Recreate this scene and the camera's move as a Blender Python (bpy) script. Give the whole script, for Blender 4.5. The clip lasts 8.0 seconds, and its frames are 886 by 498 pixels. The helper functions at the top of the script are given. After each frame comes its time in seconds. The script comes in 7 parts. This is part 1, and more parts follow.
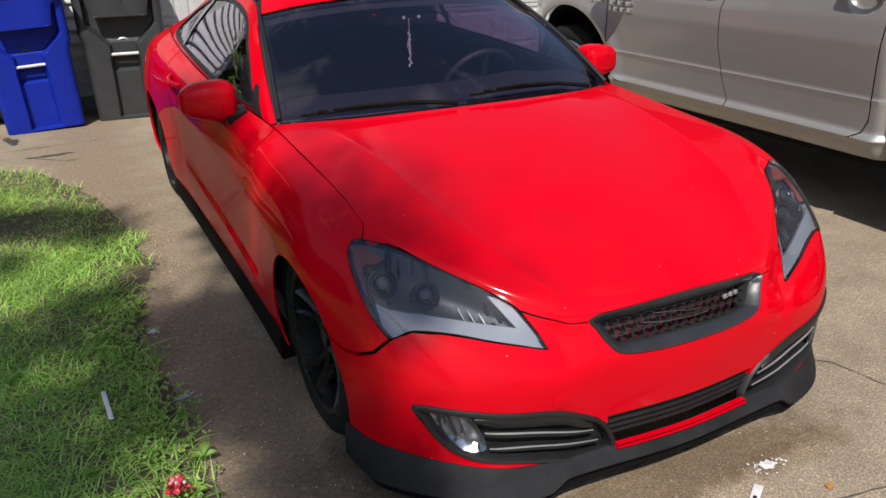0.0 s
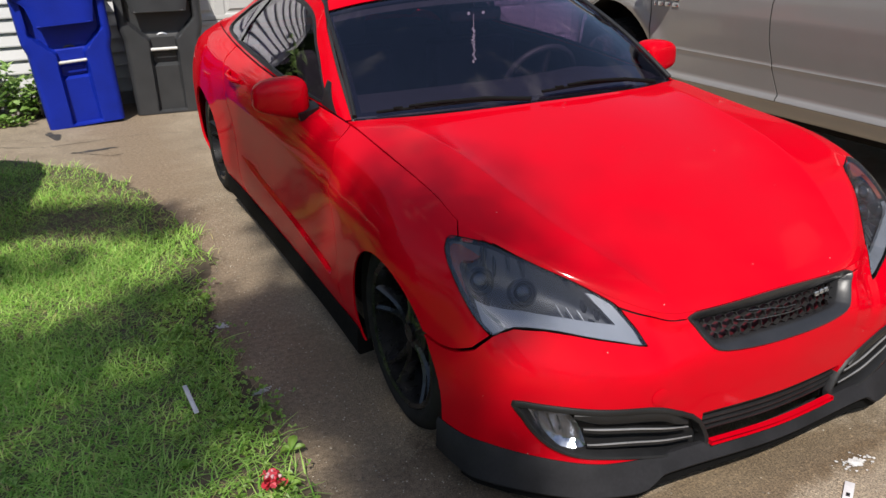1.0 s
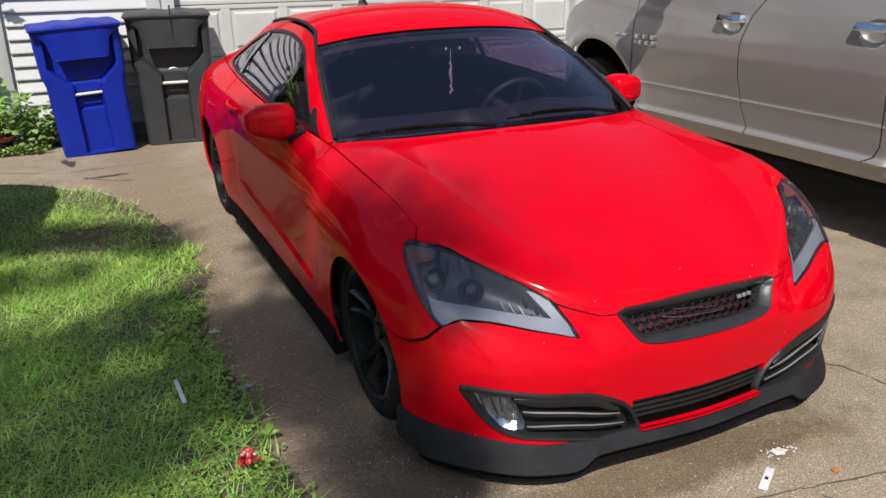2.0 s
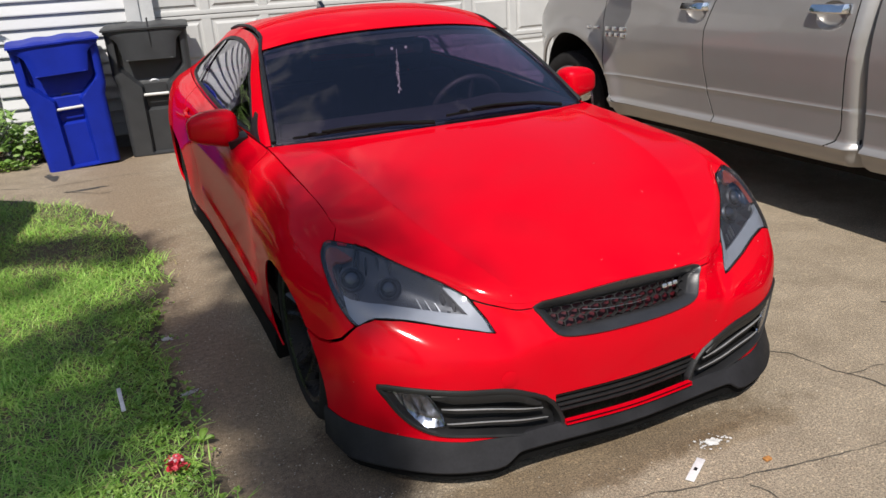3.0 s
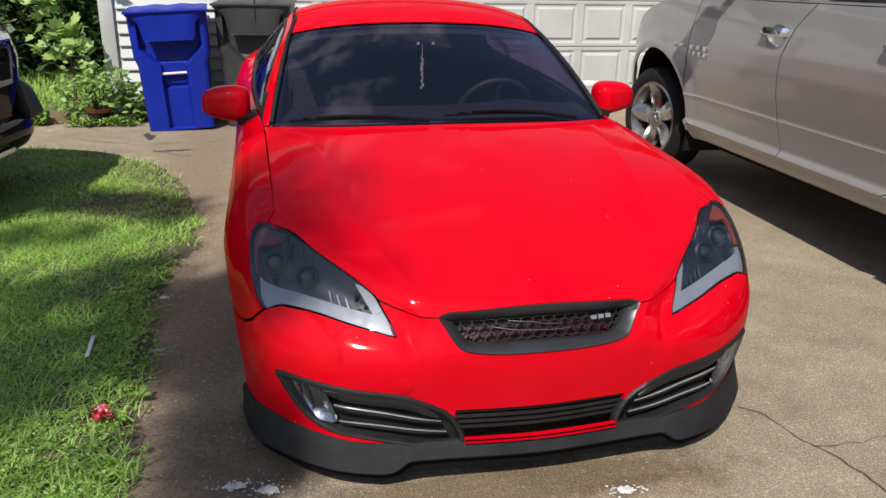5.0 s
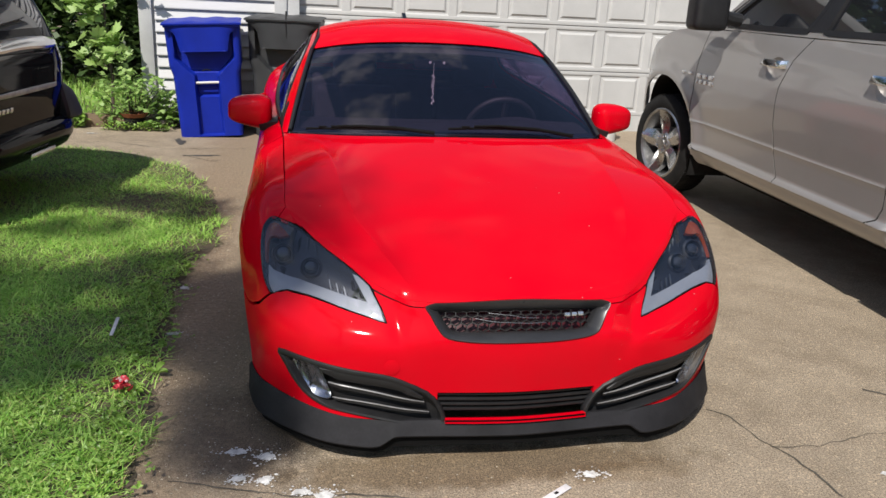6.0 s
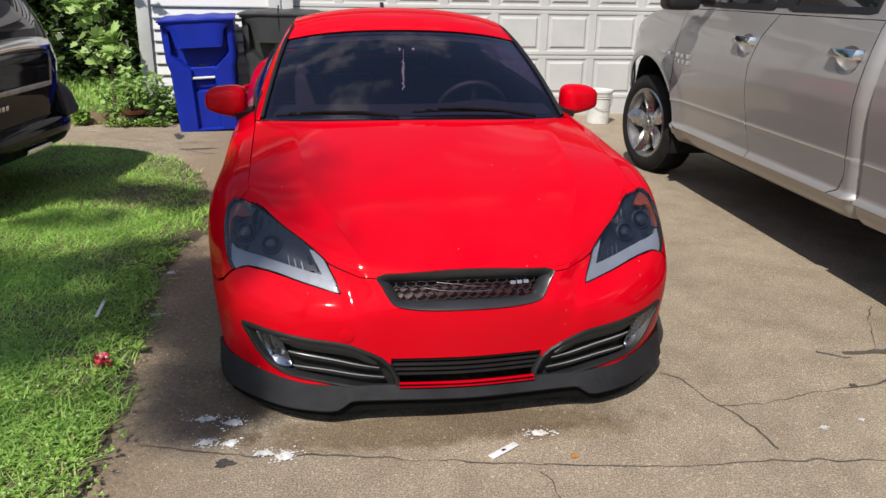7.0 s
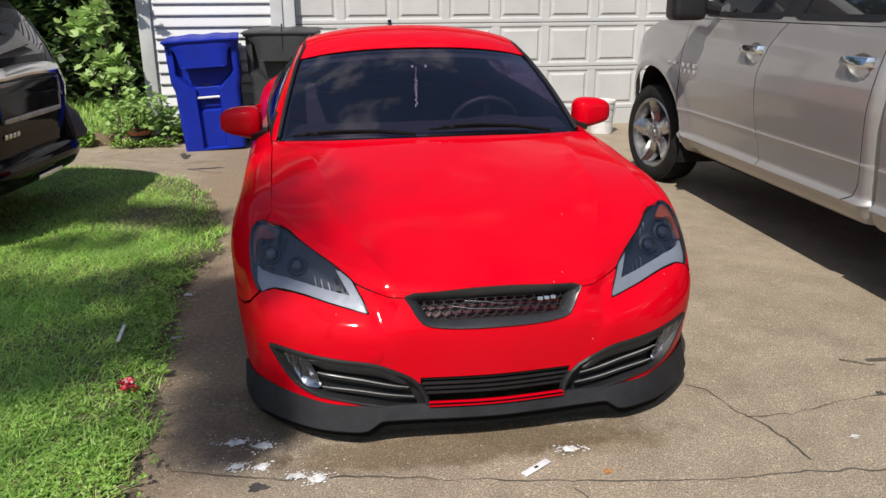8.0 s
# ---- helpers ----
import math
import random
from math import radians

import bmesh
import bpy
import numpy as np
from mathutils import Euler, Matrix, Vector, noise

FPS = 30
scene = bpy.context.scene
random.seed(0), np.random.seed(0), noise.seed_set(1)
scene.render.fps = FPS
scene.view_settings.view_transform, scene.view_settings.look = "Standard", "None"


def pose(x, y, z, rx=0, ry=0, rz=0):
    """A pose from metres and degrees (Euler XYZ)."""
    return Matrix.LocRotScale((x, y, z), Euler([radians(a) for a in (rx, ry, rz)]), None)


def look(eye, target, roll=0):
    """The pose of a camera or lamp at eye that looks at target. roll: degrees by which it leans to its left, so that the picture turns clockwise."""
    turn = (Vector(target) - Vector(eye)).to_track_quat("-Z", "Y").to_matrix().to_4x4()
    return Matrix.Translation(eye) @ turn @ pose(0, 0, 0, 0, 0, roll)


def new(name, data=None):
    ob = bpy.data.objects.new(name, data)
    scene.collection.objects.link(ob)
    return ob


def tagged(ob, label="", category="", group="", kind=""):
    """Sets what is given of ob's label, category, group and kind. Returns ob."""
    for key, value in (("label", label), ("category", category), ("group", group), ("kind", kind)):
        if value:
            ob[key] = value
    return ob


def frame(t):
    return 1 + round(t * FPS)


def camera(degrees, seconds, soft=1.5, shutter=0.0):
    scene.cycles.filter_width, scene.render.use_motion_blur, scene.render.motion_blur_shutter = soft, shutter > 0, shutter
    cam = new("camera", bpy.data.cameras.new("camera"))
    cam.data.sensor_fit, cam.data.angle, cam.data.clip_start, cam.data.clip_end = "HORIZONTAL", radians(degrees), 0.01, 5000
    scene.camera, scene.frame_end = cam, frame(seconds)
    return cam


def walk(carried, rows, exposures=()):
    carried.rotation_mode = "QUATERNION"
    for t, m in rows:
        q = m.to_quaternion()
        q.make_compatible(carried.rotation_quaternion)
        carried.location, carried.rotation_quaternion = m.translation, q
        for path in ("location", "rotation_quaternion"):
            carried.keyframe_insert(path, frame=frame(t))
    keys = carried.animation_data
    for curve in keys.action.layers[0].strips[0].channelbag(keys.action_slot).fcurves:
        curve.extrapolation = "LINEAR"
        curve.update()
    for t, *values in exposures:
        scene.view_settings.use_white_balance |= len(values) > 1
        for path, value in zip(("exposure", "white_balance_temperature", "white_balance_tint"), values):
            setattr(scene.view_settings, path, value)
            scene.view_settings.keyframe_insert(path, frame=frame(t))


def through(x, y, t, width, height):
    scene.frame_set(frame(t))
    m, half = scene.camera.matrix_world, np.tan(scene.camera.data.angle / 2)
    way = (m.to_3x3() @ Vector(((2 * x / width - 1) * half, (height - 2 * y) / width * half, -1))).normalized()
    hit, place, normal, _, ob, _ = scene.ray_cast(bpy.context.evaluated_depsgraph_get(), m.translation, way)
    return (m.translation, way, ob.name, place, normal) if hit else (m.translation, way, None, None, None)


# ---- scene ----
EXPOSURE = 0.28
cam = camera(59.49, 8.0)
PATH = [
    (0.0, (-1.447, -1.298, 1.471), (-0.626, 0.366, 0.725), -1.3),
    (0.5, (-1.521, -1.139, 1.461), (-0.760, 0.556, 0.721), -3.1),
    (1.0, (-1.658, -1.202, 1.488), (-0.865, 0.469, 0.728), -1.5),
    (1.2, (-1.724, -1.258, 1.481), (-0.931, 0.410, 0.711), -0.8),
    (2.3, (-1.550, -1.614, 1.490), (-0.773, 0.116, 0.853), -1.7),
    (2.5, (-1.478, -1.644, 1.483), (-0.709, 0.089, 0.846), -2.6),
    (3.0, (-1.357, -1.655, 1.462), (-0.615, 0.080, 0.798), -3.7),
    (3.5, (-1.173, -1.613, 1.454), (-0.417, 0.107, 0.767), -0.8),
    (4.0, (-0.936, -1.644, 1.439), (-0.224, 0.121, 0.826), 3.1),
    (4.5, (-0.768, -1.709, 1.421), (-0.225, 0.112, 0.795), 2.1),
    (5.0, (-0.756, -1.813, 1.442), (-0.330, 0.027, 0.784), 1.0),
    (5.2, (-0.775, -1.863, 1.438), (-0.353, -0.019, 0.789), 1.7),
    (6.3, (-0.631, -2.176, 1.467), (-0.283, -0.303, 0.857), 3.0),
    (6.5, (-0.571, -2.231, 1.457), (-0.240, -0.358, 0.837), 2.7),
    (7.0, (-0.503, -2.281, 1.457), (-0.182, -0.412, 0.820), 1.0),
    (7.5, (-0.566, -2.281, 1.468), (-0.261, -0.408, 0.838), 0.3),
    (8.0, (-0.597, -2.260, 1.479), (-0.271, -0.383, 0.870), -0.3),
]
walk(cam, [(t, look(eye, target, roll)) for t, eye, target, roll in PATH], exposures=[(0, EXPOSURE), (8, EXPOSURE)])

# ---- world and sun ----
SUN = Vector((-0.32, -0.57, 0.76)).normalized()     # towards the sun
world = bpy.data.worlds.new("sky")
scene.world = world
world.use_nodes = True
wn, wl = world.node_tree.nodes, world.node_tree.links
sky = wn.new("ShaderNodeTexSky")
sky.sky_type, sky.sun_disc = "NISHITA", False
sky.sun_elevation = math.asin(SUN.z)
sky.sun_rotation = math.atan2(SUN.x, SUN.y)
bg = wn["Background"]
bg.inputs["Strength"].default_value = 0.11
# scattered fair-weather clouds over the whole sky
wco = wn.new("ShaderNodeTexCoord")
wmap = wn.new("ShaderNodeMapping")
wmap.inputs["Scale"].default_value = (1.6, 1.6, 3.2)
wmap.inputs["Location"].default_value = (0.29, -0.10, 0.0)
wno = wn.new("ShaderNodeTexNoise")
wno.inputs["Scale"].default_value, wno.inputs["Detail"].default_value, wno.inputs["Roughness"].default_value = 1.9, 7.0, 0.58
wra = wn.new("ShaderNodeValToRGB")
wra.color_ramp.elements[0].position, wra.color_ramp.elements[1].position = 0.56, 0.70
wmi = wn.new("ShaderNodeMix")
wmi.data_type = "RGBA"
wl.new(wco.outputs["Generated"], wmap.inputs["Vector"])
wl.new(wmap.outputs["Vector"], wno.inputs["Vector"])
wl.new(wno.outputs["Fac"], wra.inputs["Fac"])
wl.new(wra.outputs["Color"], wmi.inputs["Factor"])
wl.new(sky.outputs["Color"], wmi.inputs["A"])
wmi.inputs["B"].default_value = (5.6, 5.7, 5.9, 1)
wl.new(wmi.outputs["Result"], bg.inputs["Color"])
sun = new("sun", bpy.data.lights.new("sun", "SUN"))
sun.data.energy, sun.data.angle, sun.data.color = 4.8, radians(0.55), (1.0, 0.95, 0.885)
sun.matrix_world = look(SUN * 30, (0, 0, 0))

# ---- materials ----
def nodes_of(name):
    m = bpy.data.materials.new(name)
    m.use_nodes = True
    return m, m.node_tree.nodes, m.node_tree.links, m.node_tree.nodes["Principled BSDF"]


def noise_at(n, l, scale, detail=4.0, rough=0.55, stretch=None):
    """A noise in world metres; stretch squeezes it along the axes."""
    geo = n.new("ShaderNodeNewGeometry")
    tex = n.new("ShaderNodeTexNoise")
    tex.inputs["Scale"].default_value, tex.inputs["Detail"].default_value, tex.inputs["Roughness"].default_value = scale, detail, rough
    if stretch:
        mp = n.new("ShaderNodeMapping")
        mp.inputs["Scale"].default_value = stretch
        l.new(geo.outputs["Position"], mp.inputs["Vector"])
        l.new(mp.outputs["Vector"], tex.inputs["Vector"])
    else:
        l.new(geo.outputs["Position"], tex.inputs["Vector"])
    return tex.outputs["Fac"]


def ramp_of(n, l, fac, lo, hi, a, b):
    r = n.new("ShaderNodeValToRGB")
    r.color_ramp.elements[0].position, r.color_ramp.elements[1].position = lo, hi
    r.color_ramp.elements[0].color, r.color_ramp.elements[1].color = (*a, 1), (*b, 1)
    l.new(fac, r.inputs["Fac"])
    return r.outputs["Color"]


def mixed(n, l, kind, fac, a, b):
    m = n.new("ShaderNodeMix")
    m.data_type, m.blend_type = "RGBA", kind
    m.inputs["Factor"].default_value = fac if isinstance(fac, float) else 0.5
    if not isinstance(fac, float):
        l.new(fac, m.inputs["Factor"])
    for key, v in (("A", a), ("B", b)):
        if isinstance(v, tuple):
            m.inputs[key].default_value = (*v, 1)
        else:
            l.new(v, m.inputs[key])
    return m.outputs["Result"]


def surface(name, base, rough=0.5, metal=0.0, vary=0.25, scale=6.0, fine=120.0, bump=0.0, bscale=300.0, coat=0.0, spec=0.5, stretch=None, island=0.0):
    """A plain surface with stains at one scale and grain at another."""
    m, n, l, p = nodes_of(name)
    lo = tuple(c * (1 - vary) for c in base)
    hi = tuple(min(1.0, c * (1 + vary * 0.6)) for c in base)
    big = ramp_of(n, l, noise_at(n, l, scale, stretch=stretch), 0.3, 0.7, lo, hi)
    small = ramp_of(n, l, noise_at(n, l, fine, stretch=stretch), 0.3, 0.7, (1 - vary * 0.6,) * 3, (1.0,) * 3)
    col = mixed(n, l, "MULTIPLY", 1.0, big, small)
    if island:
        oi = n.new("ShaderNodeObjectInfo")
        r = ramp_of(n, l, oi.outputs["Random"], 0.0, 1.0, (1 - island,) * 3, (1.0,) * 3)
        col = mixed(n, l, "MULTIPLY", 1.0, col, r)
    l.new(col, p.inputs["Base Color"])
    rr = n.new("ShaderNodeMapRange")
    rr.inputs["To Min"].default_value, rr.inputs["To Max"].default_value = max(0.02, rough * 0.8), min(1.0, rough * 1.2)
    l.new(noise_at(n, l, scale * 2.3), rr.inputs["Value"])
    l.new(rr.outputs["Result"], p.inputs["Roughness"])
    p.inputs["Metallic"].default_value, p.inputs["Coat Weight"].default_value = metal, coat
    p.inputs["Coat Roughness"].default_value = 0.02
    p.inputs["Specular IOR Level"].default_value = spec
    if bump:
        b = n.new("ShaderNodeBump")
        b.inputs["Strength"].default_value, b.inputs["Distance"].default_value = bump, 0.004
        l.new(noise_at(n, l, bscale, stretch=stretch), b.inputs["Height"])
        l.new(b.outputs["Normal"], p.inputs["Normal"])
    return m


def car_paint(name, base, flake=0.0, rough=0.32, coat=0.55, chips=False, haze=0.035):
    m, n, l, p = nodes_of(name)
    dust = ramp_of(n, l, noise_at(n, l, 3.0, 5), 0.35, 0.75, base, tuple(c * 0.93 + 0.003 for c in base))
    if chips:
        # small stone chips and dried specks
        geo, vor, small, few, both = n.new("ShaderNodeNewGeometry"), n.new("ShaderNodeTexVoronoi"), n.new("ShaderNodeMath"), n.new("ShaderNodeMath"), n.new("ShaderNodeMath")
        vor.inputs["Scale"].default_value = 26.0
        small.operation, few.operation, both.operation = "LESS_THAN", "GREATER_THAN", "MULTIPLY"
        small.inputs[1].default_value, few.inputs[1].default_value = 0.042, 0.74
        l.new(geo.outputs["Position"], vor.inputs["Vector"])
        l.new(vor.outputs["Distance"], small.inputs[0])
        l.new(vor.outputs["Color"], few.inputs[0])
        l.new(small.outputs["Value"], both.inputs[0])
        l.new(few.outputs["Value"], both.inputs[1])
        dust = mixed(n, l, "MIX", both.outputs["Value"], dust, (0.36, 0.30, 0.27))
    l.new(dust, p.inputs["Base Color"])
    p.inputs["Roughness"].default_value, p.inputs["Metallic"].default_value = rough, flake
    p.inputs["Specular IOR Level"].default_value = 0.5 if flake else 0.0
    p.inputs["Coat Weight"].default_value, p.inputs["Coat Roughness"].default_value = coat, haze
    p.inputs["Coat IOR"].default_value = 1.42
    peel = n.new("ShaderNodeBump")
    peel.inputs["Strength"].default_value, peel.inputs["Distance"].default_value = 0.05, 0.001
    l.new(noise_at(n, l, 130.0, 2), peel.inputs["Height"])
    l.new(peel.outputs["Normal"], p.inputs["Coat Normal"])
    return m


def glass(name, tint, rough=0.0, gloss=0.068):
    """A thin pane: tinted see-through with a clear gloss that grows at grazing angles."""
    m, n, l, p = nodes_of(name)
    n.remove(p)
    see, shine, fres, mix = n.new("ShaderNodeBsdfTransparent"), n.new("ShaderNodeBsdfGlossy"), n.new("ShaderNodeLayerWeight"), n.new("ShaderNodeMixShader")
    see.inputs["Color"].default_value = (*tint, 1)
    shine.inputs["Roughness"].default_value = rough
    fres.inputs["Blend"].default_value = 0.5
    power, amount = n.new("ShaderNodeMath"), n.new("ShaderNodeMath")
    power.operation, amount.operation = "POWER", "MULTIPLY_ADD"
    power.inputs[1].default_value = 5.0
    amount.inputs[1].default_value, amount.inputs[2].default_value = 0.93, gloss
    l.new(fres.outputs["Facing"], power.inputs[0])
    l.new(power.outputs["Value"], amount.inputs[0])
    l.new(amount.outputs["Value"], mix.inputs["Fac"])
    l.new(see.outputs["BSDF"], mix.inputs[1])
    l.new(shine.outputs["BSDF"], mix.inputs[2])
    l.new(mix.outputs["Shader"], n["Material Output"].inputs["Surface"])
    return m


def asphalt_mat():
    m, n, l, p = nodes_of("weathered_asphalt")
    patch = ramp_of(n, l, noise_at(n, l, 0.9, 6, 0.6), 0.3, 0.72, (0.300, 0.244, 0.176), (0.418, 0.345, 0.254))
    blotch = ramp_of(n, l, noise_at(n, l, 4.5, 6, 0.62), 0.32, 0.6, (0.80, 0.785, 0.765), (1.03, 1.03, 1.03))
    grain = ramp_of(n, l, noise_at(n, l, 150.0, 6, 0.85), 0.38, 0.64, (0.26, 0.25, 0.24), (1.50, 1.49, 1.46))
    geo = n.new("ShaderNodeNewGeometry")
    vor = n.new("ShaderNodeTexVoronoi")
    vor.inputs["Scale"].default_value = 115.0
    l.new(geo.outputs["Position"], vor.inputs["Vector"])
    stone = ramp_of(n, l, vor.outputs["Color"], 0.66, 0.92, (0.92, 0.92, 0.92), (1.45, 1.42, 1.36))
    c = mixed(n, l, "MULTIPLY", 1.0, patch, blotch)
    c = mixed(n, l, "MULTIPLY", 1.0, c, grain)
    c = mixed(n, l, "MULTIPLY", 0.8, c, stone)
    # an oil stain and darker patches, each with its middle, half widths and tone
    # the third patch is tree shade beside the coupe, put into the colour
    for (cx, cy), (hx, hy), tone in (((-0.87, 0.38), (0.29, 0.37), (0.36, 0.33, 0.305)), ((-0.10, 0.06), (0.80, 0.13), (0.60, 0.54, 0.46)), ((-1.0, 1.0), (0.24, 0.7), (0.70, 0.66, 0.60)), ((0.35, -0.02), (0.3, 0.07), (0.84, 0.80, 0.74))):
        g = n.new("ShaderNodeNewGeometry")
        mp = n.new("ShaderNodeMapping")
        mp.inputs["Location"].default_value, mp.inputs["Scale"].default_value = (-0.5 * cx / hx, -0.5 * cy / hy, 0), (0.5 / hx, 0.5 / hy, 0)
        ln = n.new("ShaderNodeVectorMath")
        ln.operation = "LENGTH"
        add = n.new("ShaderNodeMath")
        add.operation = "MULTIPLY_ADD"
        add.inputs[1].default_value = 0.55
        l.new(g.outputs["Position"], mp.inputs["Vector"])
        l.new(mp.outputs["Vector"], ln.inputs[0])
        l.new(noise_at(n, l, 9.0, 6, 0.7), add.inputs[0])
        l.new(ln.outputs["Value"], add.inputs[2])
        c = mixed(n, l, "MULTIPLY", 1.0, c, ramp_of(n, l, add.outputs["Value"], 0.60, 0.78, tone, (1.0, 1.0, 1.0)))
    # earth trodden off the lawn, in a ragged band along its edge
    g, sp, off, far, add = n.new("ShaderNodeNewGeometry"), n.new("ShaderNodeSeparateXYZ"), n.new("ShaderNodeMath"), n.new("ShaderNodeMath"), n.new("ShaderNodeMath")
    off.operation, far.operation, add.operation = "ADD", "ABSOLUTE", "MULTIPLY_ADD"
    off.inputs[1].default_value, add.inputs[1].default_value = 1.26, 0.62
    l.new(g.outputs["Position"], sp.inputs["Vector"])
    l.new(sp.outputs["X"], off.inputs[0])
    l.new(off.outputs["Value"], far.inputs[0])
    l.new(noise_at(n, l, 5.0, 8, 0.72), add.inputs[0])
    l.new(far.outputs["Value"], add.inputs[2])
    earth = ramp_of(n, l, noise_at(n, l, 48.0, 8, 0.85), 0.33, 0.68, (0.085, 0.058, 0.036), (0.37, 0.278, 0.183))
    c = mixed(n, l, "MIX", ramp_of(n, l, add.outputs["Value"], 0.44, 0.80, (0.9,) * 3, (0.0,) * 3), c, earth)
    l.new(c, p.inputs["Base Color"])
    p.inputs["Roughness"].default_value = 0.9
    b = n.new("ShaderNodeBump")
    b.inputs["Strength"].default_value, b.inputs["Distance"].default_value = 0.85, 0.008
    l.new(noise_at(n, l, 120.0, 5, 0.7), b.inputs["Height"])
    l.new(b.outputs["Normal"], p.inputs["Normal"])
    return m


def leaf_mat(name, a, b, rough=0.5, through=0.25):
    m, n, l, p = nodes_of(name)
    geo = n.new("ShaderNodeNewGeometry")
    isl = ramp_of(n, l, geo.outputs["Random Per Island"], 0.0, 1.0, a, b)
    big = ramp_of(n, l, noise_at(n, l, 2.2), 0.3, 0.7, (0.75, 0.75, 0.7), (1.15, 1.1, 1.0))
    c = mixed(n, l, "MULTIPLY", 1.0, isl, big)
    l.new(c, p.inputs["Base Color"])
    p.inputs["Roughness"].default_value = rough
    tr = n.new("ShaderNodeBsdfTranslucent")
    l.new(c, tr.inputs["Color"])
    mx = n.new("ShaderNodeMixShader")
    mx.inputs["Fac"].default_value = through
    l.new(p.outputs["BSDF"], mx.inputs[1])
    l.new(tr.outputs["BSDF"], mx.inputs[2])
    l.new(mx.outputs["Shader"], n["Material Output"].inputs["Surface"])
    return m


M_ASPHALT = asphalt_mat()
M_CRACK = surface("crack_dirt", (0.09813, 0.08478, 0.06673), 0.95, vary=0.5, scale=14, bump=0.6)
M_STAIN = surface("oil_stain", (0.05887, 0.05338, 0.0471), 0.8, vary=0.5, scale=9)
M_SPLAT = surface("chalky_splat", (0.72, 0.71, 0.68), 0.9, vary=0.35, scale=40, bump=0.5)
M_SOIL = surface("soil", (0.125, 0.096, 0.062), 0.95, vary=0.5, scale=11, bump=0.8, bscale=90)
M_GRASS = leaf_mat("grass_blades", (0.195, 0.46, 0.06), (0.58, 0.82, 0.24), 0.52, 0.46)
M_STRAW = leaf_mat("dry_blades", (0.3772, 0.328, 0.1394), (0.4756, 0.4182, 0.205), 0.7, 0.2)
M_WEED = leaf_mat("weed_leaves", (0.15, 0.31, 0.045), (0.31, 0.47, 0.10), 0.45, 0.3)
M_BUSH = leaf_mat("bush_leaves", (0.17, 0.32, 0.06), (0.30, 0.46, 0.11), 0.45, 0.35)
M_SAPLING = leaf_mat("maple_leaves", (0.22, 0.40, 0.10), (0.42, 0.60, 0.22), 0.5, 0.42)
M_GRILLE = surface("satin_grille_plastic", (0.0238, 0.0238, 0.02584), 0.3, vary=0.25, scale=12, bump=0.05, bscale=700)
M_WOODS = leaf_mat("wood_leaves", (0.026, 0.054, 0.016), (0.075, 0.135, 0.036), 0.5, 0.3)
M_BARK = surface("bark", (0.1021, 0.0785, 0.05887), 0.95, vary=0.5, scale=9, bump=0.9, bscale=40, stretch=(1, 1, 0.2))
M_SIDING = surface("white_vinyl_siding", (0.5181, 0.5181, 0.5181), 0.5, vary=0.08, scale=3, bump=0.08, bscale=60, stretch=(0.2, 1, 1), island=0.04)
M_TRIM = surface("painted_trim", (0.4867, 0.4867, 0.4788), 0.55, vary=0.14, scale=4, bump=0.1, bscale=40)
M_GARAGE = surface("garage_door_paint", (0.4553, 0.4514, 0.4357), 0.5, vary=0.09, scale=2.5, bump=0.06, bscale=90)
M_RED = car_paint("red_car_paint", (0.52, 0, 0.008), coat=0.40, chips=True, haze=0.06)
M_BLACKPL = surface("black_trim_plastic", (0.012, 0.012, 0.013), 0.5, vary=0.3, scale=12, bump=0.15, bscale=900, spec=0.4)
M_LIPPL = surface("satin_grey_plastic", (0.0185, 0.0182, 0.0205), 0.66, vary=0.35, scale=8, bump=0.12, bscale=700, spec=0.18)
M_WIPER = surface("wiper_rubber", (0.006, 0.006, 0.006), 0.9, vary=0.2, scale=20, spec=0.1)
M_GLOSSBLK = surface("gloss_black", (0.00816, 0.00816, 0.00952), 0.12, vary=0.2, scale=8, coat=0.6)
M_WHEELBLK = surface("black_alloy", (0.01224, 0.01224, 0.0136), 0.28, 0.3, vary=0.3, scale=14, coat=0.3)
M_RUBBER = surface("tyre_rubber", (0.0135, 0.013, 0.0125), 0.9, vary=0.35, scale=18, bump=0.3, bscale=260, spec=0.2)
M_CHROME = surface("chrome", (0.78, 0.78, 0.79), 0.12, 1.0, vary=0.12, scale=9)
M_ALLOY = surface("bright_alloy", (0.55, 0.55, 0.55), 0.28, 1.0, vary=0.25, scale=12)
M_STEEL = surface("dull_steel", (0.40, 0.40, 0.40), 0.4, 1.0, vary=0.3, scale=12)
M_TINT = glass("tinted_windscreen", (0.66, 0.58, 0.70), 0.01, 0.08)
M_SIDEGLASS = surface("dark_tinted_glass", (0.012, 0.013, 0.016), 0.03, vary=0.1, scale=3, spec=0.8, coat=0.6)
M_LENS = glass("clear_lens", (0.86, 0.88, 0.93), 0.02, 0.05)
M_CABIN = surface("dark_cabin_plastic", (0.018, 0.0175, 0.020), 0.6, vary=0.2, scale=6, bump=0.15, bscale=500)
M_SEAT = surface("dark_seat_cloth", (0.026, 0.0255, 0.029), 0.85, vary=0.3, scale=12, bump=0.4, bscale=600)
M_HLGREY = surface("lamp_housing", (0.0120, 0.0130, 0.0180), 0.45, 0.0, vary=0.25, scale=16)
M_DRL = surface("frosted_light_bar", (0.225, 0.236, 0.25), 0.42, vary=0.08, scale=20, coat=0.2)
M_AMBER = surface("amber_reflector", (0.20, 0.036, 0.007), 0.2, vary=0.2, scale=60, coat=0.5)
M_REFLECT = surface("lamp_reflector", (0.46, 0.48, 0.50), 0.16, 1.0, vary=0.2, scale=30)
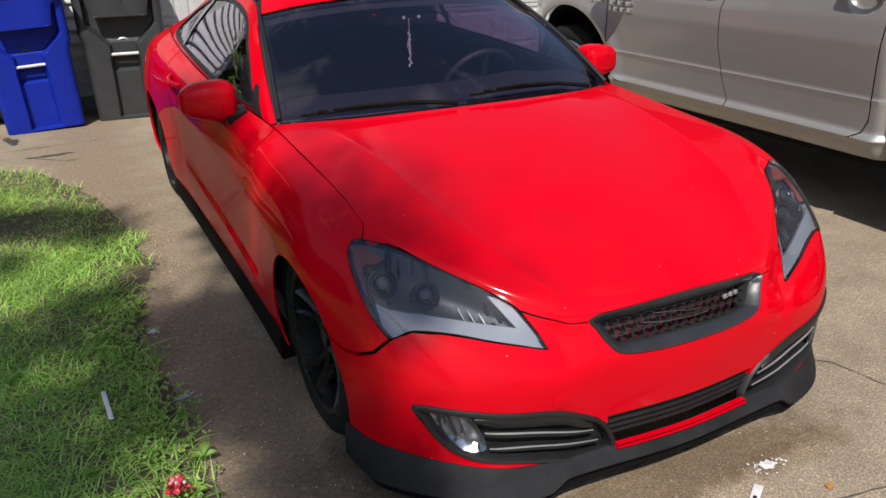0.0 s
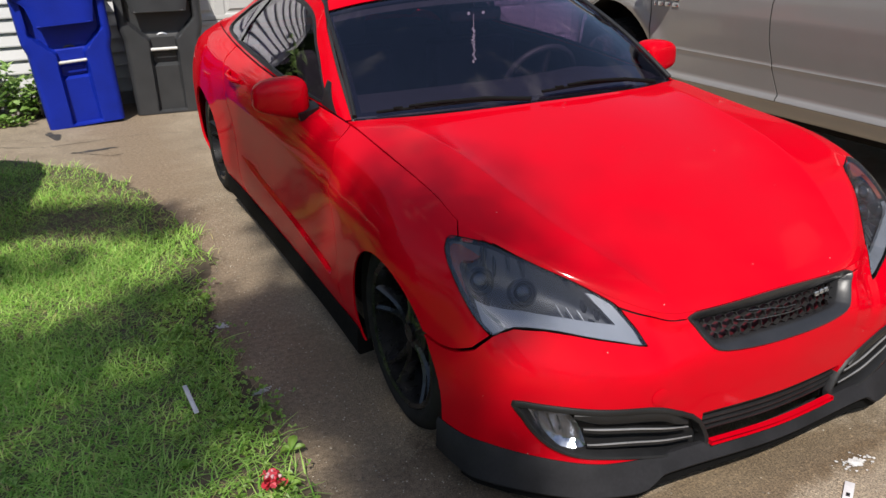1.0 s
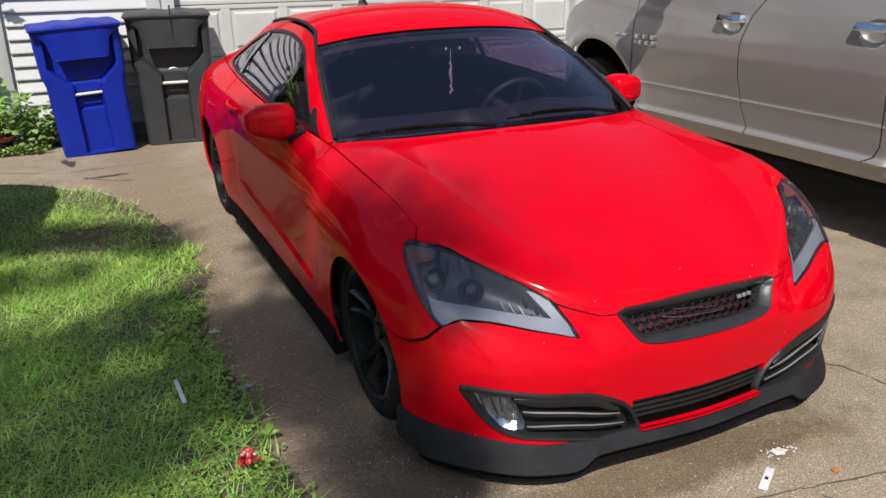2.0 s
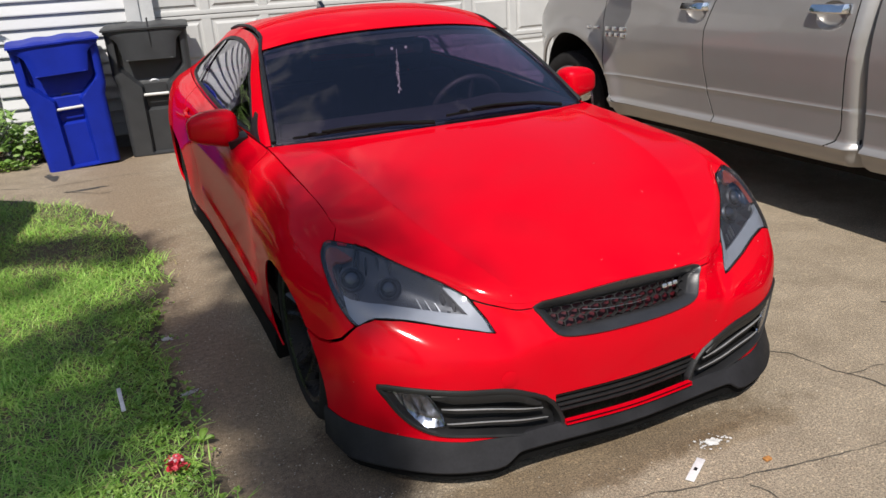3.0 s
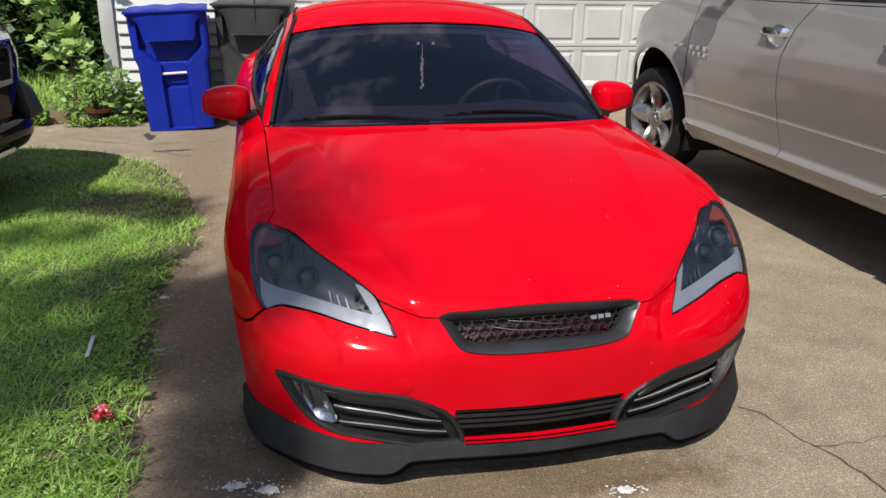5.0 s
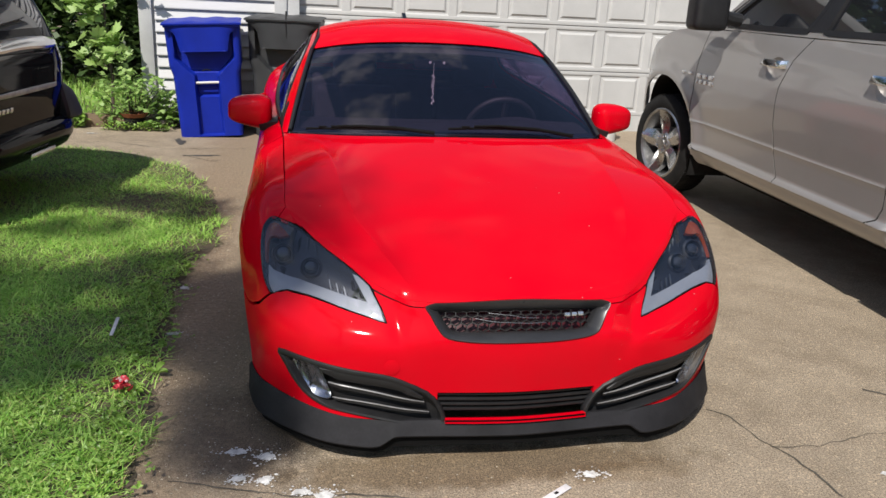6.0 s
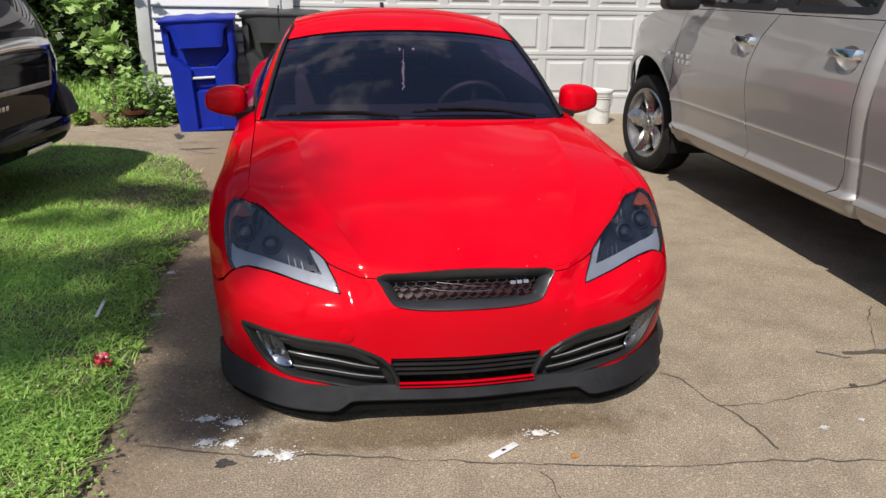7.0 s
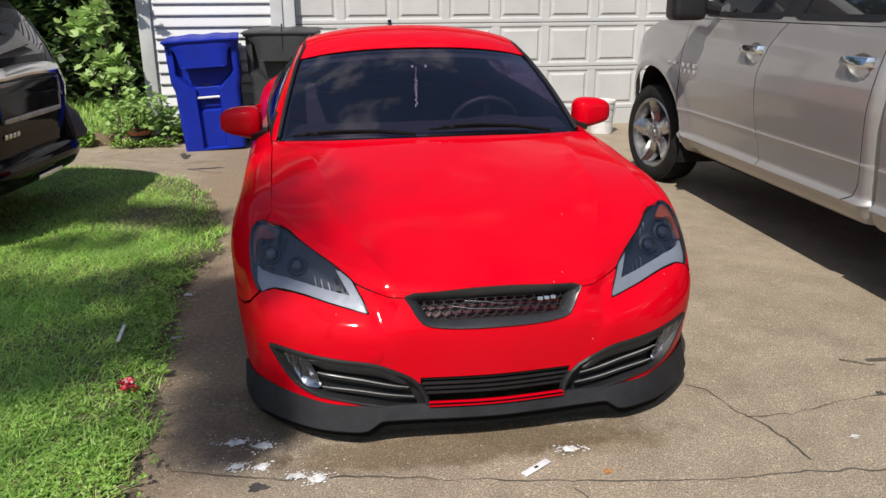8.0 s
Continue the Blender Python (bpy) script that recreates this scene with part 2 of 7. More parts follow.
M_BLUE = surface("blue_bin_plastic", (0.004, 0.019, 0.29), 0.5, vary=0.18, scale=4, bump=0.1, bscale=400, spec=0.3)
M_BINGREY = surface("charcoal_bin_plastic", (0.03264, 0.034, 0.03604), 0.5, vary=0.22, scale=4, bump=0.1, bscale=400)
M_TRUCK = car_paint("champagne_metallic", (0.29, 0.277, 0.263), 0.40, 0.40, 1.0)
M_VAN = car_paint("black_van_paint", (0.00471, 0.00471, 0.00628), coat=0.55)
M_WHITEPL = surface("white_pail_plastic", (0.6123, 0.6045, 0.5731), 0.45, vary=0.12, scale=12)
M_PAPER = surface("white_card", (0.6437, 0.628, 0.628), 0.7, vary=0.12, scale=30)
M_FLOWER = leaf_mat("red_petals", (0.533, 0.0164, 0.041), (0.656, 0.082, 0.1148), 0.5, 0.2)
M_PINKW = surface("pale_petal", (0.5887, 0.3533, 0.3611), 0.6, vary=0.2, scale=40)
M_TERRA = surface("terracotta", (0.314, 0.1021, 0.0471), 0.85, vary=0.3, scale=12)
M_TIMBER = surface("weathered_timber", (0.1884, 0.1335, 0.08635), 0.9, vary=0.35, scale=6, bump=0.5, bscale=60, stretch=(0.15, 1, 1))
M_ORANGE = surface("orange_chip", (0.4867, 0.212, 0.05495), 0.8, vary=0.3, scale=60)
M_SLATEDGE = surface("slat_edge", (0.45, 0.45, 0.46), 0.3, 0.6, vary=0.15, scale=20)
# dark plastic whose maroon is the red body's reflection, put into the colour
M_REDREFLECT = surface("red_reflection_plastic", (0.055, 0.0035, 0.007), 0.45, vary=0.2, scale=20)
M_MESH = surface("grille_wire", (0.01099, 0.00942, 0.00942), 0.6, 0.0, vary=0.3, scale=40)
M_SILVERB = surface("badge_silver", (0.70, 0.70, 0.70), 0.25, 0.9, vary=0.15, scale=40)


# ---- mesh helpers ----
def mesh_of(name, bm, material, smooth=30):
    me = bpy.data.meshes.new(name)
    bm.to_mesh(me)
    bm.free()
    if material:
        me.materials.append(material)
    if smooth:
        for p in me.polygons:
            p.use_smooth = True
        if smooth < 180:
            me.set_sharp_from_angle(angle=radians(smooth))
    return me


def thing(name, label, category, at=(0, 0, 0), turn=0.0, group="", kind=""):
    """An Empty at a thing's base."""
    ob = new(name)
    ob.empty_display_size = 0.1
    ob.matrix_world = pose(*at, 0, 0, turn)
    return tagged(ob, label, category, group, kind)


def part(name, bm, material, parent=None, label="", smooth=30):
    """One mesh object under a thing or a part; the bmesh is in the thing's own axes."""
    ob = new(name, mesh_of(name, bm, material, smooth))
    ob.parent = parent
    return tagged(ob, label)


def part_of(name, me, parent, m=None):
    ob = new(name, me)
    ob.parent = parent
    if m is not None:
        ob.matrix_basis = m
    return ob


def box(bm, x0, x1, y0, y1, z0, z1, bevel=0.0, seg=2):
    vs = bmesh.ops.create_cube(bm, size=1.0)["verts"]
    for v in vs:
        v.co = Vector((x0 + (v.co.x + 0.5) * (x1 - x0), y0 + (v.co.y + 0.5) * (y1 - y0), z0 + (v.co.z + 0.5) * (z1 - z0)))
    if bevel:
        es = list({e for v in vs for e in v.link_edges})
        bmesh.ops.bevel(bm, geom=es, offset=bevel, segments=seg, affect="EDGES", profile=0.6)
    return bm


def boxed(*a, **k):
    return box(bmesh.new(), *a, **k)


def lathe(bm, prof, n=32, m=None, caps=True):
    """Turns a profile of (radius, height) round z."""
    rings = []
    for r, h in prof:
        rings.append([bm.verts.new((r * math.cos(2 * math.pi * i / n), r * math.sin(2 * math.pi * i / n), h)) for i in range(n)])
    for a, b in zip(rings, rings[1:]):
        for i in range(n):
            bm.faces.new((a[i], a[(i + 1) % n], b[(i + 1) % n], b[i]))
    if caps:
        bm.faces.new(rings[0][::-1])
        bm.faces.new(rings[-1])
    if m is not None:
        bmesh.ops.transform(bm, matrix=m, verts=[v for r in rings for v in r])
    return bm


def tube(bm, pts, r, n=10, taper=1.0):
    """A round bar along points."""
    pts = [Vector(p) for p in pts]
    rings = []
    for i, p in enumerate(pts):
        d = (pts[min(i + 1, len(pts) - 1)] - pts[max(i - 1, 0)]).normalized()
        a = d.cross(Vector((0.13, 0.31, 0.94))).normalized()
        b = d.cross(a)
        rad = r * (1 + (taper - 1) * i / max(1, len(pts) - 1))
        rings.append([bm.verts.new(p + rad * (math.cos(2 * math.pi * k / n) * a + math.sin(2 * math.pi * k / n) * b)) for k in range(n)])
    for a, b in zip(rings, rings[1:]):
        for k in range(n):
            bm.faces.new((a[k], b[k], b[(k + 1) % n], a[(k + 1) % n]))
    bm.faces.new(rings[0])
    bm.faces.new(rings[-1][::-1])
    return bm


def grid_mesh(bm, f, nu, nv, closed_u=False):
    """Quads over f(u, v), u and v from 0 to 1."""
    rows = [[bm.verts.new(f(i / nu, j / nv)) for i in range(nu + 1)] for j in range(nv + 1)]
    for a, b in zip(rows, rows[1:]):
        for i in range(nu):
            bm.faces.new((a[i], a[i + 1], b[i + 1], b[i]))
    return bm


def thicken(bm, d):
    """Gives an open sheet a back and edges."""
    bmesh.ops.recalc_face_normals(bm, faces=bm.faces)
    bmesh.ops.solidify(bm, geom=bm.faces[:], thickness=d)
    return bm


def prism(bm, poly, z0, z1, m=None, bevel=0.0):
    """An outline of (x, y) raised from z0 to z1."""
    lo = [bm.verts.new((x, y, z0)) for x, y in poly]
    hi = [bm.verts.new((x, y, z1)) for x, y in poly]
    k = len(poly)
    fs = [bm.faces.new(lo[::-1]), bm.faces.new(hi)]
    fs += [bm.faces.new((lo[i], lo[(i + 1) % k], hi[(i + 1) % k], hi[i])) for i in range(k)]
    if bevel:
        bmesh.ops.bevel(bm, geom=list(fs[1].edges), offset=bevel, segments=2, affect="EDGES", profile=0.6)
    if m is not None:
        bmesh.ops.transform(bm, matrix=m, verts=bm.verts[:] if len(bm.verts) < 2 * k + 1 else list({v for f in fs if f.is_valid for v in f.verts}))
    return bm


def soup(name, verts, faces, material, smooth=False):
    me = bpy.data.meshes.new(name)
    me.from_pydata(verts, [], faces)
    me.materials.append(material)
    if smooth:
        me.shade_smooth()
    return me

# ---- the coupe's skin: stringers from the nose round to the tail, x to the car's own side ----
def spline(pts, t):
    """Catmull-Rom through the rows of pts at the parameters t (0 .. len - 1)."""
    p = np.asarray(pts, float)
    t = np.clip(np.asarray(t, float), 0, len(p) - 1)
    i = np.minimum(t.astype(int), len(p) - 2)
    f = (t - i)[..., None]
    ext = np.vstack([2 * p[:1] - p[1:2], p, 2 * p[-1:] - p[-2:-1]])
    a, b, c, d = ext[i], ext[i + 1], ext[i + 2], ext[i + 3]
    return 0.5 * (2 * b + (c - a) * f + (2 * a - 5 * b + 4 * c - d) * f ** 2 + (3 * b - a - 3 * c + d) * f ** 3)


def mirrored_spline(pts, t):
    """The same over -(len - 1) .. len - 1, mirrored in x at 0."""
    p = np.asarray(pts, float)
    full = np.vstack([p[:0:-1] * (-1, 1, 1), p])
    return spline(full, np.asarray(t, float) + len(p) - 1)


# hood shut line, belt, deck edge
ROW_A = [(0, .135, .562), (.29, .16, .545), (.42, .21, .565), (.60, .385, .645), (.70, .53, .70), (.745, .62, .737), (.75, .78, .778), (.757, 1.12, .818),
         (.765, 1.47, .852), (.815, 2.2, .895), (.81, 2.95, .94), (.77, 3.6, .985), (.66, 4.2, .98), (.5, 4.42, .975), (0, 4.5, .98)]
# shoulder
ROW_B = [(0, .105, .515), (.29, .145, .50), (.435, .18, .50), (.62, .26, .525), (.775, .37, .57), (.825, .53, .67), (.845, .77, .745), (.86, 1.15, .775),
         (.868, 1.5, .80), (.878, 2.2, .82), (.888, 2.95, .86), (.88, 3.66, .90), (.80, 4.25, .88), (.55, 4.5, .86), (0, 4.56, .86)]
ROW_C = [(0, .085, .44), (.29, .108, .43), (.44, .122, .42), (.63, .195, .44), (.802, .325, .46), (.868, .50, .53), (.905, .76, .66), (.90, 1.15, .66),
         (.895, 1.5, .67), (.897, 2.2, .68), (.908, 2.95, .70), (.935, 3.66, .72), (.86, 4.28, .70), (.58, 4.56, .70), (0, 4.62, .70)]
ROW_D = [(0, .080, .36), (.29, .104, .35), (.44, .116, .35), (.63, .174, .36), (.80, .31, .37), (.88, .49, .40), (.925, .76, .50), (.905, 1.15, .50),
         (.89, 1.5, .50), (.885, 2.2, .50), (.897, 2.95, .52), (.94, 3.66, .55), (.87, 4.28, .50), (.58, 4.6, .50), (0, 4.65, .50)]
ROW_E = [(0, .088, .25), (.29, .108, .25), (.45, .128, .25), (.63, .183, .25), (.79, .32, .25), (.872, .49, .27), (.915, .76, .30), (.90, 1.15, .30),
         (.89, 1.5, .30), (.89, 2.2, .30), (.90, 2.95, .30), (.93, 3.66, .30), (.86, 4.28, .30), (.57, 4.57, .30), (0, 4.62, .30)]
ROW_F = [(0, .09, .17), (.29, .11, .17), (.45, .125, .17), (.62, .185, .17), (.78, .33, .17), (.86, .48, .17), (.90, .76, .20), (.885, 1.15, .19),
         (.88, 1.5, .19), (.88, 2.2, .19), (.885, 2.95, .19), (.90, 3.66, .20), (.84, 4.28, .20), (.56, 4.53, .20), (0, 4.58, .20)]
ROW_G = [(0, .085, .10), (.29, .10, .10), (.45, .12, .10), (.62, .18, .10), (.78, .33, .10), (.855, .48, .10), (.88, .76, .12), (.868, 1.15, .13),
         (.86, 1.5, .13), (.86, 2.2, .13), (.865, 2.95, .13), (.88, 3.66, .14), (.82, 4.28, .15), (.55, 4.5, .15), (0, 4.55, .15)]
ROWS = [ROW_A, ROW_B, ROW_C, ROW_D, ROW_E, ROW_F, ROW_G]


def crest(d, soft, inner, outer):
    """A ridge that falls off on both sides of its line, eased over the very top."""
    r = np.sqrt(d * d + soft * soft) - soft
    return np.exp(-r / np.where(d < 0, inner, outer))


def relief(s, w):
    """How far the pressed lines of bumper and doors stand out of the plain skin."""
    a = np.abs(s)
    # ridge down beside the grille, and the hollow between it and the cheek under the lamp
    ridge = np.interp(w, [0, .5, 1.8, 3.0, 4.0], [1.36, 1.26, 1.02, .98, .95])
    out = np.interp(w, [0, .5, 1.6, 3.0, 3.9], [0, .011, .012, .006, 0]) * crest(a - ridge, 0.02, 0.9, 0.30)
    hollow = np.interp(w, [.6, 1.3, 2.4], [1.75, 1.72, 1.55])
    out = out - 0.007 * np.exp(-((a - hollow) / 0.22) ** 2) * np.clip(w / 0.6, 0, 1) * np.clip((3.0 - w) / 1.0, 0, 1)
    # cheek: a shelf under the lamp that breaks over its edge
    edge = np.interp(a, [2.0, 2.6, 3.6, 4.4], [1.62, 1.80, 1.86, 1.95])
    out = out + 0.0022 * crest(w - edge, 0.05, 0.60, 0.75) * np.clip((a - 1.85) / 0.35, 0, 1) * np.clip((4.6 - a) / 1.2, 0, 1) * np.clip((w - 1.1) / 0.4, 0, 1)
    # shoulder line along the doors and the step over the sill
    along = np.clip((a - 6.3) / 0.8, 0, 1) * np.clip((11.2 - a) / 0.8, 0, 1)
    out = out + 0.011 * along * crest(w - np.interp(a, [6.3, 7.0, 8, 10, 11.2], [2.2, 2.05, 1.95, 1.85, 1.6]), 0.03, 0.45, 0.40)
    low = w - np.interp(a, [7.2, 7.67, 8.6, 9.65, 10.2], [4.0, 3.92, 3.65, 3.45, 3.4])
    out = out + 0.014 * np.clip((a - 7.2) / 0.5, 0, 1) * np.clip((10.1 - a) / 0.5, 0, 1) * np.clip(low / 0.07, 0, 1) * np.exp(-np.maximum(low, 0) / 0.8)
    return out


def skin(s, w):
    """Places on the wall of the car's right-hand half, s from the nose (0) to the tail (14), w from the hood line (0) to the bottom (6)."""
    s, w = np.broadcast_arrays(np.asarray(s, float), np.asarray(w, float))
    cols = np.stack([mirrored_spline(r, s) for r in ROWS])            # rows, ..., 3
    i = np.minimum(np.clip(w, 0, 6).astype(int), 5)
    f = (np.clip(w, 0, 6) - i)[..., None]
    def row(k):
        k0 = np.clip(k, 0, 6)
        got = np.take_along_axis(cols, k0[None, ..., None], 0)[0]
        lo = 2 * cols[0] - cols[1]
        hi = 2 * cols[6] - cols[5]
        got = np.where((k < 0)[..., None], lo, got)
        return np.where((k > 6)[..., None], hi, got)
    a, b, c, d = row(i - 1), row(i), row(i + 1), row(i + 2)
    p = 0.5 * (2 * b + (c - a) * f + (2 * a - 5 * b + 4 * c - d) * f ** 2 + (3 * b - a - 3 * c + d) * f ** 3)
    turn = np.clip((np.abs(s) - 1.8) / 4.2, 0, 1) * math.pi / 2
    return p + np.stack([np.sign(s) * np.sin(turn), -np.cos(turn), np.zeros_like(turn)], -1) * relief(s, w)[..., None]


COWL = [(0, 1.27, .882), (.25, 1.29, .878), (.5, 1.355, .866), (.76, 1.47, .852)]
HEADER = [(0, 1.92, 1.243), (.255, 1.945, 1.236), (.465, 1.995, 1.214), (.629, 2.055, 1.181)]
BROW = [(0, 2.05, 1.298), (.25, 2.07, 1.290), (.45, 2.11, 1.268), (.603, 2.16, 1.235)]
HOOD_END = 4.8                                                     # where the hood line turns from the front to the side


def hood_patch(u, v):
    """The sheet spanned between the hood's four edges."""
    u, v = np.broadcast_arrays(np.asarray(u, float), np.asarray(v, float))
    front, back = mirrored_spline(ROW_A[:9], u * HOOD_END), mirrored_spline(COWL, u * 3)
    side = HOOD_END + v * (8 - HOOD_END)
    right = mirrored_spline(ROW_A[:9], side)
    left = right * (-1, 1, 1)
    k, vv = ((u + 1) / 2)[..., None], (v * v * (3 - 2 * v))[..., None]
    c00, c10 = spline(ROW_A, HOOD_END) * (-1, 1, 1), spline(ROW_A, HOOD_END)
    c01, c11 = np.array(COWL[3]) * (-1, 1, 1), np.array(COWL[3])
    p = (1 - k) * left + k * right + (1 - vv) * front + vv * back
    p = p - ((1 - k) * (1 - vv) * c00 + k * (1 - vv) * c10 + (1 - k) * vv * c01 + k * vv * c11)
    return p


def hood_terms(p):
    x, y = p[..., 0] ** 2, p[..., 1]
    return np.stack([np.ones_like(x), y, y ** 2, y ** 3, x, x * y, x * y ** 2, x ** 2], -1)


HOOD_GRID = hood_patch(*np.meshgrid(np.linspace(-1, 1, 41), np.linspace(0, 1, 31)))
HOOD_FIT = np.linalg.lstsq(hood_terms(HOOD_GRID).reshape(-1, 8), HOOD_GRID[..., 2].ravel(), rcond=None)[0]
HOOD_LINE = [(0, 0.24), (0.15, 0.37), (0.33, 0.53), (0.5, 0.64), (0.75, 0.75), (1.0, 0.83)]


def hood(u, v):
    """u from -1 to 1 across, v from the front edge (0) to the cowl (1): a fair sheet, drawn to its edges."""
    u, v = np.broadcast_arrays(np.asarray(u, float), np.asarray(v, float))
    p = hood_patch(u, v)
    fair = lambda q: hood_terms(q) @ HOOD_FIT
    p[..., 2] = fair(p)
    for (a, b), near in (((-1 + 0 * u, v), np.exp(-(1 + u) / 0.12)), ((1 + 0 * u, v), np.exp(-(1 - u) / 0.12)), ((u, 0 * v), np.exp(-v / 0.10)), ((u, 0 * v + 1), np.exp(-(1 - v) / 0.10))):
        e = hood_patch(a, b)
        p[..., 2] += (e[..., 2] - fair(e)) * near * (1 if a is u else np.clip(v / 0.1, 0, 1) * np.clip((1 - v) / 0.1, 0, 1))
    # two raised lines that run from the grille to the pillars
    au = np.abs(u)
    line = np.interp(v, *zip(*HOOD_LINE))
    d = au - line
    lift = np.where(d > 0, np.clip(1 - d / (1.001 - line), 0, 1), np.exp(-(np.sqrt(d * d + 0.00004) - 0.00632) / 0.13))
    p[..., 2] += 0.021 * np.clip(v / 0.07, 0, 1) * lift * np.sin(np.pi * np.clip(0.10 + 0.90 * v, 0, 1)) ** 0.6
    # the front edge rolls over towards the grille
    p[..., 2] += 0.011 * (1 - np.exp(-v / 0.05)) * (1 - v) ** 2 * np.clip((1 - au) * 2.5, 0, 1)
    return p


def skin_n(s, w):
    """The skin's outward normals."""
    s, w = np.broadcast_arrays(np.asarray(s, float), np.asarray(w, float))
    wl, wh = np.clip(w - 0.02, 0, 6), np.clip(w + 0.02, 0, 6)
    n = np.cross(skin(s + 0.01, w) - skin(s - 0.01, w), skin(s, wh) - skin(s, wl))
    n = n / np.maximum(np.linalg.norm(n, axis=-1, keepdims=True), 1e-9)
    return n


def on_side(y, z, s0, w0, sg=1):
    """The skin's parameters at a place in the side view."""
    p = np.array([s0, w0], float)
    for _ in range(25):
        q = skin(p[0], p[1])[1:]
        a = np.stack([(skin(p[0] + 0.01, p[1])[1:] - q) / 0.01, (skin(p[0], min(p[1] + 0.01, 6.0))[1:] - skin(p[0], min(p[1] + 0.01, 6.0) - 0.01)[1:]) / 0.01], 1)
        p = p + np.clip(np.linalg.lstsq(a, np.array([y, z]) - q, rcond=None)[0], -0.25, 0.25)
        p[1] = np.clip(p[1], 0, 6)
    return (sg * p[0], p[1])


# roof rail from the pillar's foot to the deck, and the belt's stations under it
RAIL = [(.748, 1.463, .853), (.705, 1.72, 1.0), (.655, 1.95, 1.125), (.603, 2.16, 1.235), (.575, 2.6, 1.272), (.555, 3.2, 1.238), (.585, 3.6, 1.12), (.62, 4.0, 1.0)]
BELT_AT = [(8.02,), (8.35,), (8.70,), (9.0,), (9.5,), (10.3,), (11.0,), (11.7,)]


def house(a, b):
    """The cabin's right-hand side, a along the rail (0 .. 7), b from the rail (0) down to the belt (1)."""
    a, b = np.broadcast_arrays(np.asarray(a, float), np.asarray(b, float))
    top = spline(RAIL, a)
    low = mirrored_spline(ROW_A, spline(BELT_AT, a)[..., 0])
    bb = b[..., None]
    p = top * (1 - bb) + low * bb
    p[..., 0] += 0.02 * np.sin(np.pi * b) * np.clip(a / 2, 0, 1)
    return p


ROOF_MID = [(0, 2.6, 1.342), (.25, 2.6, 1.333), (.46, 2.6, 1.303), (.575, 2.6, 1.272)]
ROOF_REAR = [(0, 3.32, 1.297), (.25, 3.30, 1.29), (.44, 3.26, 1.268), (.555, 3.2, 1.238)]
DECK = [(0, 4.05, 1.03), (.25, 4.04, 1.027), (.45, 4.02, 1.015), (.62, 4.0, 1.0)]


def roof(u, v):
    u, v = np.broadcast_arrays(np.asarray(u, float), np.asarray(v, float))
    rows = [mirrored_spline(r, u * 3) for r in (HEADER, BROW, ROOF_MID, ROOF_REAR)]
    # chordal spacing of the four rows, header to rear edge
    k = [0.0, 0.12, 0.56, 1.0]
    out = 0
    for i in range(4):
        w = 1.0
        for j in range(4):
            if j != i:
                w = w * (v - k[j]) / (k[i] - k[j])
        out = out + w[..., None] * rows[i]
    return out


def screen(u, v):
    """The windscreen, bowed a little outwards."""
    u, v = np.broadcast_arrays(np.asarray(u, float), np.asarray(v, float))
    a, b = mirrored_spline(COWL, u * 2.93), mirrored_spline(HEADER, u * 3)
    p = a * (1 - v)[..., None] + b * v[..., None]
    bow = 0.022 * np.sin(np.pi * v)
    p[..., 1] -= bow * 0.55
    p[..., 2] += bow * 0.8
    return p

# ---- ground ----
rng = np.random.default_rng(7)


def ground_sheet():
    bm = bmesh.new()
    xs = [-400, -60, -15] + [-6 + 0.5 * i for i in range(25)] + [15, 60, 400]
    ys = [-400, -60, -15] + [-5 + 0.5 * i for i in range(31)] + [20, 60, 400]
    g = [[bm.verts.new((x, y, 0.0)) for x in xs] for y in ys]
    for a, b in zip(g, g[1:]):
        for i in range(len(xs) - 1):
            bm.faces.new((a[i], a[i + 1], b[i + 1], b[i]))
    return new("ground", mesh_of("ground", bm, M_ASPHALT, 0))


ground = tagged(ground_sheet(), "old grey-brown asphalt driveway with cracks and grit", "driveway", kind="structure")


def ribbon(name, pts, width, material, z=0.003, seed=1, wander=0.012):
    """A crack or trickle along points, with a ragged width."""
    r = random.Random(seed)
    bm = bmesh.new()
    line = []
    for a, b in zip(pts, pts[1:]):
        k = max(2, int(math.dist(a, b) / 0.022))
        line += [(a[0] + (b[0] - a[0]) * i / k + r.uniform(-wander, wander), a[1] + (b[1] - a[1]) * i / k + r.uniform(-wander, wander)) for i in range(k)]
    # ease the corners and let the width swell slowly
    line = [((p[0] + 2 * q[0] + s[0]) / 4, (p[1] + 2 * q[1] + s[1]) / 4) for p, q, s in zip(line, line[1:], line[2:])]
    prev, swell = None, 0.6
    for i in range(1, len(line) - 1):
        d = Vector((line[i + 1][0] - line[i - 1][0], line[i + 1][1] - line[i - 1][1])).normalized()
        swell = min(1.0, max(0.2, swell + r.uniform(-0.25, 0.25)))
        w = 1.25 * width * swell
        nrm = Vector((-d.y, d.x)) * w / 2
        pair = (bm.verts.new((line[i][0] + nrm.x, line[i][1] + nrm.y, z)), bm.verts.new((line[i][0] - nrm.x, line[i][1] - nrm.y, z)))
        if prev:
            bm.faces.new((prev[0], prev[1], pair[1], pair[0]))
        prev = pair
    bmesh.ops.recalc_face_normals(bm, faces=bm.faces)
    return part(name, bm, material, ground, smooth=0)


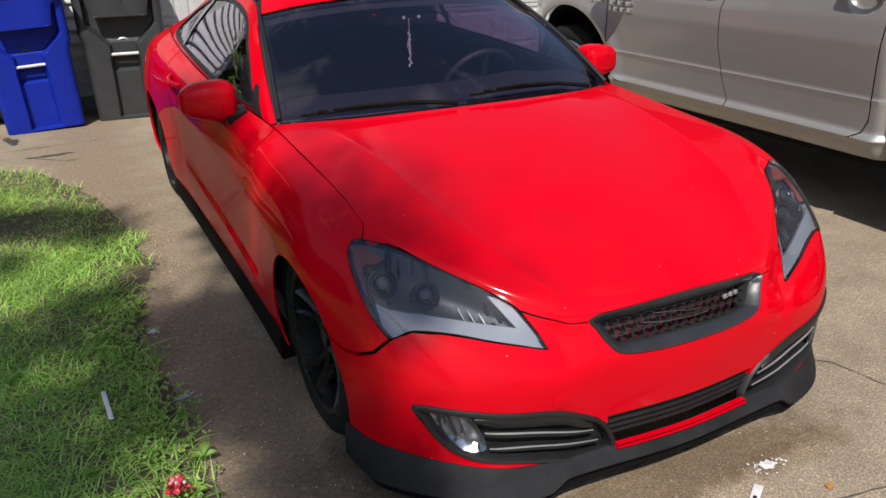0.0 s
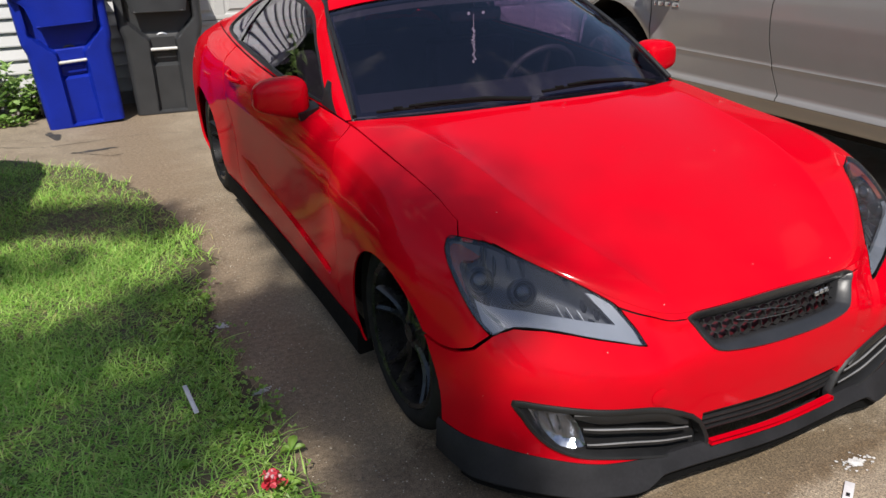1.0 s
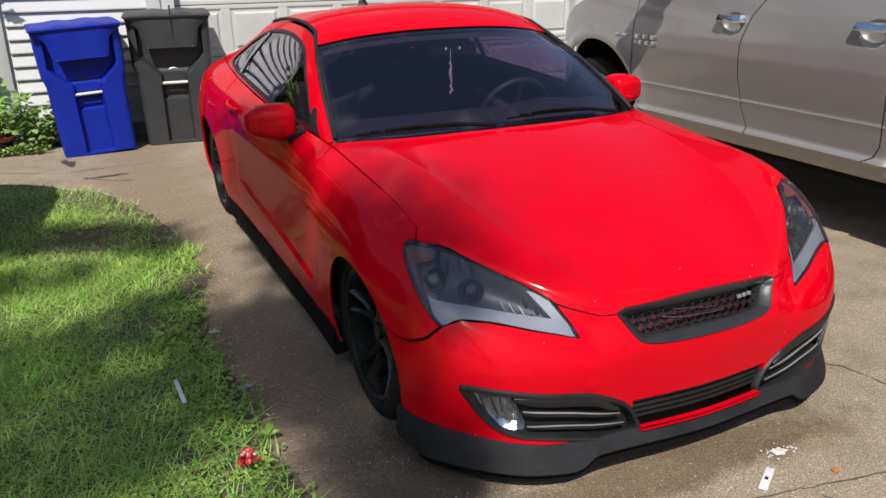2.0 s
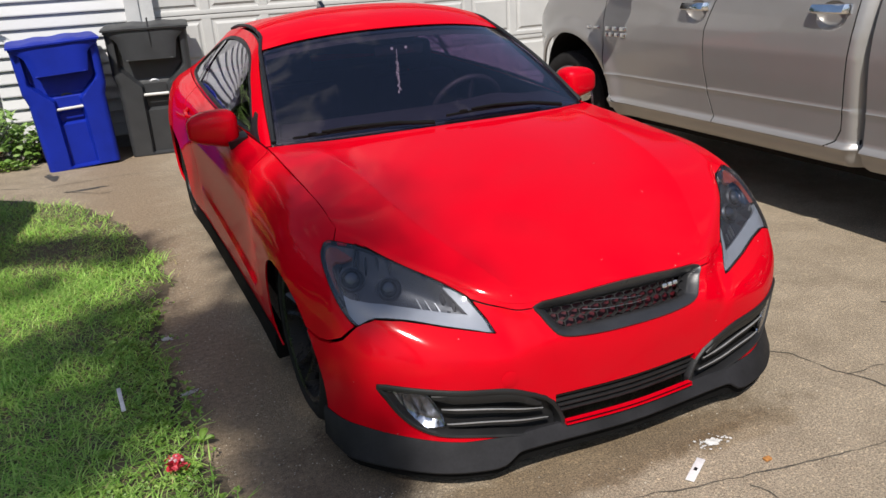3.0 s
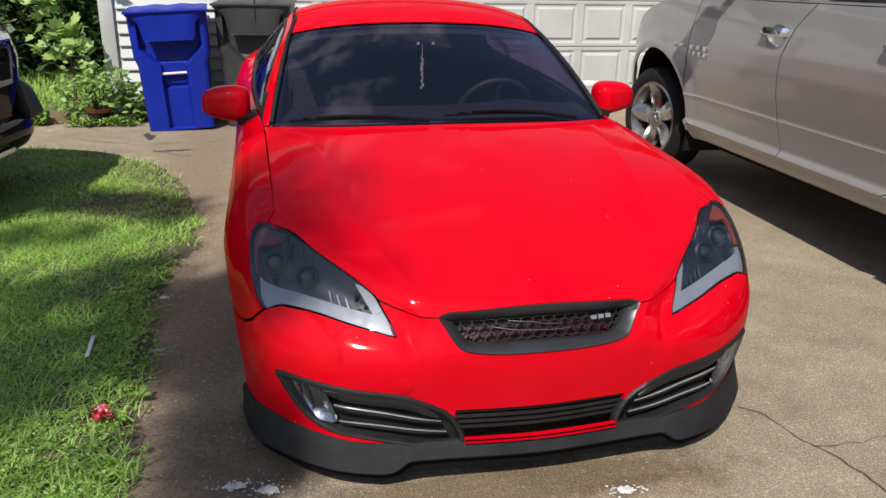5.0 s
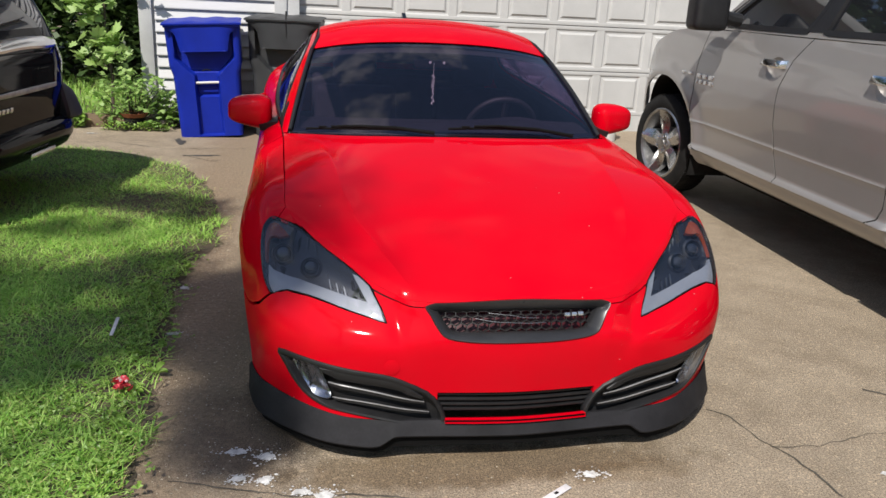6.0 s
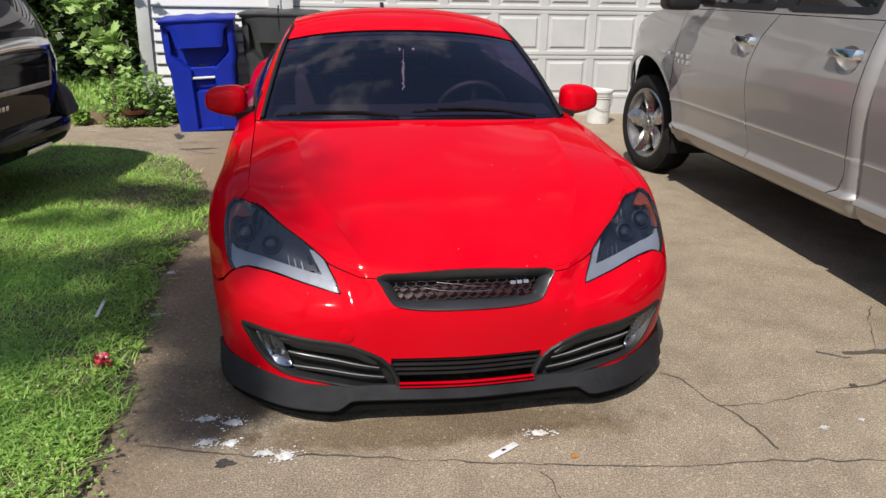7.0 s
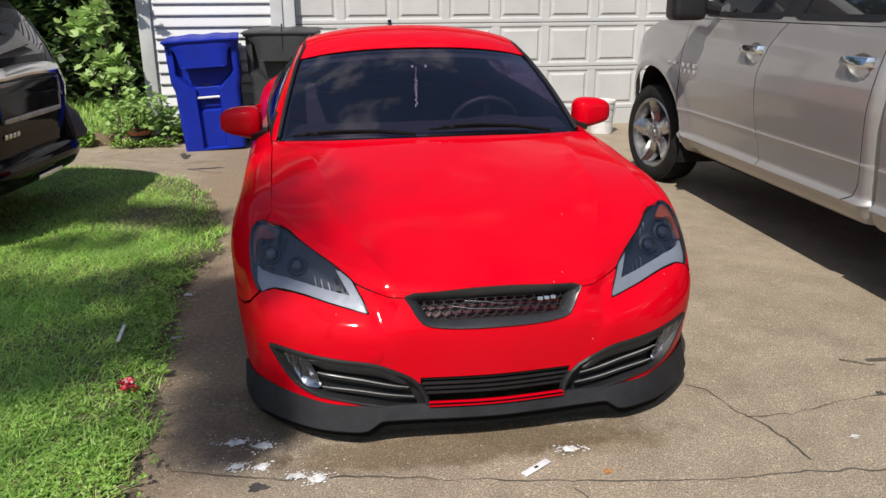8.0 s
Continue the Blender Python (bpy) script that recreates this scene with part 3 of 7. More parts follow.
def blot(name, x, y, rx, ry, material, seed, turn=0.0, z=0.004, rag=0.35, label="", lumps=24):
    """A flat ragged spot on the ground."""
    r = random.Random(seed)
    bm = bmesh.new()
    rim, c = [], bm.verts.new((x, y, z + 0.002))
    for i in range(lumps):
        a = 2 * math.pi * i / lumps
        k = 1 + r.uniform(-rag, rag)
        px, py = rx * k * math.cos(a), ry * k * math.sin(a)
        rim.append(bm.verts.new((x + px * math.cos(turn) - py * math.sin(turn), y + px * math.sin(turn) + py * math.cos(turn), z - 0.001)))
    for i in range(lumps):
        bm.faces.new((c, rim[i], rim[(i + 1) % lumps]))
    return part(name, bm, material, ground, label, smooth=0)


# ---- lawn ----
EDGE = [(-1.19, -0.9), (-1.2, 0.0), (-1.24, 0.55), (-1.27, 0.86), (-1.27, 1.4), (-1.33, 1.75), (-1.29, 2.05), (-1.18, 2.45), (-1.19, 2.9), (-1.33, 3.8), (-1.62, 4.6), (-2.2, 5.2), (-2.9, 5.4), (-4.5, 5.5)]


def edge_x(y):
    """Where the lawn ends towards the driveway."""
    for (x0, y0), (x1, y1) in zip(EDGE, EDGE[1:]):
        if y0 <= y <= y1:
            return x0 + (x1 - x0) * (y - y0) / (y1 - y0)
    return -1.19 if y < 0 else -99.0


def lawn_sheet():
    """Low turf soil with a crumbling edge."""
    bm = bmesh.new()
    cols = []
    for j in range(420):
        y = -4.5 + j * 10.0 / 419
        ex = edge_x(max(y, -0.9)) + 0.06 * noise.noise((0, y * 3, 0)) + 0.035 * noise.noise((4, y * 11, 0)) + 0.02 * noise.noise((9, y * 37, 0)) if y < 5.5 else -4.5
        row = []
        for i in range(26):
            f = (i / 25) ** 1.8
            x = ex + (-9.0 - ex) * f
            z = 0.022 * min(1.0, f * 40) + 0.012 * noise.noise((x * 2, y * 2, 0)) * min(1, f * 30) + 0.003
            row.append(bm.verts.new((x, y, z)))
        cols.append(row)
    for a, b in zip(cols, cols[1:]):
        for i in range(25):
            bm.faces.new((a[i], b[i], b[i + 1], a[i + 1]))
    bmesh.ops.recalc_face_normals(bm, faces=bm.faces)
    return bm


lawn = tagged(new("lawn_soil", mesh_of("lawn_soil", lawn_sheet(), M_SOIL, 180)), "bare brown soil under a rough lawn", "soil", kind="structure")


def blades(name, xy, h, lean, width, material, z0=0.015):
    """Bent grass blades, three triangles each, as one mesh."""
    k = len(xy)
    ang = rng.uniform(0, 2 * np.pi, k)
    d = np.stack([np.cos(ang), np.sin(ang)], 1)
    side = np.stack([-d[:, 1], d[:, 0]], 1) * width[:, None] / 2
    base = np.column_stack([xy, np.full(k, z0)])
    mid = np.column_stack([xy + d * (lean * 0.35)[:, None], z0 + h * 0.62])
    tip = np.column_stack([xy + d * lean[:, None], z0 + h])
    s3 = np.column_stack([side, np.zeros(k)])
    v = np.stack([base - s3, base + s3, mid + s3 * 0.8, mid - s3 * 0.8, tip], 1).reshape(-1, 3)
    o = np.arange(k) * 5
    q = np.stack([o, o + 1, o + 2, o + 3], 1).tolist()
    t = np.stack([o + 3, o + 2, o + 4], 1).tolist()
    me = soup(name, v.tolist(), q + t, material)
    return new(name, me)


def sow(count, x0, x1, y0, y1, fringe=0.0):
    xy = np.column_stack([rng.uniform(x0, x1, count), rng.uniform(y0, y1, count)])
    ex = np.array([edge_x(y) if y < 5.5 else -99 for y in xy[:, 1]])
    ex += 0.09 * np.array([noise.noise((x * 5, y * 5, 3)) + 0.5 * noise.noise((x * 17, y * 17, 5)) for x, y in xy]) - 0.01
    keep = xy[:, 0] < ex + fringe
    # thin, worn places towards the driveway
    thin = np.array([noise.noise((x * 2.3, y * 2.3, 9)) for x, y in xy])
    near = np.clip((ex - xy[:, 0]) / 0.45, 0, 1)
    keep &= rng.uniform(0, 1, count) < 0.14 + 0.75 * near + 0.35 * thin
    return xy[keep]


xy = np.vstack([sow(105000, -3.3, -1.1, -0.8, 3.0), sow(50000, -4.2, -1.1, 3.0, 5.45)])
k = len(xy)
tall = 1 + 0.5 * np.array([noise.noise((x * 1.6, y * 1.6, 1)) for x, y in xy])
tagged(blades("lawn_grass", xy, rng.uniform(0.010, 0.044, k) * tall, rng.uniform(0.035, 0.115, k), rng.uniform(0.003, 0.0068, k), M_GRASS),
       "uneven green lawn grass with dry patches beside the driveway", "grass", kind="stuff")
# the rest of the lawn, thinner with broader blades
xy = np.vstack([sow(22000, -3.3, -1.1, -4.4, -0.8), sow(90000, -8.9, -3.3, -4.4, 5.4)])
k = len(xy)
tagged(blades("lawn_grass", xy, rng.uniform(0.015, 0.05, k), rng.uniform(0.05, 0.14, k), rng.uniform(0.010, 0.020, k), M_GRASS),
       "green lawn grass spreading away from the driveway", "grass", kind="stuff")
xy = sow(14000, -3.0, -1.1, -0.8, 4.9, 0.03)
k = len(xy)
tagged(blades("dry_grass", xy, rng.uniform(0.015, 0.05, k), rng.uniform(0.02, 0.07, k), rng.uniform(0.002, 0.004, k), M_STRAW),
       "thin dry straw-coloured grass along the lawn's edge", "grass", kind="stuff")

# clover and small broad leaves among the blades, thickest towards the driveway
k = 9000
xy = np.column_stack([rng.uniform(-2.4, -1.15, k), rng.uniform(-0.7, 2.2, k)])
patch = np.array([noise.noise((x * 2.1, y * 2.1, 17)) for x, y in xy]) + 0.5 * np.exp(-((xy[:, 0] + 1.35) / 0.25) ** 2) + 0.35 * (xy[:, 1] < 0.7)
ex = np.array([edge_x(max(y, -0.9)) for y in xy[:, 1]])
xy = xy[(patch > rng.uniform(0.0, 0.75, k)) & (xy[:, 0] < ex + 0.05 * rng.normal(0, 1, k))]
vs, fs = [], []
for x, y in xy:
    z = float(rng.uniform(0.022, 0.05))
    for q in range(3):
        a = float(rng.uniform(0, 6.28))
        ln = float(rng.uniform(0.010, 0.021))
        c, d = math.cos(a), math.sin(a)
        o = len(vs)
        vs += [(x, y, z - 0.006), (x + ln * (0.6 * c - 0.42 * d), y + ln * (0.6 * d + 0.42 * c), z + 0.003), (x + ln * c, y + ln * d, z - 0.001), (x + ln * (0.6 * c + 0.42 * d), y + ln * (0.6 * d - 0.42 * c), z + 0.003)]
        fs += [(o, o + 1, o + 2, o + 3)]
tagged(new("clover", soup("clover", vs, fs, M_WEED)), "small round clover leaves scattered through the lawn", "clover", kind="stuff")

# ---- house front ----
WALL_Y = 6.9


def wall_siding():
    house = thing("wall_house", "white vinyl clapboard house wall", "wall", kind="structure")
    part("backing", boxed(-2.20, -0.95, WALL_Y + 0.02, WALL_Y + 0.2, 0.12, 3.2), M_TRIM, house)
    part("foundation", boxed(-2.22, -0.67, WALL_Y + 0.03, WALL_Y + 0.25, -0.05, 0.13, 0.006), surface("foundation_concrete", (0.34, 0.32, 0.29), 0.95, vary=0.3, scale=5, bump=0.6), house)
    bm = bmesh.new()
    prof = [(0.0, 0.0), (-0.036, 0.003), (-0.037, 0.014), (-0.004, 0.124)]
    a = [bm.verts.new((-2.175, y, z)) for y, z in prof]
    b = [bm.verts.new((-0.925, y, z)) for y, z in prof]
    for i in range(3):
        bm.faces.new((a[i], b[i], b[i + 1], a[i + 1]))
    bm.faces.new(a)
    bm.faces.new(b[::-1])
    bmesh.ops.recalc_face_normals(bm, faces=bm.faces)
    me = mesh_of("clapboard", bm, M_SIDING, 20)
    z = 0.125
    while z < 3.1:
        part_of("clapboard", me, house, pose(0, WALL_Y + 0.02, z))
        z += 0.122
    part("corner_post", boxed(-2.335, -2.20, WALL_Y - 0.035, WALL_Y + 0.1, 0.28, 3.2, 0.006), M_TRIM, house, "chipped white corner board")
    part("side_wall", boxed(-2.28, -2.18, WALL_Y + 0.1, WALL_Y + 7, -0.05, 3.2), M_SIDING, house)
    part("door_post", boxed(-0.93, -0.80, WALL_Y - 0.04, WALL_Y + 0.12, 0.03, 3.2, 0.005), M_TRIM, house)
    part("door_stop", boxed(-0.80, -0.665, WALL_Y - 0.015, WALL_Y + 0.16, 0.0, 2.35, 0.004), M_TRIM, house)
    part("lintel", boxed(-0.80, 5.4, WALL_Y - 0.04, WALL_Y + 0.16, 2.28, 3.2, 0.005), M_TRIM, house)
    part("far_post", boxed(4.07, 5.4, WALL_Y - 0.04, WALL_Y + 0.16, 0.0, 2.28, 0.005), M_TRIM, house)
    roof = bmesh.new()
    box(roof, -2.75, 6.0, WALL_Y - 0.55, WALL_Y + 7, 3.2, 3.32, 0.01)
    part("eave", roof, M_TRIM, house)
    return house


wall_siding()


def garage_door():
    door = thing("door_garage", "white raised-panel sectional garage door, closed", "garage door", (0, WALL_Y + 0.12, 0), kind="structure")
    x0, step, count, sec = -0.757, 0.606, 8, 0.521
    pan = bmesh.new()
    w, h = step - 0.085, sec - 0.09
    # a sunk frame round a raised field
    rings = [(0, 0.0), (0.016, 0.012), (0.034, 0.012), (0.058, -0.006)]
    loops = [[pan.verts.new((sx * (w / 2 - d), y, sz * (h / 2 - d))) for sx, sz in ((-1, -1), (1, -1), (1, 1), (-1, 1))] for d, y in rings]
    for a, b in zip(loops, loops[1:]):
        for i in range(4):
            pan.faces.new((a[i], a[(i + 1) % 4], b[(i + 1) % 4], b[i]))
    pan.faces.new(loops[-1])
    bmesh.ops.recalc_face_normals(pan, faces=pan.faces)
    if sum(f.normal.y for f in pan.faces) > 0:
        bmesh.ops.reverse_faces(pan, faces=pan.faces)
    pm = mesh_of("panel", pan, M_GARAGE, 20)
    for j in range(4):
        z0 = 0.193 + j * sec
        bm = bmesh.new()
        # stiles and rails round the eight openings, so that each panel sits in a hole
        xs = [x0 + step * i for i in range(count + 1)]
        zs = [z0 + 0.004, z0 + 0.045, z0 + sec - 0.045, z0 + sec - 0.004]
        box(bm, xs[0], xs[-1], -0.001, 0.03, zs[0], zs[1], 0.004)
        box(bm, xs[0], xs[-1], -0.001, 0.03, zs[2], zs[3], 0.004)
        for i in range(count + 1):
            c = xs[i]
            box(bm, max(xs[0], c - 0.0425), min(xs[-1], c + 0.0425), 0.0, 0.028, zs[1] - 0.002, zs[2] + 0.002)
        s = part("door_section", bm, M_GARAGE, door)
        for i in range(count):
            part_of("panel", pm, s, pose((xs[i] + xs[i + 1]) / 2, 0.0, z0 + sec / 2))
    part("bottom_seal", boxed(x0, x0 + step * count, 0.0, 0.04, -0.02, 0.193), M_GARAGE, door)
    part("door_back", boxed(x0, x0 + step * count, 0.045, 0.06, 0, 2.4), M_CABIN, door)
    return door


garage_door()

# ---- panels cut from the skin ----
from mathutils import geometry


def densify(poly, step):
    """Points along a closed outline, no further apart than step."""
    out = []
    for (a, b), (c, d) in zip(poly, poly[1:] + poly[:1]):
        k = max(1, int(math.ceil(math.dist((a, b), (c, d)) / step)))
        out += [(a + (c - a) * i / k, b + (d - b) * i / k) for i in range(k)]
    return out


def rounded(poly, n=3):
    """A closed outline drawn smoothly through its points."""
    p = np.array(poly, float)
    k = len(p)
    ext = np.vstack([p[-1:], p, p[:2]])
    out = []
    for i in range(k):
        a, b, c, d = ext[i], ext[i + 1], ext[i + 2], ext[i + 3]
        for j in range(n):
            f = j / n
            out.append(tuple(0.5 * (2 * b + (c - a) * f + (2 * a - 5 * b + 4 * c - d) * f ** 2 + (3 * b - a - 3 * c + d) * f ** 3)))
    return out


def inside(poly, pts):
    p, q = np.asarray(pts, float), np.asarray(poly, float)
    hit = np.zeros(len(p), bool)
    for (x0, y0), (x1, y1) in zip(q, np.roll(q, -1, 0)):
        cross = (y0 > p[:, 1]) != (y1 > p[:, 1])
        xi = x0 + (p[:, 1] - y0) * (x1 - x0) / (y1 - y0 if y1 != y0 else 1e-12)
        hit ^= cross & (p[:, 0] < xi)
    return hit


def edge_distance(poly, pts):
    p, q = np.asarray(pts, float), np.asarray(poly, float)
    best = np.full(len(p), 1e9)
    for a, b in zip(q, np.roll(q, -1, 0)):
        d = b - a
        t = np.clip(((p - a) @ d) / max(d @ d, 1e-12), 0, 1)
        best = np.minimum(best, np.linalg.norm(p - a - t[:, None] * d, axis=1))
    return best


SCALE = (0.25, 0.09)                                # metres a unit of s and of w, roughly


def panel(fn, outer, holes=(), step=0.014, scale=SCALE, flange=0.014, depth=None, hint=None, lines=()):
    """A sheet over an outline in a surface's own parameters, with holes, whose rims turn inwards. depth(distance) sinks it."""
    sc = np.array(scale)
    polys = [[tuple(np.array(p) * sc) for p in q] for q in (outer, *holes)]
    polys = [densify(q, step) for q in polys]
    verts, edges = [], []
    for q in polys:
        o = len(verts)
        verts += q
        edges += [(o + i, o + (i + 1) % len(q)) for i in range(len(q))]
    # crease lines that the sheet must follow
    for q in lines:
        q = np.array(q, float) * sc
        k = max(2, int(math.dist(q[0], q[1]) / step))
        o = len(verts)
        verts += [tuple(q[0] + (q[1] - q[0]) * i / k) for i in range(k + 1)]
        edges += [(o + i, o + i + 1) for i in range(k)]
    lo, hi = np.min(polys[0], 0), np.max(polys[0], 0)
    gx, gy = np.meshgrid(np.arange(lo[0], hi[0], step), np.arange(lo[1], hi[1], step))
    gx[1::2] += step / 2
    g = np.column_stack([gx.ravel(), gy.ravel()])
    ok = inside(polys[0], g)
    for q in polys[1:]:
        ok &= ~inside(q, g)
    for q in polys:
        ok &= edge_distance(q, g) > step * 0.55
    for q in lines:
        ok &= edge_distance([tuple(np.array(p) * sc) for p in q], g) > step * 0.4
    verts = [Vector(v) for v in verts] + [Vector(v) for v in g[ok]]
    v2, _, f2, *_ = geometry.delaunay_2d_cdt(verts, edges, [], 0, 1e-5)
    v2 = np.array([tuple(v) for v in v2])
    f2 = np.array(f2)
    cen = v2[f2].mean(1)
    keep = inside(polys[0], cen)
    for q in polys[1:]:
        keep &= ~inside(q, cen)
    f2 = f2[keep]
    place = fn(v2[:, 0] / sc[0], v2[:, 1] / sc[1])
    bm = bmesh.new()
    vs = [bm.verts.new(p) for p in place]
    for f in f2:
        try:
            bm.faces.new([vs[i] for i in f])
        except ValueError:
            pass
    bmesh.ops.delete(bm, geom=[v for v in bm.verts if not v.link_faces], context="VERTS")
    bmesh.ops.recalc_face_normals(bm, faces=bm.faces)
    bm.normal_update()
    # outwards: away from the middle of the car
    c = Vector(hint or (0, 2.3, 0.45))
    if sum((f.calc_center_median() - c).dot(f.normal) * f.calc_area() for f in bm.faces) < 0:
        bmesh.ops.reverse_faces(bm, faces=bm.faces)
        bm.normal_update()
    if depth:
        vi = bm.verts[:]
        # distance from the outline, in the flat
        flat = {tuple(np.round(p, 6)): q for p, q in zip(place, v2)}
        dd = edge_distance(polys[0], [flat[tuple(np.round(np.array(v.co), 6))] if tuple(np.round(np.array(v.co), 6)) in flat else polys[0][0] for v in vi])
        nn = [v.normal.copy() for v in vi]
        for v, n, d in zip(vi, nn, dd):
            v.co -= n * depth(d)
        bm.normal_update()
    if flange:
        rim = [e for e in bm.edges if len(e.link_faces) == 1]
        low = {}
        for e in rim:
            for v in e.verts:
                if v not in low:
                    low[v] = bm.verts.new(v.co - v.normal * flange)
        for e in rim:
            a, b = e.verts
            f = e.link_faces[0]
            ls = [l.vert for l in f.loops]
            if ls[(ls.index(a) + 1) % len(ls)] == b:
                a, b = b, a
            bm.faces.new((a, b, low[b], low[a]))
    return bm


def pressed(path, off, both=True):
    """Segments along a pressed line and close on both sides of it, so that the sheet bends there sharply."""
    out = []
    for k in (-1, 0, 1):
        q = [(a + k * off[0], b + k * off[1]) for a, b in path]
        out += list(zip(q, q[1:]))
        if both:
            q = [(-a, b) for a, b in q]
            out += list(zip(q, q[1:]))
    return out


def flip(bm, sg):
    """Mirrors a right-hand part for the other side."""
    if sg < 0:
        bmesh.ops.scale(bm, vec=(-1, 1, 1), verts=bm.verts)
        bmesh.ops.reverse_faces(bm, faces=bm.faces)
    return bm


def raised_ring(fn_p, fn_n, poly, steps, scale=SCALE, dens=0.012):
    """Loops along an outline: (inset in metres, height over the surface), from outside to inside."""
    sc = np.array(scale)
    q = np.array(densify([tuple(np.array(p) * sc) for p in poly], dens))
    t = np.roll(q, -1, 0) - np.roll(q, 1, 0)
    t /= np.linalg.norm(t, axis=1, keepdims=True)
    nrm = np.column_stack([-t[:, 1], t[:, 0]])
    area = np.sum(q[:, 0] * np.roll(q[:, 1], -1) - np.roll(q[:, 0], -1) * q[:, 1])
    if area < 0:
        nrm = -nrm
    bm = bmesh.new()
    loops = []
    for ins, up in steps:
        r = (q + nrm * ins) / sc
        p = fn_p(r[:, 0], r[:, 1]) + fn_n(r[:, 0], r[:, 1]) * up
        loops.append([bm.verts.new(v) for v in p])
    k = len(q)
    for a, b in zip(loops, loops[1:]):
        for i in range(k):
            bm.faces.new((a[i], a[(i + 1) % k], b[(i + 1) % k], b[i]))
    bmesh.ops.recalc_face_normals(bm, faces=bm.faces)
    return bm


def shrunk(poly, d, scale=SCALE):
    sc = np.array(scale)
    q = np.array(poly, float) * sc
    t = np.roll(q, -1, 0) - np.roll(q, 1, 0)
    t /= np.maximum(np.linalg.norm(t, axis=1, keepdims=True), 1e-9)
    nrm = np.column_stack([-t[:, 1], t[:, 0]])
    if np.sum(q[:, 0] * np.roll(q[:, 1], -1) - np.roll(q[:, 0], -1) * q[:, 1]) < 0:
        nrm = -nrm
    return [tuple(p) for p in (q + nrm * d) / sc]


def bar(fn_p, fn_n, path, wide, high, up, n=28, scale=SCALE, taper=0.35):
    """A flat bar with rounded edges along a path in a surface's parameters."""
    sc = np.array(scale)
    t = np.linspace(0, len(path) - 1, n)
    c = spline(path, t) if len(path) > 2 else np.array(path[0]) + np.outer(np.linspace(0, 1, n), np.array(path[1]) - np.array(path[0]))
    d = np.gradient(c * sc, axis=0)
    d /= np.linalg.norm(d, axis=1, keepdims=True)
    side = np.column_stack([-d[:, 1], d[:, 0]]) / sc
    prof = [(-0.5, 0), (-0.5, 0.7), (-0.3, 1), (0.3, 1), (0.5, 0.7), (0.5, 0)]
    bm = bmesh.new()
    rows = []
    for i in range(n):
        k = min(1.0, taper + (1 - taper) * 6 * min(i, n - 1 - i) / n)
        r = []
        for a, h in prof:
            q = c[i] + side[i] * a * wide * k
            p = fn_p(q[0], q[1]) + fn_n(q[0], q[1]) * (up + h * high)
            r.append(bm.verts.new(p))
        rows.append(r)
    for a, b in zip(rows, rows[1:]):
        for j in range(len(prof)):
            bm.faces.new((a[j], b[j], b[(j + 1) % len(prof)], a[(j + 1) % len(prof)]))
    bm.faces.new(rows[0])
    bm.faces.new(rows[-1][::-1])
    bmesh.ops.recalc_face_normals(bm, faces=bm.faces)
    return bm


# outlines on the skin, (s, w)
LAMP = [(5.1, .62), (5.04, .47), (4.88, .335), (4.6, .19), (4.1, .065), (3.5, .012), (3.0, .008), (2.76, .01), (2.58, .045), (2.425, .10), (2.325, .165), (2.24, .36), (2.085, .78), (1.965, 1.28), (2.24, 1.195), (2.46, 1.135), (2.9, 1.055),
        (3.3, 1.045), (3.68, 1.12), (3.88, 1.31), (4.0, 1.45), (4.2, 1.40), (4.48, 1.31), (4.76, 1.2), (4.95, 1.07), (5.08, .88)]
LIGHT_BAR = [(4.36, 1.06), (3.95, .88), (3.55, .78), (2.88, .73), (2.33, .70), (2.46, .40), (2.60, .125), (2.52, .09), (2.43, .125), (2.34, .195), (2.265, .38), (2.115, .78), (2.01, 1.225), (2.46, 1.105), (2.89, 1.03),
             (3.3, 1.02), (3.67, 1.09), (3.87, 1.27), (3.995, 1.41), (4.19, 1.34)]
AMBER = [(5.02, .67), (4.79, .38), (4.19, .28), (4.65, .61), (4.73, .9), (4.51, 1.17), (4.71, 1.12), (4.91, .98)]
GRILLE = [(0, .055), (.45, .045), (.88, .035), (1.0, .10), (1.10, .33), (1.03, .80), (.935, 1.40), (.80, 1.82), (.45, 2.04), (0, 2.1)]
GRILLE = GRILLE + [(-s, w) for s, w in GRILLE[-2:0:-1]]
BEZEL = [(3.78, 3.14), (3.2, 3.15), (2.5, 3.25), (1.75, 3.4), (1.04, 3.9), (.82, 4.75), (.8, 5.35), (.9, 5.62), (1.5, 5.35), (2.5, 5.0), (3.0, 4.85), (3.28, 4.55), (3.5, 4.02), (3.66, 3.57)]
FOG = [(3.68, 3.32), (3.36, 3.24), (3.14, 3.32), (2.95, 3.76), (2.87, 4.35), (3.04, 4.52), (3.30, 4.36), (3.55, 3.8)]
INTAKE = [(.9, 3.95), (.9, 5.10), (-.9, 5.10), (-.9, 3.95)]
AXLE_F, AXLE_R, HUB_Z = 0.81, 3.66, 0.312
ARCH_F = [on_side(AXLE_F + 0.318 * math.cos(a), 0.272 + 0.318 * math.sin(a), 6.0, 3.0) for a in np.linspace(-0.45, math.pi + 0.45, 34)]
ARCH_R = [on_side(AXLE_R + 0.345 * math.cos(a), 0.31 + 0.345 * math.sin(a), 11.0, 3.0) for a in np.linspace(-0.45, math.pi + 0.45, 34)]
ARCH_F = ARCH_F + [(5.2, 6.4), (6.9, 6.4)]
ARCH_R = ARCH_R + [(10.4, 6.4), (11.6, 6.4)]
mir = lambda poly: [(-s, w) for s, w in poly]


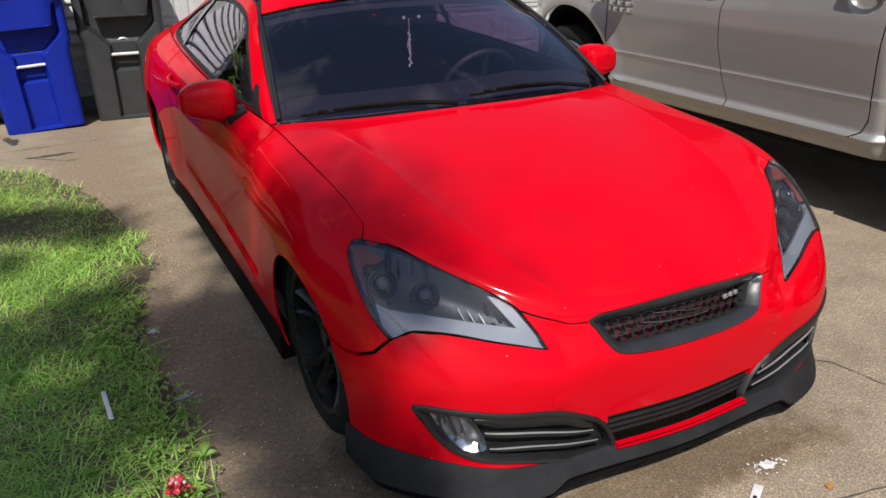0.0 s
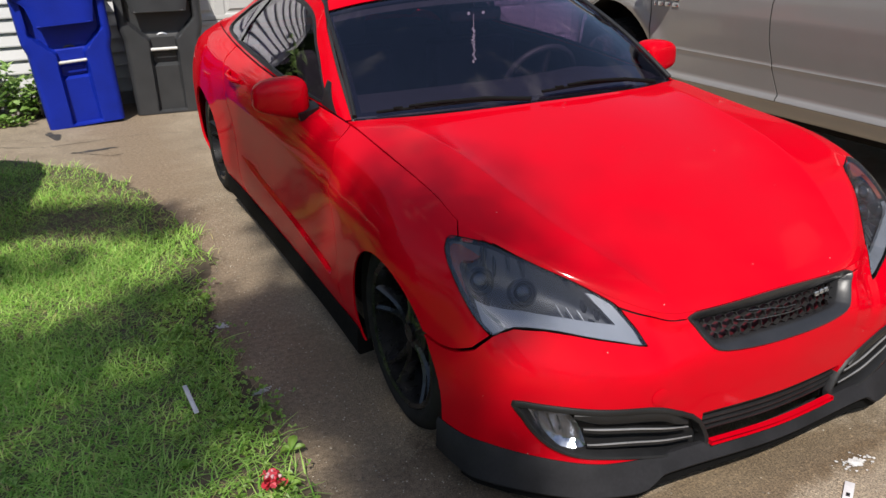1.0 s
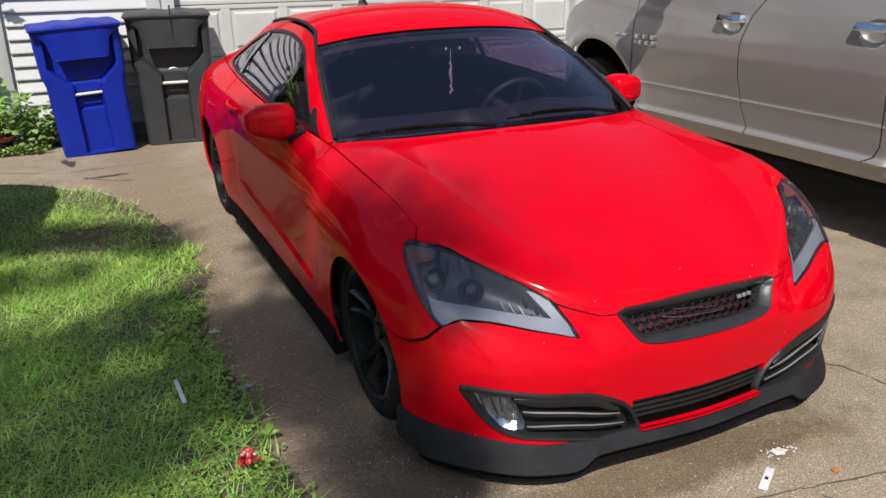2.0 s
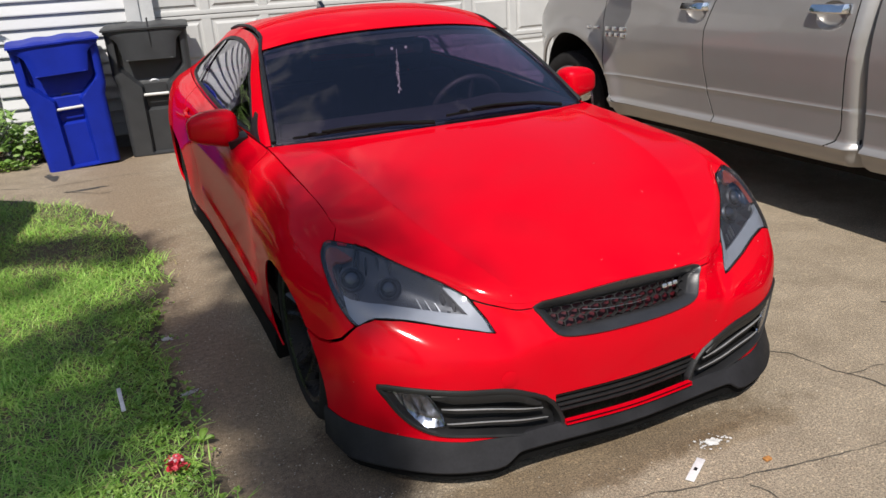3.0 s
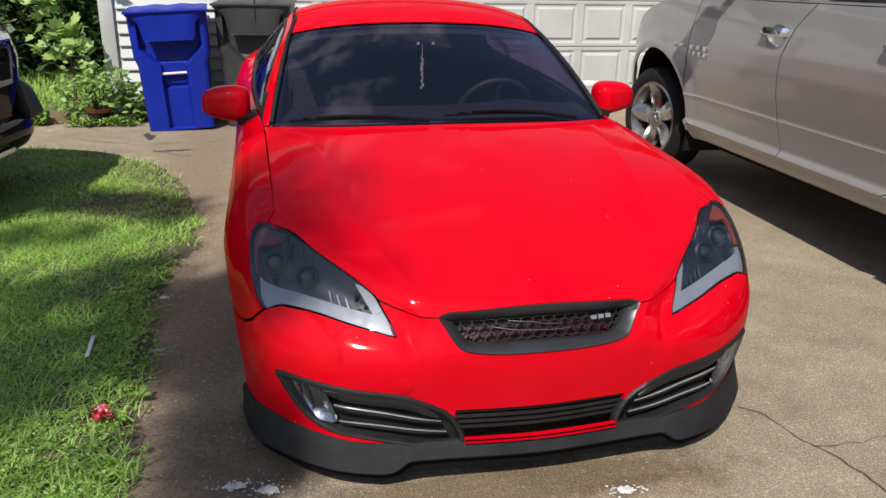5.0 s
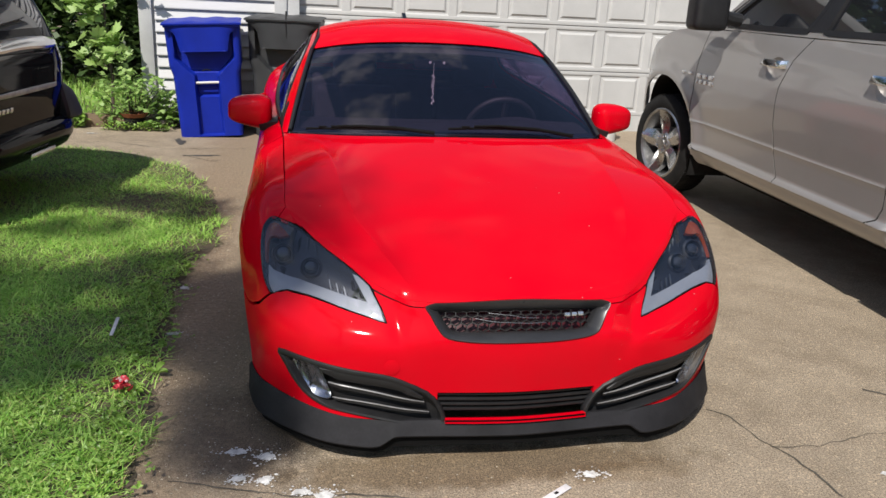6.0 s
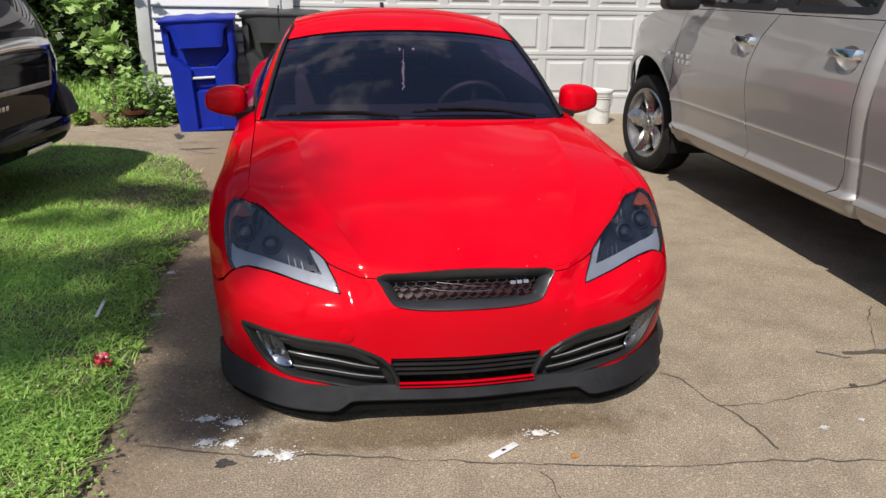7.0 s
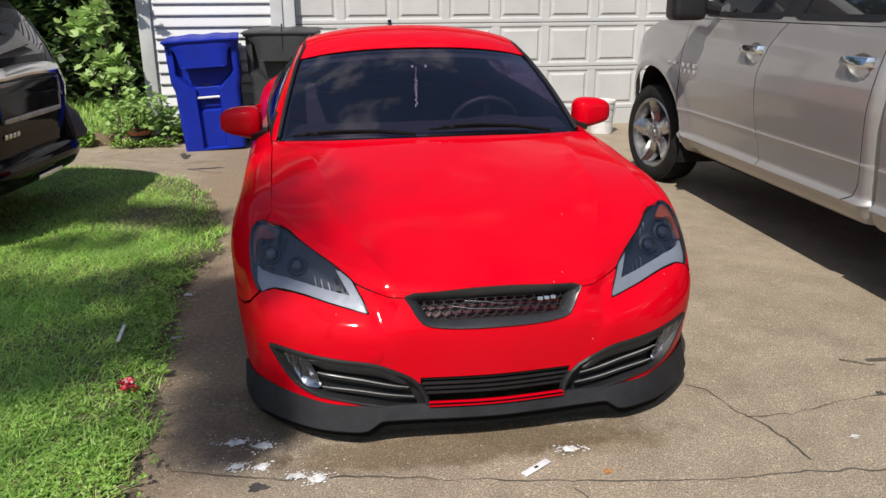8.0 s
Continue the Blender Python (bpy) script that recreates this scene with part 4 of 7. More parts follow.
def door_line(y0, y1, s0):
    """A shut line down the side that leans from y0 at the belt to y1 at the sill."""
    return [on_side(y0 + (y1 - y0) * f, z, s0, 3.0) for f, z in ((0.25, .76), (0.45, .62), (0.7, .42), (0.9, .25))]


def wheel(name, car, x, y, sg, r=0.312):
    w = new(name)
    w.parent = car
    w.matrix_basis = pose(sg * x, y, HUB_Z, 0, 90 * sg, 0)
    bm = bmesh.new()
    rp = 0.238
    lathe(bm, [(rp, -0.11), (rp + .012, -0.118), (r - .045, -0.12), (r - .014, -0.105), (r - .002, -0.085), (r, -0.05), (r, 0.05), (r - .002, 0.085), (r - .014, 0.105), (r - .045, 0.12), (rp + .012, 0.116), (rp, 0.106)], 56, caps=False)
    # tread blocks: alternate ribs sunk a little
    part("tyre", bm, M_RUBBER, w, "black low-profile tyre", 40)
    bm = bmesh.new()
    prof = [(rp, -0.1), (rp + .004, 0.108), (rp - .004, 0.114), (rp - .016, 0.108), (rp - .02, 0.06), (rp - .03, -0.09)]
    rings = [[bm.verts.new((a * math.cos(2 * math.pi * i / 56), a * math.sin(2 * math.pi * i / 56), h)) for i in range(56)] for a, h in prof]
    for a, b in zip(rings, rings[1:] + rings[:1]):
        for i in range(56):
            bm.faces.new((a[i], a[(i + 1) % 56], b[(i + 1) % 56], b[i]))
    bmesh.ops.recalc_face_normals(bm, faces=bm.faces)
    rim = part("rim", bm, M_WHEELBLK, w, "matt black alloy rim")
    sp = bmesh.new()
    for k in (-1, 1):
        a0, a1 = k * 0.055, k * 0.19
        secs = []
        for f in np.linspace(0, 1, 7):
            rr = 0.045 + f * (rp - 0.055)
            a = a0 + (a1 - a0) * f ** 0.8
            wd = 0.016 - 0.004 * f
            z = 0.062 + 0.035 * f - 0.02 * math.sin(math.pi * f)
            c, t = Vector((rr * math.cos(a), rr * math.sin(a), z)), Vector((-math.sin(a), math.cos(a), 0))
            secs.append([sp.verts.new(c + t * wd * q + Vector((0, 0, h))) for q, h in ((-1, -.03), (-.8, .004), (0, .012), (.8, .004), (1, -.03))])
        for a, b in zip(secs, secs[1:]):
            for i in range(4):
                sp.faces.new((a[i], a[i + 1], b[i + 1], b[i]))
    bmesh.ops.recalc_face_normals(sp, faces=sp.faces)
    sm = mesh_of("spoke", sp, M_WHEELBLK, 50)
    for i in range(5):
        part_of("spoke", sm, rim, pose(0, 0, 0, 0, 0, 72 * i + 8))
    bm = bmesh.new()
    lathe(bm, [(0.075, 0.0), (0.075, 0.055), (0.055, 0.068), (0.032, 0.07), (0.03, 0.08), (0.001, 0.081)], 28)
    part("hub_cap", bm, M_WHEELBLK, w)
    bm = bmesh.new()
    lathe(bm, [(0.165, -0.02), (0.165, 0.0), (0.06, 0.002)], 40)
    part("brake_disc", bm, M_STEEL, w)
    return w


def coupe():
    car = thing("coupe", "glossy red two-door sports coupe with black front lip and black wheels", "car")
    half_top = [(0, .02), (.97, .02), (1.03, .095), (1.125, .37), (1.24, .36), (1.46, .378), (1.82, .305), (2.1, .28), (2.24, .262), (2.215, .36), (2.062, .78), (1.94, 1.29), (1.965, 1.31), (2.24, 1.222), (2.46, 1.165), (2.9, 1.085), (3.3, 1.075), (3.69, 1.15), (3.89, 1.335),
                (4.0, 1.485), (4.28, 2.03), (4.64, 2.46), (4.92, 2.67), (5.3, 2.83), (5.9, 3.2), (5.9, 5.27), (4.5, 5.3), (0, 5.27)]
    bumper_poly = half_top + [(-s, w) for s, w in half_top[-2:0:-1]]
    big_fog = rounded(BEZEL)
    bumper = part("bumper", panel(skin, bumper_poly, [rounded(GRILLE), big_fog, mir(big_fog), INTAKE, ARCH_F, mir(ARCH_F)], flange=0.02,
                                lines=pressed([(1.34, .08), (1.26, .5), (1.02, 1.8), (.985, 2.85)], (.03, 0)) + pressed([(2.15, 1.665), (2.6, 1.80), (3.6, 1.86)], (0, .08))), M_RED, car, "red painted front bumper with small chips", 40)
    bm = bmesh.new()
    # round tow-hook cover
    lathe(bm, [(0.026, 0.0), (0.026, 0.0012), (0.0245, 0.0018), (0.001, 0.0019)], 28)
    q, n = Vector(skin(-1.85, 3.02)), Vector(skin_n(-1.85, 3.02))
    n = n if n.y < 0 else -n
    bmesh.ops.transform(bm, matrix=Matrix.Translation(q + n * 0.0005) @ n.to_track_quat("Z", "Y").to_matrix().to_4x4(), verts=bm.verts)
    part("tow_cover", bm, M_RED, bumper)
    fp = lambda s, w: skin(s, w)
    out = 1.0 if skin_n(1.0, 3.0)[1] < 0 else -1.0
    fn = lambda s, w: skin_n(s, w) * out
    # upper grille
    grille = part("grille", raised_ring(fp, fn, rounded(GRILLE), [(-0.002, -0.02), (-0.001, 0.003), (0.003, 0.006), (0.008, 0.004), (0.031, -0.018), (0.034, -0.024), (0.035, -0.05)]), M_GRILLE, car, "satin black grille surround", 50)
    part("grille_back", panel(lambda s, w: fp(s, w) - fn(s, w) * 0.07, shrunk(rounded(GRILLE), -0.004), flange=0), M_REDREFLECT, grille, "dark plastic behind the mesh, coloured for the red reflected in it")
    bm = bmesh.new()
    inner = shrunk(rounded(GRILLE), 0.026)
    pitch, rows = 0.034, 6
    for j in range(rows):
        for i in range(-11, 12):
            cx = (i + 0.5 * (j % 2)) * pitch / 0.29
            cw = 0.40 + j * 0.345
            if not inside(inner, [(cx, cw)])[0]:
                continue
            hexo = [(cx + 0.0198 / 0.29 * math.cos(a), cw + 0.0198 / 0.078 * math.sin(a)) for a in np.arange(6) * math.pi / 3 + math.pi / 6]
            hexi = [(cx + 0.0184 / 0.29 * math.cos(a), cw + 0.0184 / 0.078 * math.sin(a)) for a in np.arange(6) * math.pi / 3 + math.pi / 6]
            lo, hi = [], []
            for (s1, w1), (s2, w2) in zip(hexo, hexi):
                lo.append(bm.verts.new(fp(s1, w1) - fn(s1, w1) * 0.032))
                hi.append(bm.verts.new(fp(s2, w2) - fn(s2, w2) * 0.032))
            back = [bm.verts.new(v.co + Vector((0, 0.012, 0))) for v in hi]
            for i2 in range(6):
                k2 = (i2 + 1) % 6
                bm.faces.new((lo[i2], lo[k2], hi[k2], hi[i2]))
                bm.faces.new((hi[i2], hi[k2], back[k2], back[i2]))
    bmesh.ops.recalc_face_normals(bm, faces=bm.faces)
    part("grille_mesh", bm, M_MESH, grille, "black honeycomb mesh", 20)
    for i, (s0, s1) in enumerate(((.50, .565), (.585, .645), (.665, .73))):
        part("badge_bar", bar(fp, fn, [(s0, .92 - i * .02), (s1, .92 - i * .02)], 0.020, 0.004, -0.029, 6, taper=0.9), M_SILVERB, grille, "small silver badge bar")
    for path in ([(-.50, 1.02), (-.30, 1.22), (-.10, 1.30), (.10, 1.34), (.28, 1.30)], [(-.36, .72), (-.16, .88), (.02, 1.06), (.20, 1.10)]):
        part("mesh_wire", bar(fp, fn, path, 0.0028, 0.003, -0.029, 30, taper=0.8), M_STEEL, grille, "bare bright wire across the mesh")
    # lower intake
    intake = part("intake", panel(lambda s, w: fp(s, w) - fn(s, w) * 0.06, shrunk(INTAKE, -0.006), flange=0), M_RUBBER, car, "black lower intake")
    for w in (4.08, 4.31, 4.54, 4.77):
        part("intake_slat", bar(fp, fn, [(-.9, w), (0, w), (.9, w)], 0.010, 0.016, -0.026, 30, taper=1.0), M_BLACKPL, intake)
    for sg in (1, -1):
        f_p = lambda s, w, sg=sg: skin(s * sg, w)
        f_n = lambda s, w, sg=sg: fn(s * sg, w)
        # fog-lamp bezel
        bez = part("fog_bezel", raised_ring(f_p, f_n, big_fog, [(-0.002, -0.015), (-0.001, 0.004), (0.004, 0.008), (0.012, 0.006), (0.017, -0.006), (0.02, -0.03)]), M_BLACKPL, car, "matt black fog lamp bezel", 50)
        part("bezel_back", panel(lambda s, w: f_p(s, w) - f_n(s, w) * 0.032, shrunk(big_fog, 0.004), flange=0), M_BLACKPL, bez)
        part("top_blade", bar(f_p, f_n, [(3.05, 3.40), (2.4, 3.52), (1.6, 3.72), (1.12, 4.15)], 0.030, 0.012, -0.008), M_BLACKPL, bez)
        for path in ([(2.90, 3.87), (2.2, 4.05), (1.08, 4.45)], [(2.84, 4.44), (2.2, 4.55), (1.0, 4.92)]):
            part("slat", bar(f_p, f_n, path, 0.017, 0.014, -0.018), M_BLACKPL, bez)
            part("slat_trim", bar(f_p, f_n, [(s, w - 0.09) for s, w in path], 0.004, 0.004, -0.0045), M_SLATEDGE, bez, "thin bright slat edge")
        lampo = part("fog_lamp", panel(f_p, rounded(FOG), step=0.008, flange=0.0, depth=lambda d: 0.006 + 0.02 * np.clip(d / 0.02, 0, 1)), M_REFLECT, bez, "clear fog lamp reflector")
        for i in range(3):
            s0 = 3.22 + i * 0.12
            part("reflector_rib", bar(f_p, f_n, [(s0 - .06, 4.1), (s0 + .06, 3.45)], 0.005, 0.006, -0.022, 8), M_REFLECT, lampo)
        gl = part("fog_lens", thicken(panel(lambda s, w: f_p(s, w) + f_n(s, w) * 0.002, rounded(FOG), step=0.012, flange=0), 0.002), M_LENS, lampo)
        gl.visible_shadow = False
        # headlamp: dark bowl, light bar, projectors, clear lens
        lp = rounded(LAMP, 2)
        lamp = part("headlamp", panel(f_p, lp, step=0.01, flange=0.0, depth=lambda d: 0.016 + 0.038 * np.clip((d - 0.004) / 0.03, 0, 1) ** 0.8), M_HLGREY, car, "smoked headlamp with white light bar")
        part("lamp_rim", raised_ring(f_p, f_n, lp, [(-0.002, -0.01), (-0.001, 0.0), (0.0005, 0.001), (0.0015, 0.0002), (0.002, -0.022)]), M_WIPER, lamp, "thin black lamp seal", 50)
        part("light_bar", panel(lambda s, w: f_p(s, w) - f_n(s, w) * 0.010, LIGHT_BAR, step=0.01, flange=0.012), M_DRL, lamp, "frosted white light bar", 40)
        part("amber_reflector", panel(lambda s, w: f_p(s, w) - f_n(s, w) * 0.011, rounded(AMBER, 2), step=0.01, flange=0.012), M_AMBER, lamp, "amber side reflector")
        for s0, w0, r in ((4.10, .60, 0.030), (3.38, .50, 0.028)):
            q, n = Vector(f_p(s0, w0)), Vector(f_n(s0, w0))
            n = (n + Vector((0, -1.1, 0))).normalized()
            m = Matrix.Translation(q - n * 0.046) @ n.to_track_quat("Z", "Y").to_matrix().to_4x4()
            bm = bmesh.new()
            lathe(bm, [(r + .010, -0.02), (r + .010, 0.008), (r + .004, 0.014), (r, 0.008), (r - .002, 0.0)], 30, m)
            pj = part("projector", bm, M_HLGREY, lamp)
            bm = bmesh.new()
            lathe(bm, [(r - .002, 0.002), (r - .006, 0.013), (r - .016, 0.021), (0.001, 0.025)], 26, m)
            part("projector_lens", bm, M_SIDEGLASS, pj, "", 180)
        for i in range(3):
            part("lamp_fin", bar(f_p, f_n, [(2.94 - i * .13, .70), (3.0 - i * .13, .50)], 0.004, 0.006, -0.03, 8), M_STEEL, lamp)
        gl = part("lamp_lens", thicken(panel(lambda s, w: f_p(s, w) + f_n(s, w) * 0.002, shrunk(lp, 0.0015), step=0.014, flange=0), 0.002), M_LENS, lamp, "clear glossy lens", 60)
        gl.visible_shadow = False
        # fender
        fender_poly = [(5.02, .012), (4.905, .34), (5.125, .61), (5.105, .89), (4.97, 1.095), (4.775, 1.225), (4.49, 1.335), (4.21, 1.425), (4.05, 1.49), (4.33, 2.0), (4.68, 2.40), (4.94, 2.61), (5.3, 2.77),
                       (6.2, 3.6), (6.6, 5.6)] + [(7.42, 5.6)] + [(s - 0.012, w) for s, w in door_line(1.30, 1.30, 7.4)[::-1]] + [(7.62, .9), (7.9, .05)]
        part("fender", flip(panel(skin, fender_poly, [ARCH_F], step=0.018, flange=0.006), sg), M_RED, car, smooth=40)
        dl, dr = door_line(1.30, 1.30, 7.4), door_line(3.02, 2.92, 10.1)
        door_poly = [(7.92, .05), (7.63, .9)] + dl + [(7.44, 5.1), (9.9, 5.1)] + dr[::-1] + [(10.15, .9), (10.18, .04)]
        door = part("door", flip(panel(skin, door_poly, step=0.026, flange=0.005, lines=pressed([(7.8, 1.97), (8, 1.95), (10.0, 1.85)], (0, .10), False) + pressed([(7.75, 3.935), (8.6, 3.685), (9.65, 3.485), (9.85, 3.455)], (0, .035), False)), sg), M_RED, car, smooth=40)
        # handle
        bm = bmesh.new()
        tube(bm, [Vector(skin(9.62, 1.15)) + Vector((0.004, 0, 0)), Vector(skin(9.68, 1.13)) + Vector((0.03, 0, 0)), Vector(skin(9.85, 1.1)) + Vector((0.03, 0, 0)), Vector(skin(9.93, 1.08)) + Vector((0.004, 0, 0))], 0.011, 10)
        part("door_handle", flip(bm, sg), M_RED, door)
        dr2 = [(s + 0.012, w) for s, w in dr]
        quarter_poly = [(10.2, .04), (10.17, .9)] + dr2 + [(9.93, 5.6), (10.5, 5.6), (11.4, 5.6), (14.0, 5.6), (14.0, .03), (12.0, .03), (11.0, .03)]
        part("quarter_panel", flip(panel(skin, quarter_poly, [ARCH_R], step=0.03), sg), M_RED, car, smooth=40)
        part("sill_panel", flip(panel(skin, [(7.0, 5.62), (7.05, 5.12), (9.88, 5.12), (10.45, 5.62)], step=0.03, flange=0.02), sg), M_RED, car)
        sk = bmesh.new()
        # black side skirt under the sill
        prof = [(-0.02, 0.19), (0.022, 0.19), (0.027, 0.183), (0.030, 0.14), (0.030, 0.094), (0.022, 0.085), (-0.03, 0.09)]
        rows = []
        for y in np.linspace(1.13, 3.33, 30):
            x = float(np.interp(y, [1.15, 1.5, 2.95, 3.33], [.868, .86, .865, .875]))
            rows.append([sk.verts.new((x + a, y, h)) for a, h in prof])
        for a, b in zip(rows, rows[1:]):
            for i in range(len(prof)):
                sk.faces.new((a[i], b[i], b[(i + 1) % len(prof)], a[(i + 1) % len(prof)]))
        sk.faces.new(rows[0])
        sk.faces.new(rows[-1])
        bmesh.ops.recalc_face_normals(sk, faces=sk.faces)
        part("side_skirt", flip(sk, sg), M_WIPER, car, "black plastic side skirt")
        # wheel house
        for yy in (AXLE_F, AXLE_R):
            bm = bmesh.new()
            grid_mesh(bm, lambda u, v: Vector((0.50 + 0.365 * v, yy + 0.335 * math.cos(math.pi * (u * 1.3 - 0.15)), 0.305 + 0.335 * math.sin(math.pi * (u * 1.3 - 0.15)))), 20, 2)
            bm.faces.new([v for v in bm.verts if abs(v.co.x - 0.50) < 1e-5])
            part("wheel_liner", flip(bm, sg), M_RUBBER, car)
        wheel("wheel", car, 0.752, AXLE_F, sg)
        wheel("wheel", car, 0.775, AXLE_R, sg)
        # cabin side: pillars and roof rail, with the window let in
        win = [(0.98, .90), (1.05, .62), (1.5, .36), (2, .25), (3, .17), (4, .14), (4.7, .18), (5.2, .36), (5.55, .62), (5.6, .84), (5.2, .93), (4, .95), (3, .96), (2, .95)]
        side = part("cabin_side", flip(panel(house, [(0.02, .03), (1, .03), (2, .03), (3, .03), (4, .03), (5, .03), (6, .03), (7, .03), (7, .99), (6, .99), (5, .99), (4, .99), (3, .99), (2, .99), (1, .99), (0.02, .99)],
                                                 [rounded(win)], step=0.02, scale=(0.28, 0.3), flange=0.004, hint=(0, 2.6, 0.9)), sg), M_RED, car, smooth=40)
        hn = lambda a, b: np.broadcast_to(np.array([0.93, 0.0, 0.36]), (*np.shape(a), 3)) if np.ndim(a) else np.array([0.93, 0.0, 0.36])
        part("window_rubber", flip(raised_ring(house, hn, rounded(win), [(-0.004, -0.004), (-0.003, 0.004), (0.010, 0.003), (0.013, -0.006)], scale=(0.28, 0.3)), sg), M_BLACKPL, side)
        gl = part("side_window", flip(thicken(panel(lambda a, b: house(a, b) - np.array([0.004, 0, 0.001]), shrunk(rounded(win), 0.002, (0.28, 0.3)), step=0.03, scale=(0.28, 0.3), flange=0, hint=(0, 2.6, 0.9)), 0.004), sg), M_TINT, side, "dark tinted side window")
        gl.visible_shadow = False
        part("quarter_divider", flip(bar(house, hn, [(4.62, .2), (4.75, .55), (4.85, .93)], 0.03, 0.004, -0.001, 14, scale=(0.28, 0.3), taper=1.0), sg), M_GLOSSBLK, side)
        # black moulding along screen and roof
        bm = bmesh.new()
        tube(bm, [Vector(screen(0.995, v)) + Vector((0, -0.004, 0.006)) for v in np.linspace(0.02, 0.97, 22)] + [Vector(spline(RAIL, a)) + Vector((-0.012, -0.002, 0.005)) for a in np.linspace(3.0, 5.0, 22)], 0.009, 8)
        part("roof_moulding", flip(bm, sg), M_BLACKPL, car, "black roof moulding")
        # mirror
        bm = bmesh.new()
        bmesh.ops.create_uvsphere(bm, u_segments=28, v_segments=18, radius=1.0)
        for v in bm.verts:
            x, y, z = v.co
            k = lambda a, e: math.copysign(abs(a) ** e, a)
            x, y, z = k(x, 0.55), k(y, 0.72), k(z, 0.48)
            tip = (x + 1) / 2
            low = 0.088 * (1 - 0.50 * tip) if z < 0 else 0.086 - 0.026 * tip ** 3
            v.co = (0.925 + 0.105 * x, 1.775 + (0.085 - 0.02 * tip) * y + 0.025 * tip * tip, 0.898 + low * z)
            if v.co.y > 1.845:
                v.co.y = 1.845
        mirror = part("door_mirror", flip(bm, sg), M_RED, car, "red door mirror", 180)
        bm = bmesh.new()
        prism(bm, [(0.835, 0.835), (0.995, 0.845), (1.005, 0.93), (0.975, 0.955), (0.85, 0.955)], 0.0, 0.006)
        bmesh.ops.transform(bm, matrix=Matrix(((1, 0, 0, 0), (0, 0, 1, 1.843), (0, 1, 0, 0), (0, 0, 0, 1))), verts=bm.verts)
        bmesh.ops.recalc_face_normals(bm, faces=bm.faces)
        part("mirror_glass", flip(bm, sg), M_CHROME, mirror)
        bm = bmesh.new()
        grid_mesh(bm, lambda u, v: Vector((0.795 + 0.085 * v, 1.70 + 0.13 * u - 0.01 * v, 0.868 - 0.02 * v + 0.012 * math.sin(math.pi * u))), 6, 4)
        thicken(bm, 0.03)
        part("mirror_arm", flip(bm, sg), M_BLACKPL, mirror, "black mirror foot")
        sail = panel(lambda a, b: house(a, b) + np.array([0.004, 0, 0.002]), [(0.42, .95), (0.95, .30), (1.08, .35), (1.02, .95)], step=0.02, scale=(0.28, 0.3), flange=0.006, hint=(0, 2.6, 0.9))
        part("mirror_sail", flip(sail, sg), M_BLACKPL, mirror)
    # hood
    bm = panel(hood, [(-.998, .001), (.998, .001), (.998, .994), (-.998, .994)], step=0.018, scale=(0.75, 0.9), flange=0.02, hint=(0, 0.8, 0.2),
               lines=pressed([(min(u, 0.96), max(v, 0.01)) for v, u in HOOD_LINE[:-1]], (0.011, 0)))
    hood_ob = part("hood", bm, M_RED, car, "red hood with two soft ridges", 60)
    for sg in (1, -1):
        corner = [(.95, .0), (1.5, .0), (1.9, .0), (2.3, .0), (2.70, .0), (2.56, .018), (2.41, .072), (2.305, .14), (2.275, .195), (2.1, .21), (1.82, .23), (1.46, .30), (1.22, .285), (1.125, .31), (1.03, .11)]
        part("hood_edge", flip(panel(skin, [(3.9, .0), (4.25, .0), (4.60, .0), (4.99, .0), (4.87, .312), (4.72, .275), (4.5, .185), (4.1, .035), (3.9, .022)], step=0.012, flange=0.01, hint=(0.5, 0.9, 0.2)), sg), M_RED, hood_ob, smooth=60)
        part("shut_line", flip(bar(lambda s, w: skin(s, w), lambda s, w: skin_n(s, w) * (1.0 if skin_n(1.0, 3.0)[1] < 0 else -1.0), [(2.26, .228), (2.1, .245), (1.82, .267), (1.46, .34), (1.23, .322), (1.13, .35)], 0.012, 0.002, -0.009, 30, taper=1.0), sg), M_RUBBER, hood_ob, "dark shut line under the hood edge")
        part("hood_corner", flip(panel(skin, corner, step=0.012, flange=0.012, hint=(0.5, 0.9, 0.2)), sg), M_RED, hood_ob, smooth=60)
    part("roof", panel(roof, [(-.985, .01), (.985, .01), (.985, .99), (-.985, .99)], step=0.03, scale=(0.58, 1.1), flange=0.003, hint=(0, 2.6, 0.9)), M_RED, car, smooth=60)
    bm = bmesh.new()
    prism(bm, [(3.02, 1.315), (3.16, 1.308), (3.15, 1.322), (3.125, 1.362), (3.108, 1.364)], -0.012, 0.012)
    bmesh.ops.transform(bm, matrix=Matrix(((0, 0, 1, -0.02), (1, 0, 0, 0), (0, 1, 0, 0), (0, 0, 0, 1))), verts=bm.verts)
    bmesh.ops.recalc_face_normals(bm, faces=bm.faces)
    part("roof_fin", bm, M_GLOSSBLK, car, "small black shark-fin aerial")
    # screens
    ring = lambda du, dv: [(-1 + du, dv), (0, dv), (1 - du, dv), (1 - du, 1 - dv), (0, 1 - dv), (-1 + du, 1 - dv)]
    gl = part("windscreen", thicken(panel(screen, ring(0.012, 0.01), step=0.035, scale=(0.65, 0.85), flange=0, hint=(0, 2.2, 0.7)), 0.004), M_TINT, car, "tinted windscreen", 60)
    gl.visible_shadow = False
    part("screen_border", panel(lambda u, v: screen(u, v) - np.array([0, -0.004, 0.006]), ring(0.005, 0.005), [[(-.955, .062), (0, .052), (.955, .062), (.955, .965), (0, .965), (-.955, .965)]], step=0.02, scale=(0.65, 0.85), flange=0.0, hint=(0, 2.2, 0.7)), M_GLOSSBLK, car)
    rear = lambda u, v: mirrored_spline(ROOF_REAR, u * 3) * (1 - v)[..., None] + mirrored_spline(DECK, u * 3) * v[..., None]
